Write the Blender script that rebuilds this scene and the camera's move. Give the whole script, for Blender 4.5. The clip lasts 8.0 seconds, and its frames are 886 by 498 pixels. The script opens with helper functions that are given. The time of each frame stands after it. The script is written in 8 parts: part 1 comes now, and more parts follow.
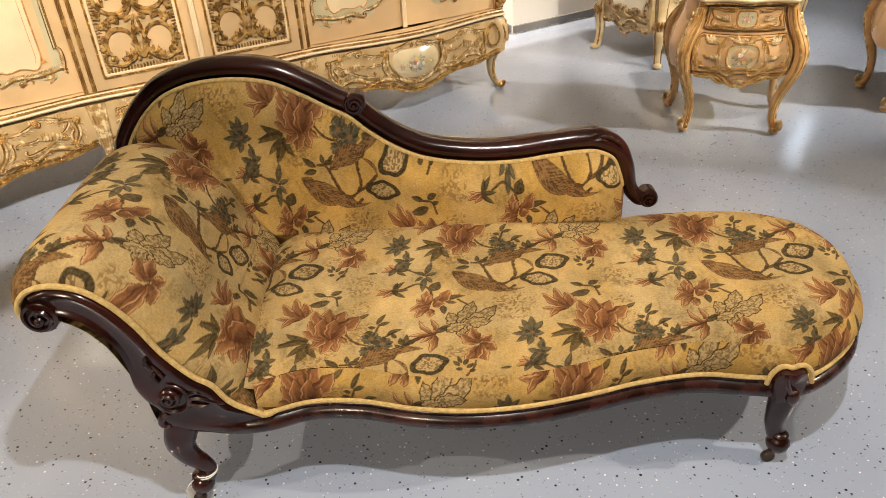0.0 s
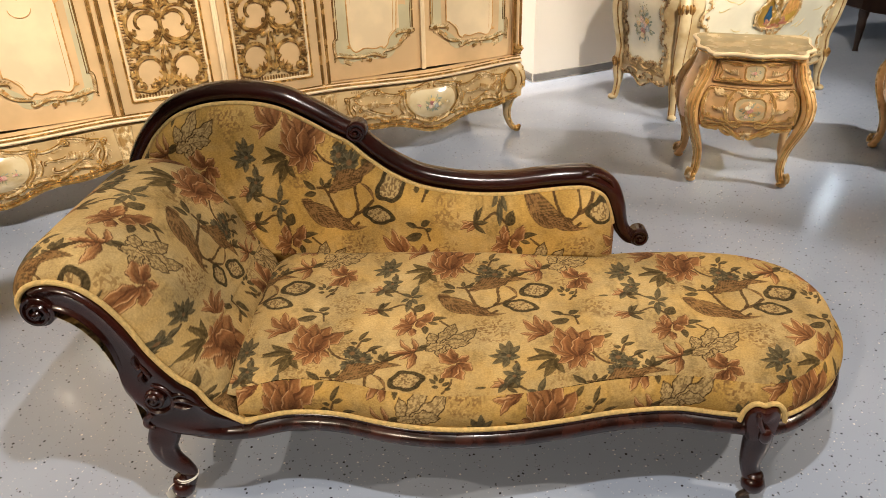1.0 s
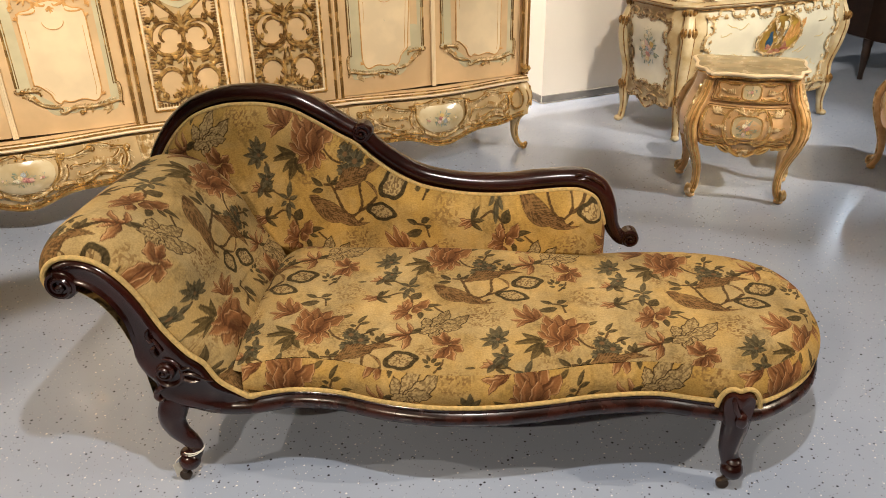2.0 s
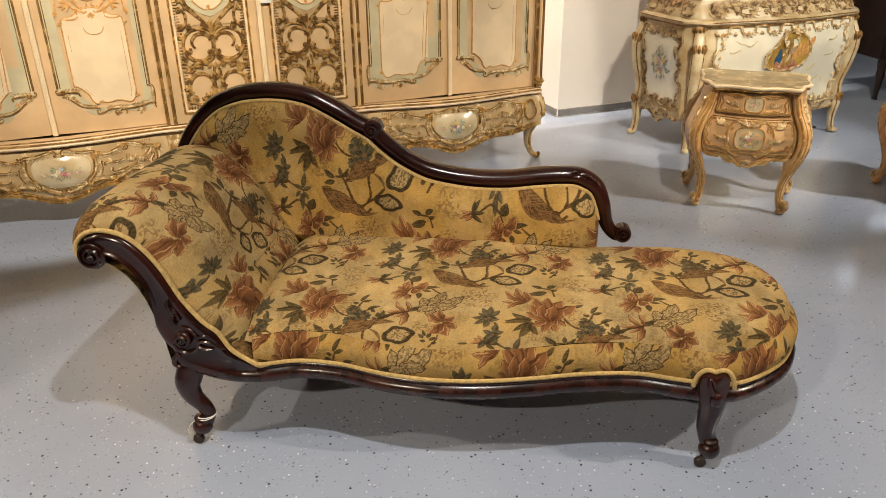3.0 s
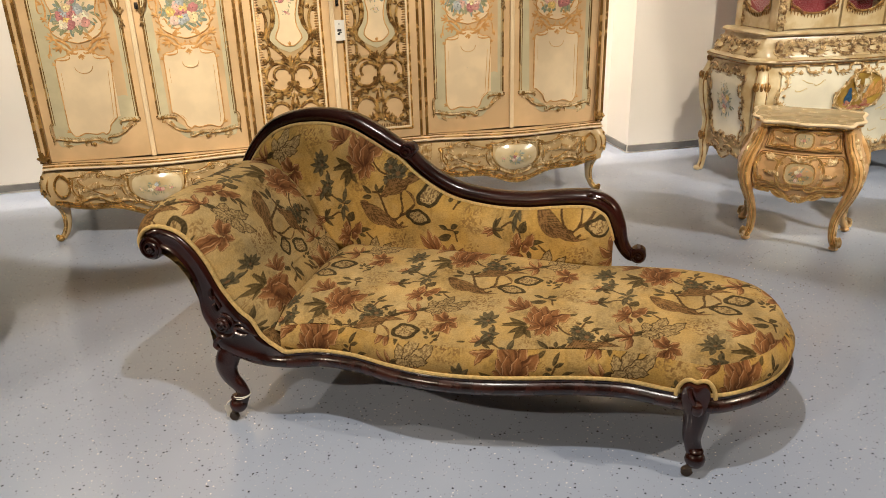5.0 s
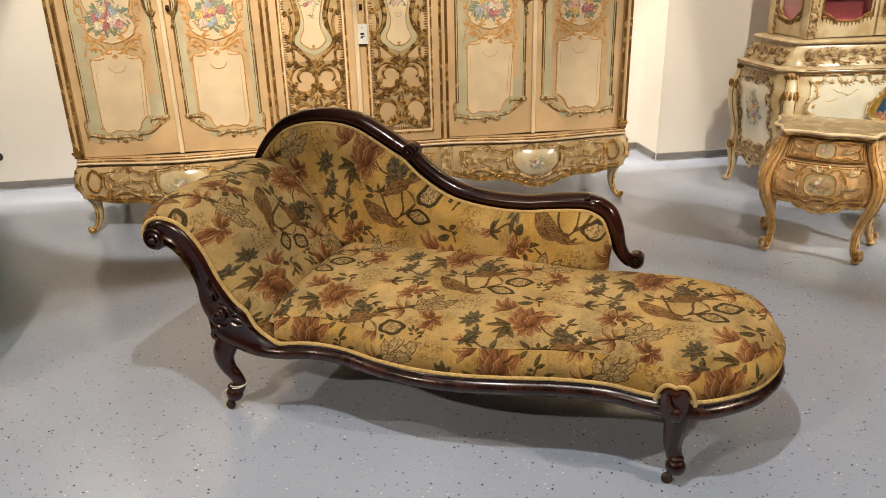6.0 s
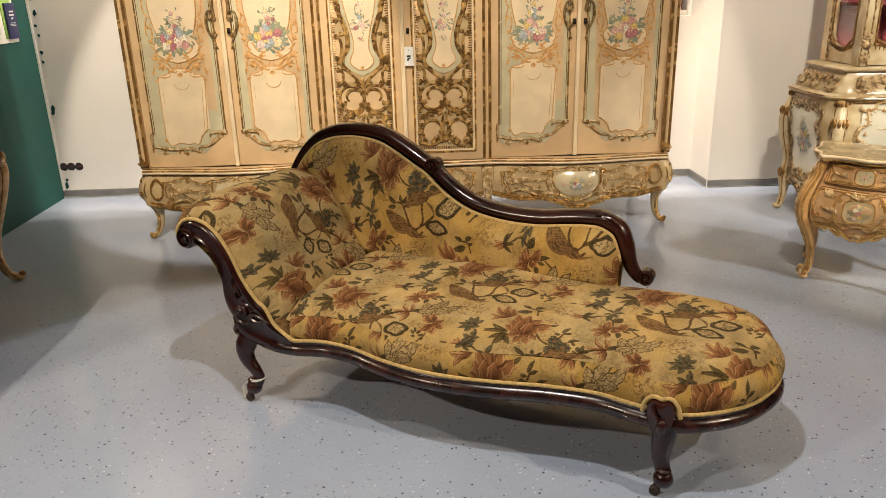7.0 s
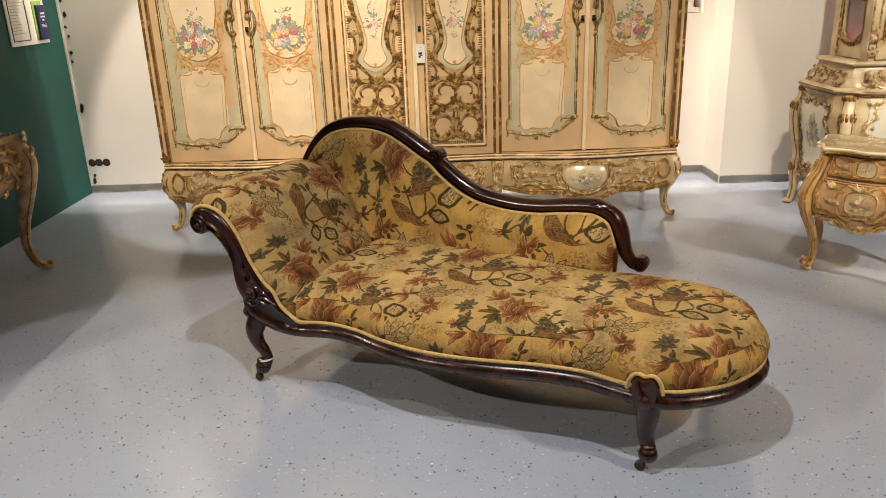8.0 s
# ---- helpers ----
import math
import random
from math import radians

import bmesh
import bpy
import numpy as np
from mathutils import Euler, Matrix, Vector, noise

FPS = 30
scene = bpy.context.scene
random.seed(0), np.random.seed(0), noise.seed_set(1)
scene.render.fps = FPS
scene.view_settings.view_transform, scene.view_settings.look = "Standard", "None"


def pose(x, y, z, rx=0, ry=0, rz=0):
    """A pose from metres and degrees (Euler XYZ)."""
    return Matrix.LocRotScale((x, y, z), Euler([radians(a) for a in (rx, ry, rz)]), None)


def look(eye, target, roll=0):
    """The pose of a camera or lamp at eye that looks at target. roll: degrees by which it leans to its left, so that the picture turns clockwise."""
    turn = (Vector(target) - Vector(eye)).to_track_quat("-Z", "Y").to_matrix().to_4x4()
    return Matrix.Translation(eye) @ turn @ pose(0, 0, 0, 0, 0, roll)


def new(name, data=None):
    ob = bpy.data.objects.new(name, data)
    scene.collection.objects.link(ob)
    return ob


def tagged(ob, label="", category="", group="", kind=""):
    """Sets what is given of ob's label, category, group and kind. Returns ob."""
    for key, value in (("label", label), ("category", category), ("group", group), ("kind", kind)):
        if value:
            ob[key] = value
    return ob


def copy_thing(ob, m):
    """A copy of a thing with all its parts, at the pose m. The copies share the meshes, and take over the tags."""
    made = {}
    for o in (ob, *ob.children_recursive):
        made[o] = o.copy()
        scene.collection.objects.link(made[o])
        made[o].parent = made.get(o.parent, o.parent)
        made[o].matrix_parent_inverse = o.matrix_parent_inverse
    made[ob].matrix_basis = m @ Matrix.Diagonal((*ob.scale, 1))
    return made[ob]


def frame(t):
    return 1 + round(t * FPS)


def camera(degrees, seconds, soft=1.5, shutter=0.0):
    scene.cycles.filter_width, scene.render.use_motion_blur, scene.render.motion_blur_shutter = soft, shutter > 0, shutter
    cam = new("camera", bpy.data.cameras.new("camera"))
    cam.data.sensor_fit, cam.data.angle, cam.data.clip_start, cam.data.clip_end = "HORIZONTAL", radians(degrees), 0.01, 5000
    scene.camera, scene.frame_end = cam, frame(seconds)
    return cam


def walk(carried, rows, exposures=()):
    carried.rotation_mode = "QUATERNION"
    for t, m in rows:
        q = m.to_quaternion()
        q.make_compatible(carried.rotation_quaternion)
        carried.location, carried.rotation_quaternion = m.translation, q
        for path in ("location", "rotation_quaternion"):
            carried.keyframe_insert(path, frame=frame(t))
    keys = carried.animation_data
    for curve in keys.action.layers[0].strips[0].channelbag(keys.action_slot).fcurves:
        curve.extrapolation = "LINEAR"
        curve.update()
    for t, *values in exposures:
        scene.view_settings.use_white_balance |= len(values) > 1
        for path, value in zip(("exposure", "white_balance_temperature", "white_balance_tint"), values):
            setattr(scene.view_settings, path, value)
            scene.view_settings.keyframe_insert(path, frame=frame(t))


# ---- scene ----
cam = camera(61.3, 8.0, soft=0.85)
PATH = [
    (0, (0.048, 0.013, 1.461), (0.01, 1.686, 0.367), -3.3),
    (0.5, (0.117, -0.039, 1.459), (0.046, 1.668, 0.419), -2.4),
    (1, (0.15, -0.068, 1.439), (0.039, 1.671, 0.457), -1.5),
    (1.5, (0.184, -0.134, 1.42), (0.043, 1.625, 0.477), -1.2),
    (3, (0.299, -0.374, 1.384), (0.072, 1.418, 0.525), -0.6),
    (3.5, (0.398, -0.46, 1.381), (0.075, 1.328, 0.545), -0.6),
    (4, (0.489, -0.528, 1.387), (0.103, 1.27, 0.602), -0.4),
    (4.5, (0.55, -0.549, 1.386), (0.097, 1.243, 0.621), -1.2),
    (6, (0.792, -0.526, 1.37), (0.149, 1.218, 0.632), -1.5),
    (6.5, (0.921, -0.539, 1.359), (0.185, 1.181, 0.653), -1.6),
    (7, (1.036, -0.548, 1.346), (0.194, 1.14, 0.68), -1.5),
    (7.5, (1.123, -0.572, 1.339), (0.234, 1.092, 0.677), -1.8),
    (8, (1.171, -0.606, 1.326), (0.263, 1.05, 0.667), -2.0),
]
EXPO = 0.0
walk(cam, [(t, look(eye, target, roll)) for t, eye, target, roll in PATH], [(0.0, EXPO + 0.36), (1.0, EXPO + 0.28), (1.5, EXPO + 0.22), (3.0, EXPO + 0.05), (4.0, EXPO), (6.5, EXPO), (7.0, EXPO - 0.05), (8.0, EXPO - 0.04)])

# ---- light ----
world = bpy.data.worlds.new("world")
scene.world = world
world.use_nodes = True
world.node_tree.nodes["Background"].inputs[0].default_value = (1.0, 0.85, 0.68, 1)
world.node_tree.nodes["Background"].inputs[1].default_value = 0.006


def spot(name, eye, target, watts, angle=70, blend=0.35, colour=(1.0, 0.89, 0.74), radius=0.035):
    lamp = bpy.data.lights.new(name, "SPOT")
    lamp.energy, lamp.spot_size, lamp.spot_blend = watts, radians(angle), blend
    lamp.color, lamp.shadow_soft_size = colour, radius
    ob = new(name, lamp)
    ob.matrix_world = look(eye, target)
    return ob


def strip_lamp(name, m, w, h, watts, colour=(1.0, 0.90, 0.77)):
    lamp = bpy.data.lights.new(name, "AREA")
    lamp.energy, lamp.shape, lamp.size, lamp.size_y, lamp.color = watts, "RECTANGLE", w, h, colour
    ob = new(name, lamp)
    ob.matrix_world = m
    return ob


# unseen spots under the ceiling: five placed from cast shadows, the others added
WARM = (1.0, 0.83, 0.62)
spot("unseen_spot", (-1.50, -1.95, 2.80), (-0.257, 0.559, 0.0), 275, 38.5, 0.25, WARM)
spot("unseen_spot", (0.32, 0.60, 2.80), (0.33, 0.63, 0.0), 140, 79, 0.08, (1.0, 0.945, 0.86))
spot("unseen_spot", (3.60, 1.00, 2.80), (1.70, 1.25, 0.0), 280, 54, 0.35, WARM)
spot("unseen_spot", (-3.45, 0.45, 2.80), (-1.25, 0.80, 0.0), 185, 40, 0.3, WARM)
# three unseen spots, assumed and added to brighten the wardrobe front
WARDROBE_FILL = (1.0, 0.875, 0.71)
spot("unseen_spot", (-0.62, 0.32, 2.80), (-1.86, 2.62, 1.00), 450, 37, 0.2, WARDROBE_FILL)
spot("unseen_spot", (0.24, 0.78, 2.80), (-0.98, 3.08, 1.00), 185, 38, 0.2, WARDROBE_FILL)
spot("unseen_spot", (1.10, 1.23, 2.80), (-0.10, 3.53, 1.00), 245, 37, 0.2, WARDROBE_FILL)
spot("unseen_spot", (4.10, 1.95, 2.80), (1.60, 3.85, 0.55), 460, 38, 0.5, (1.0, 0.92, 0.80))
# unseen spot, assumed for the light on the bedside chest's front
spot("unseen_spot", (1.30, 1.05, 2.80), (1.36, 3.30, 0.56), 270, 21, 0.6, WARM)
# unseen spot, added to brighten the cabinet and the projecting wall
spot("unseen_spot", (1.40, 1.75, 2.80), (1.42, 4.1, 1.10), 290, 42, 0.4)
# light strip hidden in the ceiling slot along the back wall
ROOM = pose(-3.608, 2.832, 0, 0, 0, 28.5)
strip_lamp("cove_strip", ROOM @ pose(3.2, -0.470, 3.5), 6.4, 0.012, 290, (1.0, 0.87, 0.72))
# cool tube lamp under the ceiling of the far end
strip_lamp("tube_lamp", pose(4.89, 9.45, 2.85, 0, 0, 58.5), 2.9, 0.05, 9, (0.74, 0.87, 1.0))

# ---- helpers of this place ----
def link(nt, a, b):
    nt.links.new(a, b)


def material(name, base, rough=0.5, metal=0.0, vary=0.12, scale=14.0, bump=0.15, grain=220.0, coat=0.0, second=None, spread=(0.42, 0.62), per_piece=0.0, detail=6.0):
    """A surface with blotches of a second colour, fine grain in gloss and relief, and a small change from piece to piece."""
    m = bpy.data.materials.new(name)
    m.use_nodes = True
    nt = m.node_tree
    b = nt.nodes["Principled BSDF"]
    co = nt.nodes.new("ShaderNodeTexCoord")
    big = nt.nodes.new("ShaderNodeTexNoise")
    big.inputs["Scale"].default_value, big.inputs["Detail"].default_value = scale, detail
    link(nt, co.outputs["Object"], big.inputs["Vector"])
    ramp = nt.nodes.new("ShaderNodeValToRGB")
    ramp.color_ramp.elements[0].position, ramp.color_ramp.elements[1].position = spread
    dark = second or tuple(c * (1 - vary) for c in base)
    ramp.color_ramp.elements[0].color, ramp.color_ramp.elements[1].color = (*dark, 1), (*base, 1)
    link(nt, big.outputs["Fac"], ramp.inputs["Fac"])
    colour = ramp.outputs["Color"]
    if per_piece:
        geo = nt.nodes.new("ShaderNodeNewGeometry")
        hsv = nt.nodes.new("ShaderNodeHueSaturation")
        rng = nt.nodes.new("ShaderNodeMapRange")
        rng.inputs["To Min"].default_value, rng.inputs["To Max"].default_value = 1 - per_piece, 1 + per_piece
        link(nt, geo.outputs["Random Per Island"], rng.inputs["Value"])
        link(nt, rng.outputs["Result"], hsv.inputs["Value"])
        link(nt, colour, hsv.inputs["Color"])
        colour = hsv.outputs["Color"]
    link(nt, colour, b.inputs["Base Color"])
    b.inputs["Metallic"].default_value = metal
    b.inputs["Coat Weight"].default_value, b.inputs["Coat Roughness"].default_value = coat, 0.12
    fine = nt.nodes.new("ShaderNodeTexNoise")
    fine.inputs["Scale"].default_value, fine.inputs["Detail"].default_value = grain, 4
    link(nt, co.outputs["Object"], fine.inputs["Vector"])
    rr = nt.nodes.new("ShaderNodeMapRange")
    rr.inputs["To Min"].default_value, rr.inputs["To Max"].default_value = max(0.02, rough - 0.1), rough + 0.1
    link(nt, big.outputs["Fac"], rr.inputs["Value"])
    link(nt, rr.outputs["Result"], b.inputs["Roughness"])
    if bump:
        bp = nt.nodes.new("ShaderNodeBump")
        bp.inputs["Strength"].default_value, bp.inputs["Distance"].default_value = bump, 0.002
        link(nt, fine.outputs["Fac"], bp.inputs["Height"])
        link(nt, bp.outputs["Normal"], b.inputs["Normal"])
    return m


def spline(points, n):
    """n points at even steps along a smooth curve through the given ones."""
    p = np.array(points, float)
    q = np.vstack([2 * p[0] - p[1], p, 2 * p[-1] - p[-2]])
    out = []
    for i in range(1, len(q) - 2):
        t = np.linspace(0, 1, 24, endpoint=False)[:, None]
        a, b, c, d = q[i - 1], q[i], q[i + 1], q[i + 2]
        out.append(0.5 * (2 * b + (c - a) * t + (2 * a - 5 * b + 4 * c - d) * t ** 2 + (3 * b - a - 3 * c + d) * t ** 3))
    out.append(p[-1:])
    f = np.vstack(out)
    s = np.concatenate([[0], np.cumsum(np.linalg.norm(np.diff(f, axis=0), axis=1))])
    w = np.linspace(0, s[-1], n)
    return np.stack([np.interp(w, s, f[:, k]) for k in range(f.shape[1])], 1)


def obj(name, bm, mat, parent=None, label="", smooth=True, doubles=0.0):
    if doubles:
        bmesh.ops.remove_doubles(bm, verts=bm.verts, dist=doubles)
    bmesh.ops.recalc_face_normals(bm, faces=bm.faces)
    me = bpy.data.meshes.new(name)
    bm.to_mesh(me)
    bm.free()
    for p in me.polygons:
        p.use_smooth = smooth
    if smooth:
        me.set_sharp_from_angle(angle=radians(42))
    me.materials.append(mat)
    ob = new(name, me)
    ob.parent = parent
    return tagged(ob, label)


part = obj


def pieces(name, bm, mat, parent, label="", join=0.045):
    """Carving that can be told apart: each run of touching bars becomes a part of its own."""
    bm.verts.index_update()
    seen, groups = set(), []
    for v in bm.verts:
        if v.index in seen:
            continue
        stack, isl = [v], []
        seen.add(v.index)
        while stack:
            a = stack.pop()
            isl.append(a)
            for e in a.link_edges:
                b = e.other_vert(a)
                if b.index not in seen:
                    seen.add(b.index)
                    stack.append(b)
        co = np.array([a.co for a in isl])
        groups.append([co.min(0), co.max(0), isl])
    merged = True
    while merged:
        merged = False
        out = []
        for g in groups:
            for h in out:
                if min(np.linalg.norm(g[1] - g[0]), np.linalg.norm(h[1] - h[0])) < join and (g[0] <= h[1] - 0.001).all() and (h[0] <= g[1] - 0.001).all() and len(h[2]) < 900:
                    h[0], h[1] = np.minimum(g[0], h[0]), np.maximum(g[1], h[1])
                    h[2] += g[2]
                    merged = True
                    break
            else:
                out.append(g)
        groups = out
    for _, _, vs in groups:
        index = {v: i for i, v in enumerate(vs)}
        faces = [[index[v] for v in f.verts] for f in {f for v in vs for f in v.link_faces}]
        one = bmesh.new()
        nv = [one.verts.new(v.co) for v in vs]
        for f in faces:
            one.faces.new([nv[i] for i in f])
        obj(name, one, mat, parent, label)
    bm.free()


def thing(name, m, label, category, group="", kind=""):
    e = new(name)
    e.empty_display_size = 0.1
    e.matrix_basis = m
    return tagged(e, label, category, group, kind)


def ring_loft(bm, rings, closed=True, caps=True):
    """Skin over rings of points; closed: each ring is a loop."""
    vs = [[bm.verts.new(p) for p in r] for r in rings]
    for a, b in zip(vs, vs[1:]):
        n = len(a)
        for i in range(n if closed else n - 1):
            j = (i + 1) % n
            bm.faces.new((a[i], a[j], b[j], b[i]))
    if caps and closed:
        bm.faces.new(vs[0][::-1])
        bm.faces.new(vs[-1])
    return vs


def sweep(bm, path, prof, up, scales=None, loop=False, caps=True):
    """A profile (a across, b along up) carried along a path."""
    p = np.array(path, float)
    up = np.array(up, float)
    t = np.gradient(p, axis=0) if not loop else np.roll(p, -1, 0) - np.roll(p, 1, 0)
    side = np.cross(t, up)
    side /= np.linalg.norm(side, axis=1)[:, None] + 1e-9
    rings = []
    for i in range(len(p)):
        s = 1 if scales is None else scales[i]
        rings.append([tuple(p[i] + side[i] * a * s + up * b * s) for a, b in prof])
    if loop:
        rings.append(rings[0])
    return ring_loft(bm, rings, True, caps and not loop)


def tube(bm, path, radius, n=8, flat=1.0):
    """A round bar along a path; radius: one number or one for each point."""
    p = np.array(path, float)
    t = np.gradient(p, axis=0)
    t /= np.linalg.norm(t, axis=1)[:, None] + 1e-9
    r = np.broadcast_to(np.array(radius, float), (len(p),))
    ref = np.array((0.0, -1.0, 0.0)) if abs(t[:, 1]).mean() < 0.8 else np.array((0.0, 0.0, 1.0))
    rings = []
    for i in range(len(p)):
        a = np.cross(t[i], ref)
        a /= np.linalg.norm(a) + 1e-9
        b = np.cross(a, t[i])
        rings.append([tuple(p[i] + r[i] * (math.cos(k) * a + flat * math.sin(k) * b)) for k in np.linspace(0, 2 * math.pi, n, endpoint=False)])
    ring_loft(bm, rings)


def ball(bm, c, r, sx=1, sy=1, sz=1, u=12, v=8):
    res = bmesh.ops.create_uvsphere(bm, u_segments=u, v_segments=v, radius=r)
    bmesh.ops.scale(bm, vec=(sx, sy, sz), verts=res["verts"])
    bmesh.ops.translate(bm, vec=c, verts=res["verts"])


def box(bm, x0, x1, y0, y1, z0, z1, bevel=0.0):
    res = bmesh.ops.create_cube(bm, size=1)
    vs = res["verts"]
    bmesh.ops.scale(bm, vec=(x1 - x0, y1 - y0, z1 - z0), verts=vs)
    bmesh.ops.translate(bm, vec=((x0 + x1) / 2, (y0 + y1) / 2, (z0 + z1) / 2), verts=vs)
    if bevel:
        es = list({e for v in vs for e in v.link_edges})
        bmesh.ops.bevel(bm, geom=es, offset=bevel, segments=2, profile=0.7, affect="EDGES")


def volute(bm, c, r, depth, turns=2.2, start=0.0, hand=1, wire=None):
    """A scroll boss facing -y: a drum with a spiral ridge on its face."""
    x, y, z = c
    prof = [(r * 0.97, depth), (r, depth * 0.3), (r * 0.96, -0.001), (r * 0.86, -0.004), (r * 0.3, -0.004)]
    rings = []
    for rr, dy in prof:
        rings.append([(x + rr * math.cos(k), y + dy, z + rr * math.sin(k)) for k in np.linspace(0, 2 * math.pi, 28, endpoint=False)])
    ring_loft(bm, rings)
    k = np.linspace(0, 1, 50)
    ang = start + hand * k * turns * 2 * math.pi
    rad = r * (0.9 - 0.78 * k)
    tube(bm, np.stack([x + rad * np.cos(ang), y - 0.004 - 0.008 * k, z + rad * np.sin(ang)], 1), (wire or r * 0.15) * (1 - 0.25 * k), 6)
    ball(bm, (x, y - 0.012, z), r * 0.2, u=8, v=6)


def quick_grid(name, pts, mat, parent=None, label="", colours=None):
    """A dense sheet from an array of points (n, m, 3), with colours for each point."""
    n, m = pts.shape[:2]
    me = bpy.data.meshes.new(name)
    me.vertices.add(n * m)
    me.vertices.foreach_set("co", pts.reshape(-1).astype(np.float32))
    i = (np.arange(n - 1)[:, None] * m + np.arange(m - 1)[None, :]).reshape(-1)
    quads = np.stack([i, i + m, i + m + 1, i + 1], 1).astype(np.int32)
    me.loops.add(quads.size)
    me.loops.foreach_set("vertex_index", quads.reshape(-1))
    me.polygons.add(len(quads))
    me.polygons.foreach_set("loop_start", np.arange(len(quads), dtype=np.int32) * 4)
    me.polygons.foreach_set("use_smooth", np.ones(len(quads), bool))
    if colours is not None:
        at = me.color_attributes.new("weave", "FLOAT_COLOR", "POINT")
        rgba = np.concatenate([colours.reshape(-1, 3), np.ones((n * m, 1))], 1).astype(np.float32)
        at.data.foreach_set("color", rgba.reshape(-1))
    me.update(calc_edges=True)
    me.validate()
    me.materials.append(mat)
    ob = new(name, me)
    ob.parent = parent
    return tagged(ob, label)


def step(x, a, b):
    t = np.clip((np.asarray(x, float) - a) / (b - a), 0, 1)
    return t * t * (3 - 2 * t)

# ---- materials ----
MAHOGANY = material("mahogany", (0.036, 0.0075, 0.0048), 0.21, vary=0.6, scale=9, bump=0.06, grain=90, coat=0.16)
MAHOGANY_RUBBED = material("mahogany_rubbed", (0.042, 0.0105, 0.0062), 0.27, vary=0.7, scale=22, bump=0.08, grain=120, coat=0.10)
GIMP = material("gimp_braid", (0.70, 0.48, 0.18), 0.75, vary=0.25, scale=120, bump=0.7, grain=900)
IVORY = material("ivory_paint", (0.70, 0.485, 0.262), 0.38, vary=0.16, scale=5, bump=0.06, grain=150, coat=0.15)
CREAM = material("cream_paint", (0.83, 0.66, 0.425), 0.40, vary=0.10, scale=7, bump=0.05, grain=150, coat=0.15)
SAGE = material("sage_paint", (0.60, 0.53, 0.335), 0.42, vary=0.15, scale=9, bump=0.05, grain=150, coat=0.1)
GOLD = material("gold_leaf", (0.86, 0.55, 0.19), 0.26, metal=0.85, second=(0.46, 0.25, 0.075), scale=26, bump=0.12, grain=300, spread=(0.36, 0.58))
SILVERED = material("silvered_gesso", (0.80, 0.63, 0.37), 0.26, metal=0.18, second=(0.42, 0.255, 0.095), scale=40, bump=0.3, grain=260)
OCHRE_LINE = material("ochre_line_paint", (0.72, 0.42, 0.155), 0.45, second=(0.54, 0.26, 0.07), scale=55, bump=0.05)
GLAZED = material("glazed_ivory_paint", (0.62, 0.455, 0.245), 0.20, second=(0.42, 0.29, 0.14), scale=7, bump=0.04, grain=150, coat=0.6, spread=(0.35, 0.65))
HONEY = material("honey_paint", (0.74, 0.475, 0.24), 0.28, vary=0.22, scale=8, bump=0.06, grain=150, coat=0.2)
WHITE_WALL = material("white_wall", (0.80, 0.76, 0.70), 0.85, vary=0.05, scale=1.5, bump=0.12, grain=120)
GREEN_WALL = material("green_wall", (0.0045, 0.074, 0.064), 0.75, vary=0.2, scale=2.0, bump=0.15, grain=140)
GREY_BASE = material("grey_baseboard", (0.20, 0.19, 0.18), 0.6, vary=0.25, scale=8, bump=0.15, grain=60)
CEIL = material("ceiling_paint", (0.75, 0.72, 0.66), 0.9, vary=0.05, scale=2, bump=0.1)
GILT_REED = material("gilt_reeding", (0.56, 0.34, 0.115), 0.26, metal=0.60, second=(0.32, 0.175, 0.052), scale=14, bump=0.08, grain=120, coat=0.2)
DARK_WOOD = material("dark_wood", (0.035, 0.018, 0.012), 0.35, vary=0.4, scale=12, bump=0.05, coat=0.3)
STEEL = material("tarnished_brass", (0.10, 0.07, 0.05), 0.4, metal=0.8, vary=0.4, scale=40)

BRASS = material("old_brass", (0.52, 0.36, 0.16), 0.33, metal=0.6, second=(0.22, 0.13, 0.05), scale=50, bump=0.2)
DARK_BRASS = material("dark_brass", (0.05, 0.04, 0.03), 0.4, metal=0.7, vary=0.4, scale=50)
GOLD_DARK = material("dark_gilding", (0.42, 0.235, 0.072), 0.36, metal=0.4, second=(0.16, 0.080, 0.024), scale=50, bump=0.3)
GOLD_PALE = material("pale_gilding", (0.66, 0.42, 0.150), 0.28, metal=0.45, second=(0.22, 0.115, 0.036), scale=38, bump=0.25)
PAPER = material("paper", (0.80, 0.78, 0.72), 0.7, vary=0.06, scale=60, bump=0.05)
RED_CLOTH = material("red_cloth", (0.22, 0.03, 0.035), 0.8, vary=0.2, scale=6, bump=0.3, grain=400)
GREY_TRIM = material("pale_grey_paint", (0.55, 0.53, 0.50), 0.6, vary=0.1, scale=9)
WIRE = material("wire", (0.11, 0.03, 0.025), 0.5, vary=0.2)
NAVY = material("navy_print", (0.012, 0.016, 0.085), 0.35, vary=0.15, scale=20)
LIME = material("lime_paper", (0.30, 0.50, 0.12), 0.6, vary=0.1, scale=20)
FAINT_INK = material("faint_ink", (0.45, 0.44, 0.44), 0.7, vary=0.1)
BISQUE = material("bisque_paint", (0.60, 0.50, 0.31), 0.36, second=(0.44, 0.32, 0.16), scale=9, bump=0.05, coat=0.2)
SHIELD = material("glossy_cream_paint", (0.66, 0.55, 0.35), 0.16, second=(0.50, 0.37, 0.19), scale=9, bump=0.03, coat=0.7, spread=(0.32, 0.58))
PORCELAIN = material("glossy_white_paint", (0.74, 0.70, 0.55), 0.22, vary=0.12, scale=6, bump=0.03, coat=0.4)
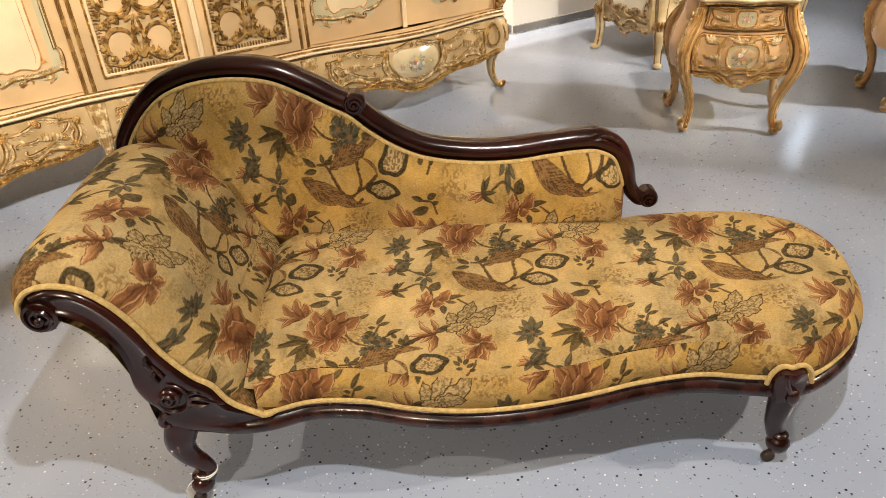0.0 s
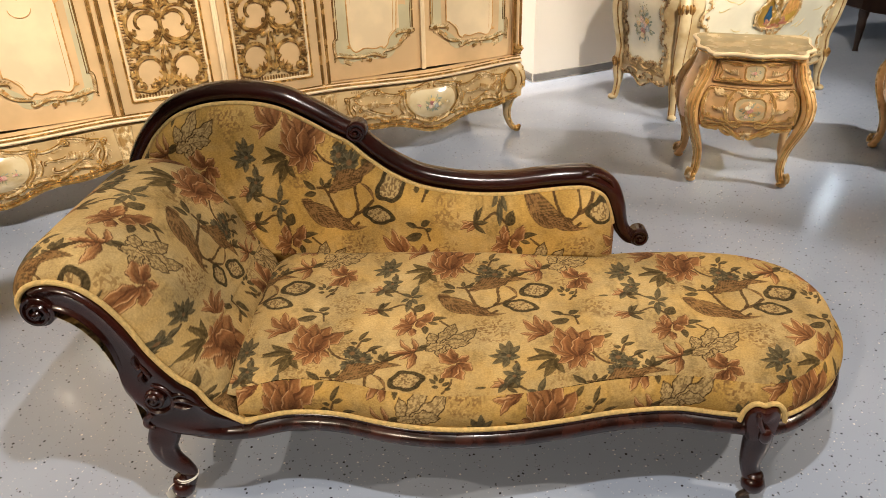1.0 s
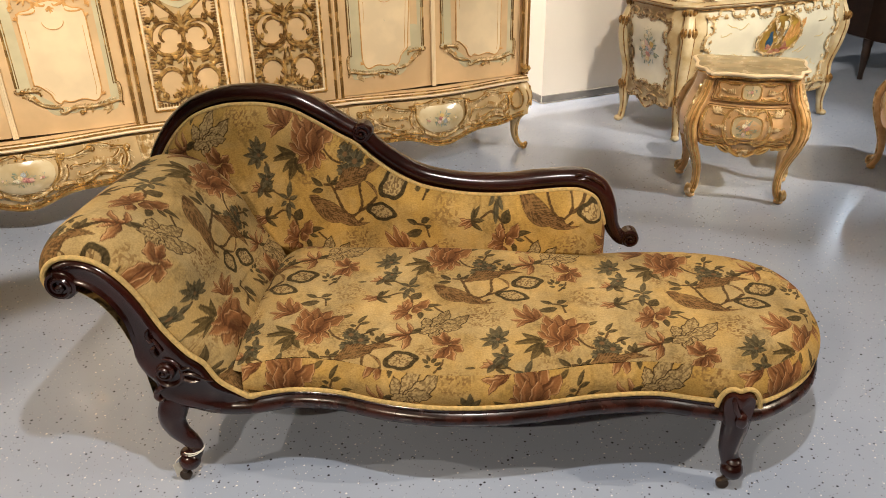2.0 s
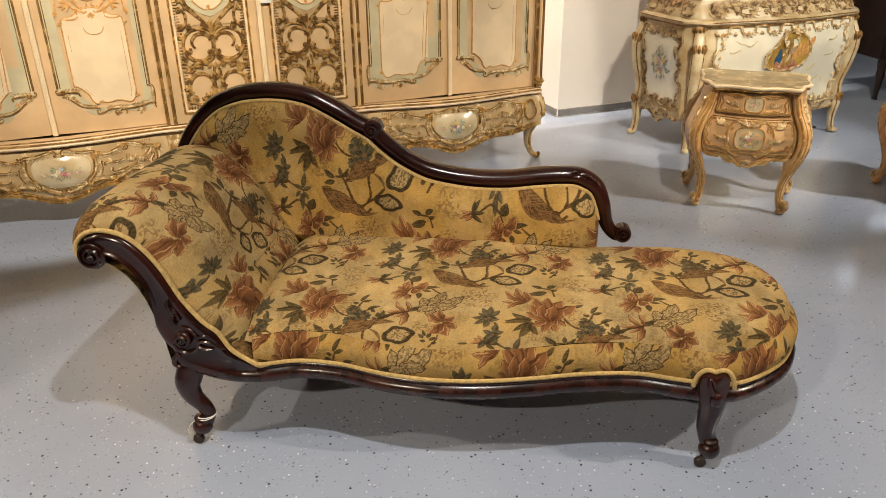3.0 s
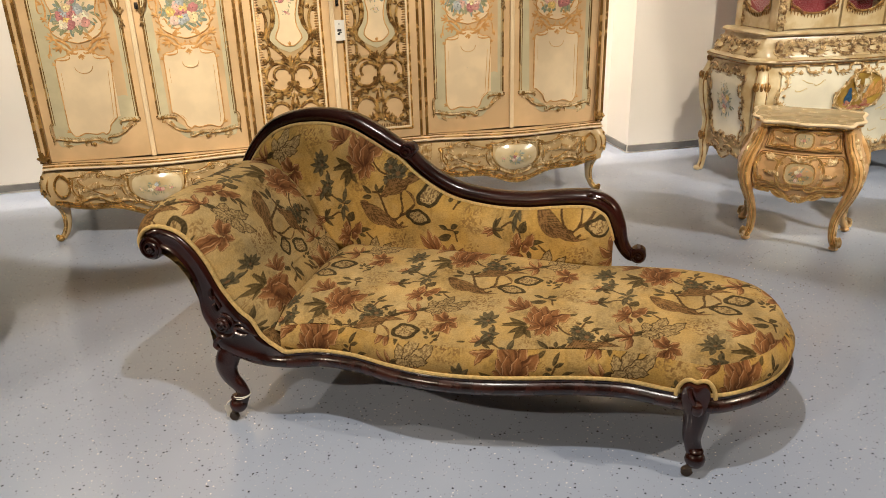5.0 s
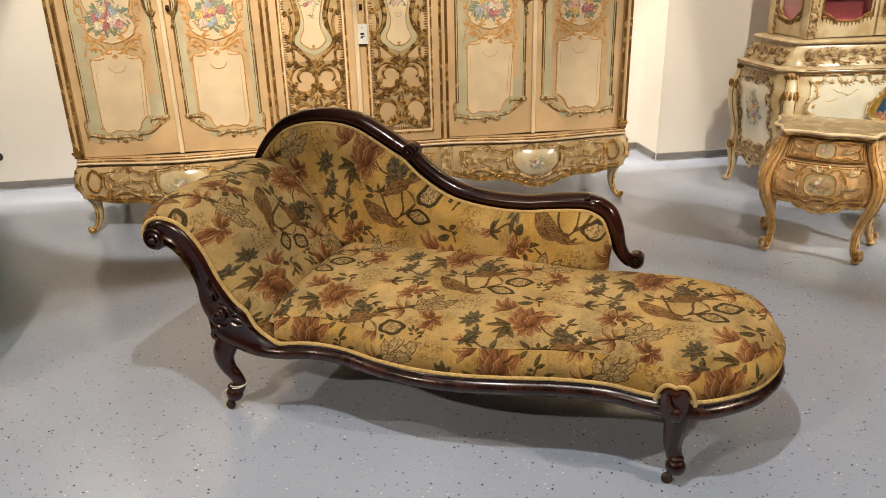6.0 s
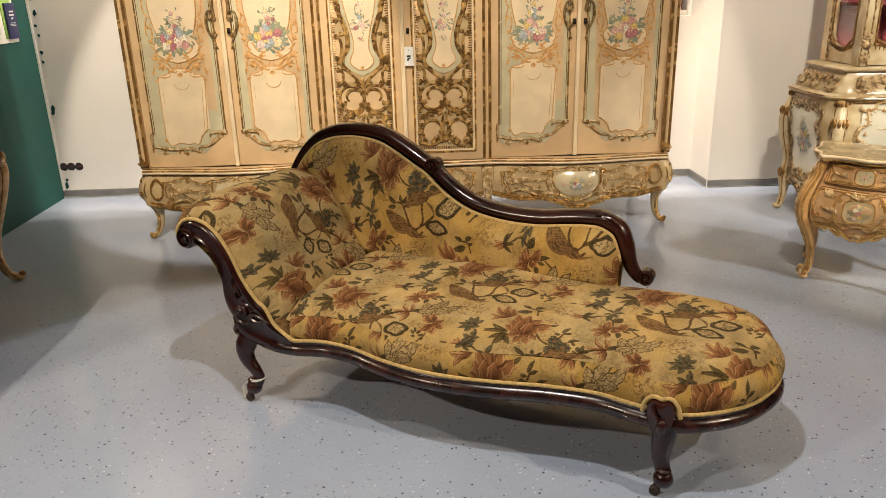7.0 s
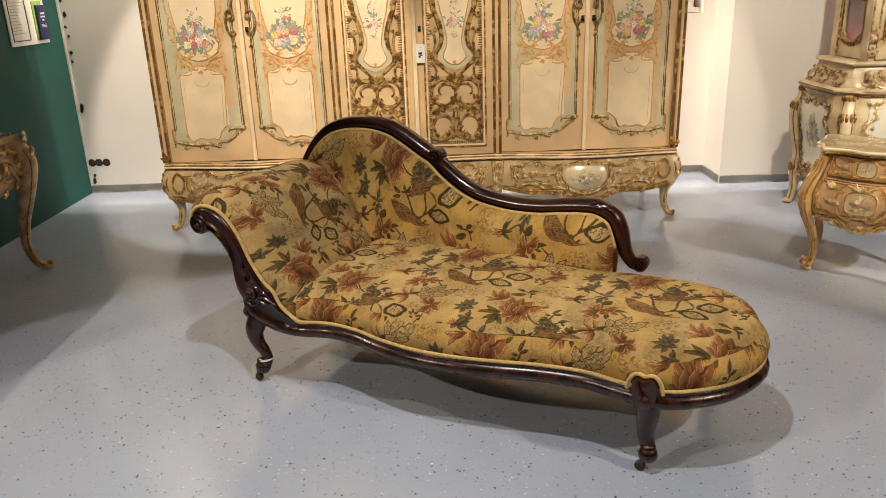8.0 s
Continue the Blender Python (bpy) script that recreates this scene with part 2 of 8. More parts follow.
GOLD_FIELD = material("gold_painting_ground", (0.52, 0.34, 0.06), 0.3, second=(0.26, 0.15, 0.03), scale=12, bump=0.03, coat=0.4)
MARBLE_TOP = material("painted_top", (0.46, 0.355, 0.195), 0.26, second=(0.31, 0.25, 0.145), scale=10, bump=0.03, coat=0.4)
INK_AND_HOLE_SHADE = material("ink_and_hole_shade", (0.02, 0.02, 0.025), 0.6, vary=0.2, scale=90)


def floor_material():
    """Grey poured floor with scattered dark and white flakes under a worn gloss."""
    m = bpy.data.materials.new("speckled_epoxy")
    m.use_nodes = True
    nt = m.node_tree
    b = nt.nodes["Principled BSDF"]
    co = nt.nodes.new("ShaderNodeTexCoord")
    big = nt.nodes.new("ShaderNodeTexNoise")
    big.inputs["Scale"].default_value, big.inputs["Detail"].default_value = 1.3, 5
    link(nt, co.outputs["Object"], big.inputs["Vector"])
    ramp = nt.nodes.new("ShaderNodeValToRGB")
    ramp.color_ramp.elements[0].position, ramp.color_ramp.elements[1].position = 0.35, 0.65
    ramp.color_ramp.elements[0].color, ramp.color_ramp.elements[1].color = (0.332, 0.384, 0.498, 1), (0.385, 0.437, 0.553, 1)
    link(nt, big.outputs["Fac"], ramp.inputs["Fac"])
    last = ramp.outputs["Color"]
    for scale, keep, size, colour in ((70, 0.935, 0.20, (0.03, 0.03, 0.035, 1)), (48, 0.95, 0.12, (0.05, 0.05, 0.05, 1)), (74, 0.95, 0.17, (0.80, 0.80, 0.78, 1)), (130, 0.93, 0.2, (0.16, 0.16, 0.18, 1)), (150, 0.95, 0.2, (0.62, 0.64, 0.66, 1))):
        v = nt.nodes.new("ShaderNodeTexVoronoi")
        v.voronoi_dimensions = "2D"
        v.inputs["Scale"].default_value = scale
        map_ = nt.nodes.new("ShaderNodeMapping")
        map_.inputs["Location"].default_value = (scale * 0.137, keep * 3.1, 0)
        map_.inputs["Rotation"].default_value = (0, 0, scale)
        link(nt, co.outputs["Object"], map_.inputs["Vector"])
        link(nt, map_.outputs["Vector"], v.inputs["Vector"])
        near = nt.nodes.new("ShaderNodeMath")
        near.operation = "LESS_THAN"
        link(nt, v.outputs["Distance"], near.inputs[0])
        sep = nt.nodes.new("ShaderNodeSeparateColor")
        link(nt, v.outputs["Color"], sep.inputs["Color"])
        vary = nt.nodes.new("ShaderNodeMapRange")
        vary.inputs["To Min"].default_value, vary.inputs["To Max"].default_value = size * 0.35, size * 1.25
        link(nt, sep.outputs["Green"], vary.inputs["Value"])
        link(nt, vary.outputs["Result"], near.inputs[1])
        some = nt.nodes.new("ShaderNodeMath")
        some.operation = "GREATER_THAN"
        some.inputs[1].default_value = keep
        link(nt, sep.outputs["Red"], some.inputs[0])
        both = nt.nodes.new("ShaderNodeMath")
        both.operation = "MULTIPLY"
        link(nt, near.outputs[0], both.inputs[0])
        link(nt, some.outputs[0], both.inputs[1])
        mix = nt.nodes.new("ShaderNodeMix")
        mix.data_type = "RGBA"
        link(nt, both.outputs[0], mix.inputs["Factor"])
        link(nt, last, mix.inputs["A"])
        mix.inputs["B"].default_value = colour
        last = mix.outputs["Result"]
    link(nt, last, b.inputs["Base Color"])
    wear = nt.nodes.new("ShaderNodeTexNoise")
    wear.inputs["Scale"].default_value, wear.inputs["Detail"].default_value = 5, 8
    link(nt, co.outputs["Object"], wear.inputs["Vector"])
    rr = nt.nodes.new("ShaderNodeMapRange")
    rr.inputs["To Min"].default_value, rr.inputs["To Max"].default_value = 0.11, 0.19
    link(nt, wear.outputs["Fac"], rr.inputs["Value"])
    link(nt, rr.outputs["Result"], b.inputs["Roughness"])
    bp = nt.nodes.new("ShaderNodeBump")
    bp.inputs["Strength"].default_value, bp.inputs["Distance"].default_value = 0.08, 0.004
    soft = nt.nodes.new("ShaderNodeTexNoise")
    soft.inputs["Scale"].default_value = 18
    link(nt, co.outputs["Object"], soft.inputs["Vector"])
    link(nt, soft.outputs["Fac"], bp.inputs["Height"])
    link(nt, bp.outputs["Normal"], b.inputs["Normal"])
    return m


def fabric_material():
    """Worn printed velvet: the print's colours, a fine weave and rubbed patches."""
    m = bpy.data.materials.new("printed_velvet")
    m.use_nodes = True
    nt = m.node_tree
    b = nt.nodes["Principled BSDF"]
    at = nt.nodes.new("ShaderNodeAttribute")
    at.attribute_name = "weave"
    co = nt.nodes.new("ShaderNodeTexCoord")
    fine = nt.nodes.new("ShaderNodeTexNoise")
    fine.inputs["Scale"].default_value, fine.inputs["Detail"].default_value = 260, 5
    big = nt.nodes.new("ShaderNodeTexNoise")
    big.inputs["Scale"].default_value, big.inputs["Detail"].default_value = 9, 7
    for n in (fine, big):
        link(nt, co.outputs["Object"], n.inputs["Vector"])
    add = nt.nodes.new("ShaderNodeMath")
    add.operation = "MULTIPLY_ADD"
    add.inputs[1].default_value = 0.6
    link(nt, fine.outputs["Fac"], add.inputs[0])
    link(nt, big.outputs["Fac"], add.inputs[2])
    rng = nt.nodes.new("ShaderNodeMapRange")
    rng.inputs["From Min"].default_value, rng.inputs["From Max"].default_value = 0.5, 1.1
    rng.inputs["To Min"].default_value, rng.inputs["To Max"].default_value = 0.62, 1.30
    link(nt, add.outputs[0], rng.inputs["Value"])
    hsv = nt.nodes.new("ShaderNodeHueSaturation")
    link(nt, rng.outputs["Result"], hsv.inputs["Value"])
    link(nt, at.outputs["Color"], hsv.inputs["Color"])
    link(nt, hsv.outputs["Color"], b.inputs["Base Color"])
    b.inputs["Roughness"].default_value, b.inputs["Specular IOR Level"].default_value = 0.9, 0.12
    b.inputs["Sheen Weight"].default_value, b.inputs["Sheen Roughness"].default_value = 0.04, 0.4
    b.inputs["Sheen Tint"].default_value = (1.0, 0.86, 0.55, 1)
    bp = nt.nodes.new("ShaderNodeBump")
    bp.inputs["Strength"].default_value, bp.inputs["Distance"].default_value = 0.35, 0.002
    link(nt, fine.outputs["Fac"], bp.inputs["Height"])
    link(nt, bp.outputs["Normal"], b.inputs["Normal"])
    return m


FLOOR = floor_material()
VELVET = fabric_material()

# ---- carving and painting on furniture ----
def scroll(p0, p1, k0=0.8, k1=0.8, mid=0.25, n=36):
    """A curve from p0 to p1 that curls k0 turns at its start, k1 at its end and mid turns between (signs give the hand)."""
    s = np.linspace(0, 1, 160)
    k = mid + 10 * k0 * np.clip(1 - s / 0.3, 0, 1) ** 2 + 10 * k1 * np.clip(1 - (1 - s) / 0.3, 0, 1) ** 2
    th = 2 * math.pi * np.cumsum(k) / len(s)
    z = np.cumsum(np.exp(1j * th))
    z = z[np.linspace(0, 159, n).astype(int)]
    a, b = complex(*p0), complex(*p1)
    # the eye of a curl stands at the given end
    z = a + (z - z[0]) * (b - a) / (z[-1] - z[0])
    return np.stack([z.real, z.imag], 1)


def relief(bm, surf, pts, r, lift=0.0, thin=0.25, n=6, flat=0.8):
    """A tapering carved bar along a curve on a surface."""
    pts = np.asarray(pts)
    m = len(pts)
    k = np.linspace(0, 1, m)
    taper = thin + (1 - thin) * np.sin(np.clip(k * 1.0, 0, 1) * math.pi) ** 0.55
    tube(bm, [surf(u, v, lift) for u, v in pts], r * taper, n, flat)


def gilded(main, rim, lobes, surf, pts, r, lift=0.009, side=1):
    """A carved scroll: a slender bar, a rim along one of its sides, small leaf lobes along the other and a bead in each curl."""
    pts = np.asarray(pts)
    relief(main, surf, pts, r * 0.74, lift, 0.35)
    t = np.gradient(pts, axis=0)
    t /= np.linalg.norm(t, axis=1)[:, None] + 1e-9
    nor = np.stack([-t[:, 1], t[:, 0]], 1) * side
    relief(rim, surf, pts + nor * r * 0.78, r * 0.46, lift + r * 0.40, 0.4)
    run = np.concatenate([[0], np.cumsum(np.linalg.norm(np.diff(pts, axis=0), axis=1))])
    count = int(0.62 * run[-1] / (1.9 * r))
    for q in np.linspace(0.22, 0.80, max(count, 2)) * run[-1]:
        i = int(np.argmin(abs(run - q)))
        L = r * (1.5 + 0.8 * math.sin(math.pi * q / run[-1]))
        p0, d = pts[i] - nor[i] * r * 0.4, t[i] * 0.55 - nor[i] * 0.83
        e = t[i] * 0.95 - nor[i] * 0.2
        relief(lobes, surf, [p0, p0 + d * L * 0.55, p0 + d * L * 0.85 + e * L * 0.18, p0 + d * L * 0.95 + e * L * 0.5], r * 0.36, lift - r * 0.1, 0.45, 5)
    for p in (pts[0], pts[-1]):
        bead(rim, surf, p[0], p[1], r * 0.62, lift + r * 0.2)


def bead(bm, surf, u, v, r, lift=0.0):
    ball(bm, surf(u, v, lift), r, 1, 0.7, 1, 8, 6)


def line(bm, surf, pts, r, lift=0.0, n=6, closed=False):
    if closed:
        pts = list(pts) + [pts[0]]
    tube(bm, [surf(u, v, lift) for u, v in pts], r, n, 0.8)


def leafy(bm, surf, u, v, size, turn, n=5, r=None, lift=0.002, flat=0.8):
    """A fan of small carved lobes (acanthus or shell)."""
    for k in range(n):
        a = radians(turn + (k - (n - 1) / 2) * 26)
        L = size * (1 - 0.12 * abs(k - (n - 1) / 2))
        w = scroll((u, v), (u + L * math.cos(a), v + L * math.sin(a)), 0.0, 0.12 * (1 if k % 2 else -1), 0.06 * (k - (n - 1) / 2), 9)
        relief(bm, surf, w, r or size * 0.13, lift, 0.35, 6, flat)


def inlay(bm, surf, outline, lift, depth=0.002):
    """A thin flush panel with that outline."""
    top = [bm.verts.new(surf(u, v, lift)) for u, v in outline]
    low = [bm.verts.new(surf(u, v, lift - depth)) for u, v in outline]
    bm.faces.new(top)
    for i in range(len(top)):
        j = (i + 1) % len(top)
        bm.faces.new((top[i], low[i], low[j], top[j]))


def skin(bm, surf, us, v0, v1, nv, lift=0.0):
    """A sheet on a surface between two edges that may vary along it."""
    f0 = v0 if callable(v0) else (lambda u: v0)
    f1 = v1 if callable(v1) else (lambda u: v1)
    ring_loft(bm, [[surf(u, f0(u) + (f1(u) - f0(u)) * k, lift) for k in np.linspace(0, 1, nv)] for u in us], closed=False)


def petal_material(name):
    """Thin brushed paint in the colours of each stroke."""
    m = bpy.data.materials.new(name)
    m.use_nodes = True
    nt = m.node_tree
    b = nt.nodes["Principled BSDF"]
    at = nt.nodes.new("ShaderNodeAttribute")
    at.attribute_name = "paint"
    co = nt.nodes.new("ShaderNodeTexCoord")
    no = nt.nodes.new("ShaderNodeTexNoise")
    no.inputs["Scale"].default_value = 160
    link(nt, co.outputs["Object"], no.inputs["Vector"])
    rng = nt.nodes.new("ShaderNodeMapRange")
    rng.inputs["To Min"].default_value, rng.inputs["To Max"].default_value = 0.60, 1.40
    link(nt, no.outputs["Fac"], rng.inputs["Value"])
    hsv = nt.nodes.new("ShaderNodeHueSaturation")
    link(nt, rng.outputs["Result"], hsv.inputs["Value"])
    link(nt, at.outputs["Color"], hsv.inputs["Color"])
    link(nt, hsv.outputs["Color"], b.inputs["Base Color"])
    b.inputs["Roughness"].default_value = 0.45
    return m


def stroke(bm, surf, u, v, size, turn, fat=0.5, lift=0.003, n=9):
    """One painted petal or leaf: a small flat almond."""
    a = radians(turn)
    c, s = math.cos(a), math.sin(a)
    ring = []
    for k in np.linspace(0, 2 * math.pi, n, endpoint=False):
        p = 0.5 - 0.5 * math.cos(k)
        q = fat * 0.5 * math.sin(k) * (0.6 + 0.6 * p)
        ring.append(bm.verts.new(surf(u + size * (p * c - q * s), v + size * (p * s + q * c), lift)))
    bm.faces.new(ring)


PETALS = petal_material("flower_paint")
BLOOM_COLOURS = ((0.60, 0.30, 0.25), (0.80, 0.68, 0.50), (0.74, 0.51, 0.17), (0.48, 0.19, 0.18), (0.74, 0.53, 0.43), (0.40, 0.43, 0.43), (0.68, 0.41, 0.33), (0.76, 0.59, 0.33))
LEAF_COLOURS = ((0.25, 0.26, 0.14), (0.33, 0.33, 0.19), (0.20, 0.25, 0.19), (0.40, 0.37, 0.22), (0.26, 0.32, 0.27))


def bouquet(parent, surf, u, v, w, h, rnd, blooms=7, lift=0.003):
    """A painted bunch of flowers: leaves behind, ringed petals before."""
    def dab(colour, *args):
        stroke(bm, *args)
        bm.faces.ensure_lookup_table()
        for q in bm.faces[-1].verts:
            q[paint] = (*colour, 1)

    bm = bmesh.new()
    paint = bm.verts.layers.float_color.new("paint")
    for _ in range(int(blooms * 6)):
        a = rnd.uniform(0, 2 * math.pi)
        k = rnd.random() ** 0.6
        dab(rnd.choice(LEAF_COLOURS), surf, u + w * 0.46 * k * math.cos(a), v + h * 0.46 * k * math.sin(a), rnd.uniform(0.14, 0.26) * w, math.degrees(a) + rnd.uniform(-60, 60), 0.36, lift)
    part("bouquet_foliage", bm, PETALS, parent)
    bm = bmesh.new()
    paint = bm.verts.layers.float_color.new("paint")
    for k in range(blooms):
        a = 2.4 * k + rnd.random()
        rr = (k / blooms) ** 0.5
        x, y = u + w * 0.38 * rr * math.cos(a), v + h * 0.40 * rr * math.sin(a)
        s = w * (0.17 - 0.05 * rr)
        base = rnd.choice(BLOOM_COLOURS)
        m = rnd.randint(6, 8)
        for j in range(m):
            f = 0.75 + 0.4 * rnd.random()
            dab([min(0.85, c * f) for c in base], surf, x, y, s * rnd.uniform(0.85, 1.1), 360 * j / m + 40 * k, 0.85, lift + 0.0012 + 0.0002 * k)
        for j in range(4):
            f = 0.9 + 0.5 * rnd.random()
            dab([min(0.85, c * f) for c in base], surf, x, y, s * 0.55, 90 * j + 30 * k, 0.9, lift + 0.0028 + 0.0002 * k)
        dab([c * 0.45 for c in base], surf, x - s * 0.14, y, s * 0.28, 0, 0.9, lift + 0.0042 + 0.0002 * k)
    part("bouquet", bm, PETALS, parent)


def cabriole(bm, top, foot, out, r0, r1, n=26, knee=0.28, wide=1.0):
    """A curved leg from its knee to a scrolled foot; out: the direction (x, y) in which knee and toe swing."""
    t, f = np.array(top, float), np.array(foot, float)
    o = np.array((out[0], out[1], 0.0))
    H = t[2] - f[2]
    pts = [t, t + o * H * knee * 0.35 + (f - t) * 0.18, t + o * H * knee * 0.25 + (f - t) * 0.38, t - o * H * 0.02 + (f - t) * 0.68, f - o * H * 0.05 + (0, 0, H * 0.12), f + o * 0.005 + (0, 0, 0.016)]
    p = spline(pts, n)
    r = np.interp(np.linspace(0, 1, n), [0, 0.2, 0.45, 0.75, 0.92, 1], [r0, r0 * 0.98, r0 * 0.72, r1, r1 * 1.05, r1 * 1.2])
    tube(bm, p, r, 10, wide)
    e = f + o * 0.016
    ball(bm, (e[0], e[1], 0.016), r1 * 1.25, 1, 1, 0.016 / (r1 * 1.25), 10, 7)
    ball(bm, (e[0] + o[0] * r1 * 0.5, e[1] + o[1] * r1 * 0.5, 0.026), r1 * 0.75, u=8, v=6)
    return p

# ---- the printed velvet ----
REPEAT, DROP = 0.61, 0.36
RUST, COPPER, PEACH = (0.082, 0.030, 0.012), (0.330, 0.138, 0.047), (0.54, 0.320, 0.150)
LEAF, OLIVE, SLATE, BROWN, TAN = (0.037, 0.026, 0.011), (0.056, 0.037, 0.013), (0.052, 0.042, 0.022), (0.058, 0.029, 0.011), (0.42, 0.29, 0.125)
GRID = np.random.RandomState(5).rand(256, 256)


def cloud(x, y, size):
    """Smooth random values from 0 to 1 with that grain."""
    a, b = x / size, y / size
    i, j = np.floor(a).astype(int), np.floor(b).astype(int)
    f, g = a - i, b - j
    f, g = f * f * (3 - 2 * f), g * g * (3 - 2 * g)
    G = lambda p, q: GRID[p % 256, q % 256]
    return (G(i, j) * (1 - f) + G(i + 1, j) * f) * (1 - g) + (G(i, j + 1) * (1 - f) + G(i + 1, j + 1) * f) * g


class Print:
    """A cloth of points (u, v) on which motifs are printed at every repeat of the half-drop design."""

    def __init__(self, u, v, worn):
        self.u, self.v = u.reshape(-1), v.reshape(-1)
        gold, faded = np.array((0.45, 0.268, 0.070)), np.array((0.455, 0.333, 0.160))
        w = np.clip(worn + 0.5 * (cloud(self.u + 7, self.v, 0.09) - 0.5) + 0.3 * (cloud(self.u, self.v + 3, 0.02) - 0.5), 0, 1)[:, None]
        self.c = gold * (1 - w) + faded * w
        self.c *= (0.86 + 0.28 * cloud(self.u + 2, self.v * 5, 0.004))[:, None]
        rub = cloud(self.u * 1.6 + 11, self.v + 4, 0.06) * 0.6 + cloud(self.u * 2, self.v, 0.016) * 0.4
        self.c *= (1.00 - 0.34 * step(rub, 0.45, 0.85) * (0.45 + 0.55 * step(cloud(self.u + 9, self.v, 0.0045), 0.3, 0.6)))[:, None]
        self.fade = 1 - 0.06 * worn

    def near(self, x, y, reach):
        """Indices and offsets of the points within reach of any repeat of (x, y)."""
        for k in (0, 1):
            du = (self.u - x - k * REPEAT / 2 + REPEAT / 2) % REPEAT - REPEAT / 2
            dv = (self.v - y - k * DROP + DROP) % (2 * DROP) - DROP
            i = np.nonzero((np.abs(du) < reach) & (np.abs(dv) < reach))[0]
            if len(i):
                yield i, du[i], dv[i]

    def paint(self, i, alpha, colour):
        a = (np.clip(alpha, 0, 1) * self.fade * (0.88 + 0.20 * cloud(self.u[i], self.v[i], 0.003)))[:, None].clip(0, 1)
        self.c[i] = self.c[i] * (1 - a) + np.asarray(colour) * a

    def along(self, x0, y0, x1, y1, width, bend):
        """Points near a bent blade from root to tip: index, run (0 to 1), side (-1 to 1) and depth inside its edge in metres."""
        L = math.hypot(x1 - x0, y1 - y0)
        c, s = (x1 - x0) / L, (y1 - y0) / L
        for i, dx, dy in self.near((x0 + x1) / 2, (y0 + y1) / 2, L * 0.62 + width):
            p, q = (dx * c + dy * s) / L + 0.5, -dx * s + dy * c
            q = q - bend * L * 4 * p * (1 - p)
            yield i, p, q, L

    def petal(self, x0, y0, x1, y1, width, bend, dark=RUST, mid=COPPER, light=PEACH):
        """Petal: dark at its root, streaked, with a pale rim on one side and a thin dark outline."""
        x1, y1, width = x0 + (x1 - x0) * 0.86, y0 + (y1 - y0) * 0.86, width * 0.88
        for i, p, q, L in self.along(x0, y0, x1, y1, width, bend):
            k = np.clip(p, 0, 1)
            half = width * 0.52 * np.sin(math.pi * k ** 0.90) ** 0.72 * (1 + 0.13 * np.sin(k * 15 + 60 * x0) * np.sign(q + 1e-9))
            e = np.where((p > 0) & (p < 1), half - np.abs(q), -1.0)
            side = q / np.maximum(half, 1e-4) * (1 if (x0 * 977) % 1 > 0.5 else -1)
            streak = cloud(side * 3.2 + 90 * x0, k * 1.6 + 40 * y0, 1.0)
            w = np.clip(0.12 + 0.70 * k + 0.30 * side + 0.75 * (streak - 0.5), 0, 1)[:, None]
            tone = np.array(dark) * (1 - w) + np.array(mid) * w
            rim = (step(e, 0.0012, 0.0024) * (1 - step(e, 0.0030, 0.0056)) * step(side, -0.35, 0.3) * step(k, 0.2, 0.45) + 0.5 * step(streak, 0.62, 0.85) * step(k, 0.35, 0.7))[:, None].clip(0, 1)
            tone = tone * (1 - 0.75 * rim) + np.array(light) * 0.75 * rim
            line = (1 - step(e, 0.0008, 0.0022))[:, None]
            tone = tone * (1 - 0.85 * line) + np.array(dark) * 0.75 * line
            self.paint(i, step(e, -0.0007, 0.0008), tone)

    def leaf(self, x0, y0, x1, y1, width, bend, colour=LEAF):
        for i, p, q, L in self.along(x0, y0, x1, y1, width, bend):
            k = np.clip(p, 0, 1)
            half = width * 0.54 * np.sin(math.pi * k ** 0.80) ** 0.85
            e = np.where((p > 0) & (p < 1), half - np.abs(q), -1.0)
            tone = np.array(colour)[None] * (0.70 + 0.75 * cloud(self.u[i] + 5, self.v[i], 0.007))[:, None]
            tone = tone * (1 + 1.1 * np.exp(-(q / 0.0010) ** 2) * step(k, 0.1, 0.3) + 0.5 * step(q, 0, width * 0.2))[:, None]
            self.paint(i, step(e, -0.0007, 0.0008) * 0.95, tone)

    def blades(self, rows, colour=None):
        for r in rows:
            if colour is None:
                self.petal(*r)
            else:
                self.leaf(*r, colour)

    def daisy(self, x, y, r):
        for k in range(10):
            a = 2 * math.pi * k / 10 + 50 * x
            self.leaf(x + 0.2 * r * math.cos(a), y + 0.2 * r * math.sin(a), x + r * math.cos(a), y + r * math.sin(a), r * 0.62, 0, tuple(c * (0.8 + 0.5 * (k % 2)) for c in SLATE))
        for i, dx, dy in self.near(x, y, r * 0.4):
            d = np.hypot(dx, dy)
            self.paint(i, 1 - step(d, r * 0.20, r * 0.34), (0.16, 0.085, 0.035))

    def stem(self, pts, width=0.0022, colour=BROWN):
        p = spline(pts, 14)
        mid = p.mean(0)
        reach = float(np.abs(p - mid).max()) + 0.008
        for i, dx, dy in self.near(mid[0], mid[1], reach):
            d = np.full(len(i), 9.0)
            for a, b in zip(p, p[1:]):
                ab = b - a
                ax, ay = dx - (a[0] - mid[0]), dy - (a[1] - mid[1])
                t = np.clip((ax * ab[0] + ay * ab[1]) / (ab @ ab + 1e-12), 0, 1)
                d = np.minimum(d, np.hypot(ax - t * ab[0], ay - t * ab[1]))
            w = width * (0.70 + 0.7 * cloud(self.u[i], self.v[i], 0.008))
            tone = np.array(colour)[None] * (0.7 + 0.8 * cloud(self.u[i], self.v[i], 0.005))[:, None]
            self.paint(i, 0.95 * (1 - step(d, w - 0.0006, w + 0.0009)), tone)

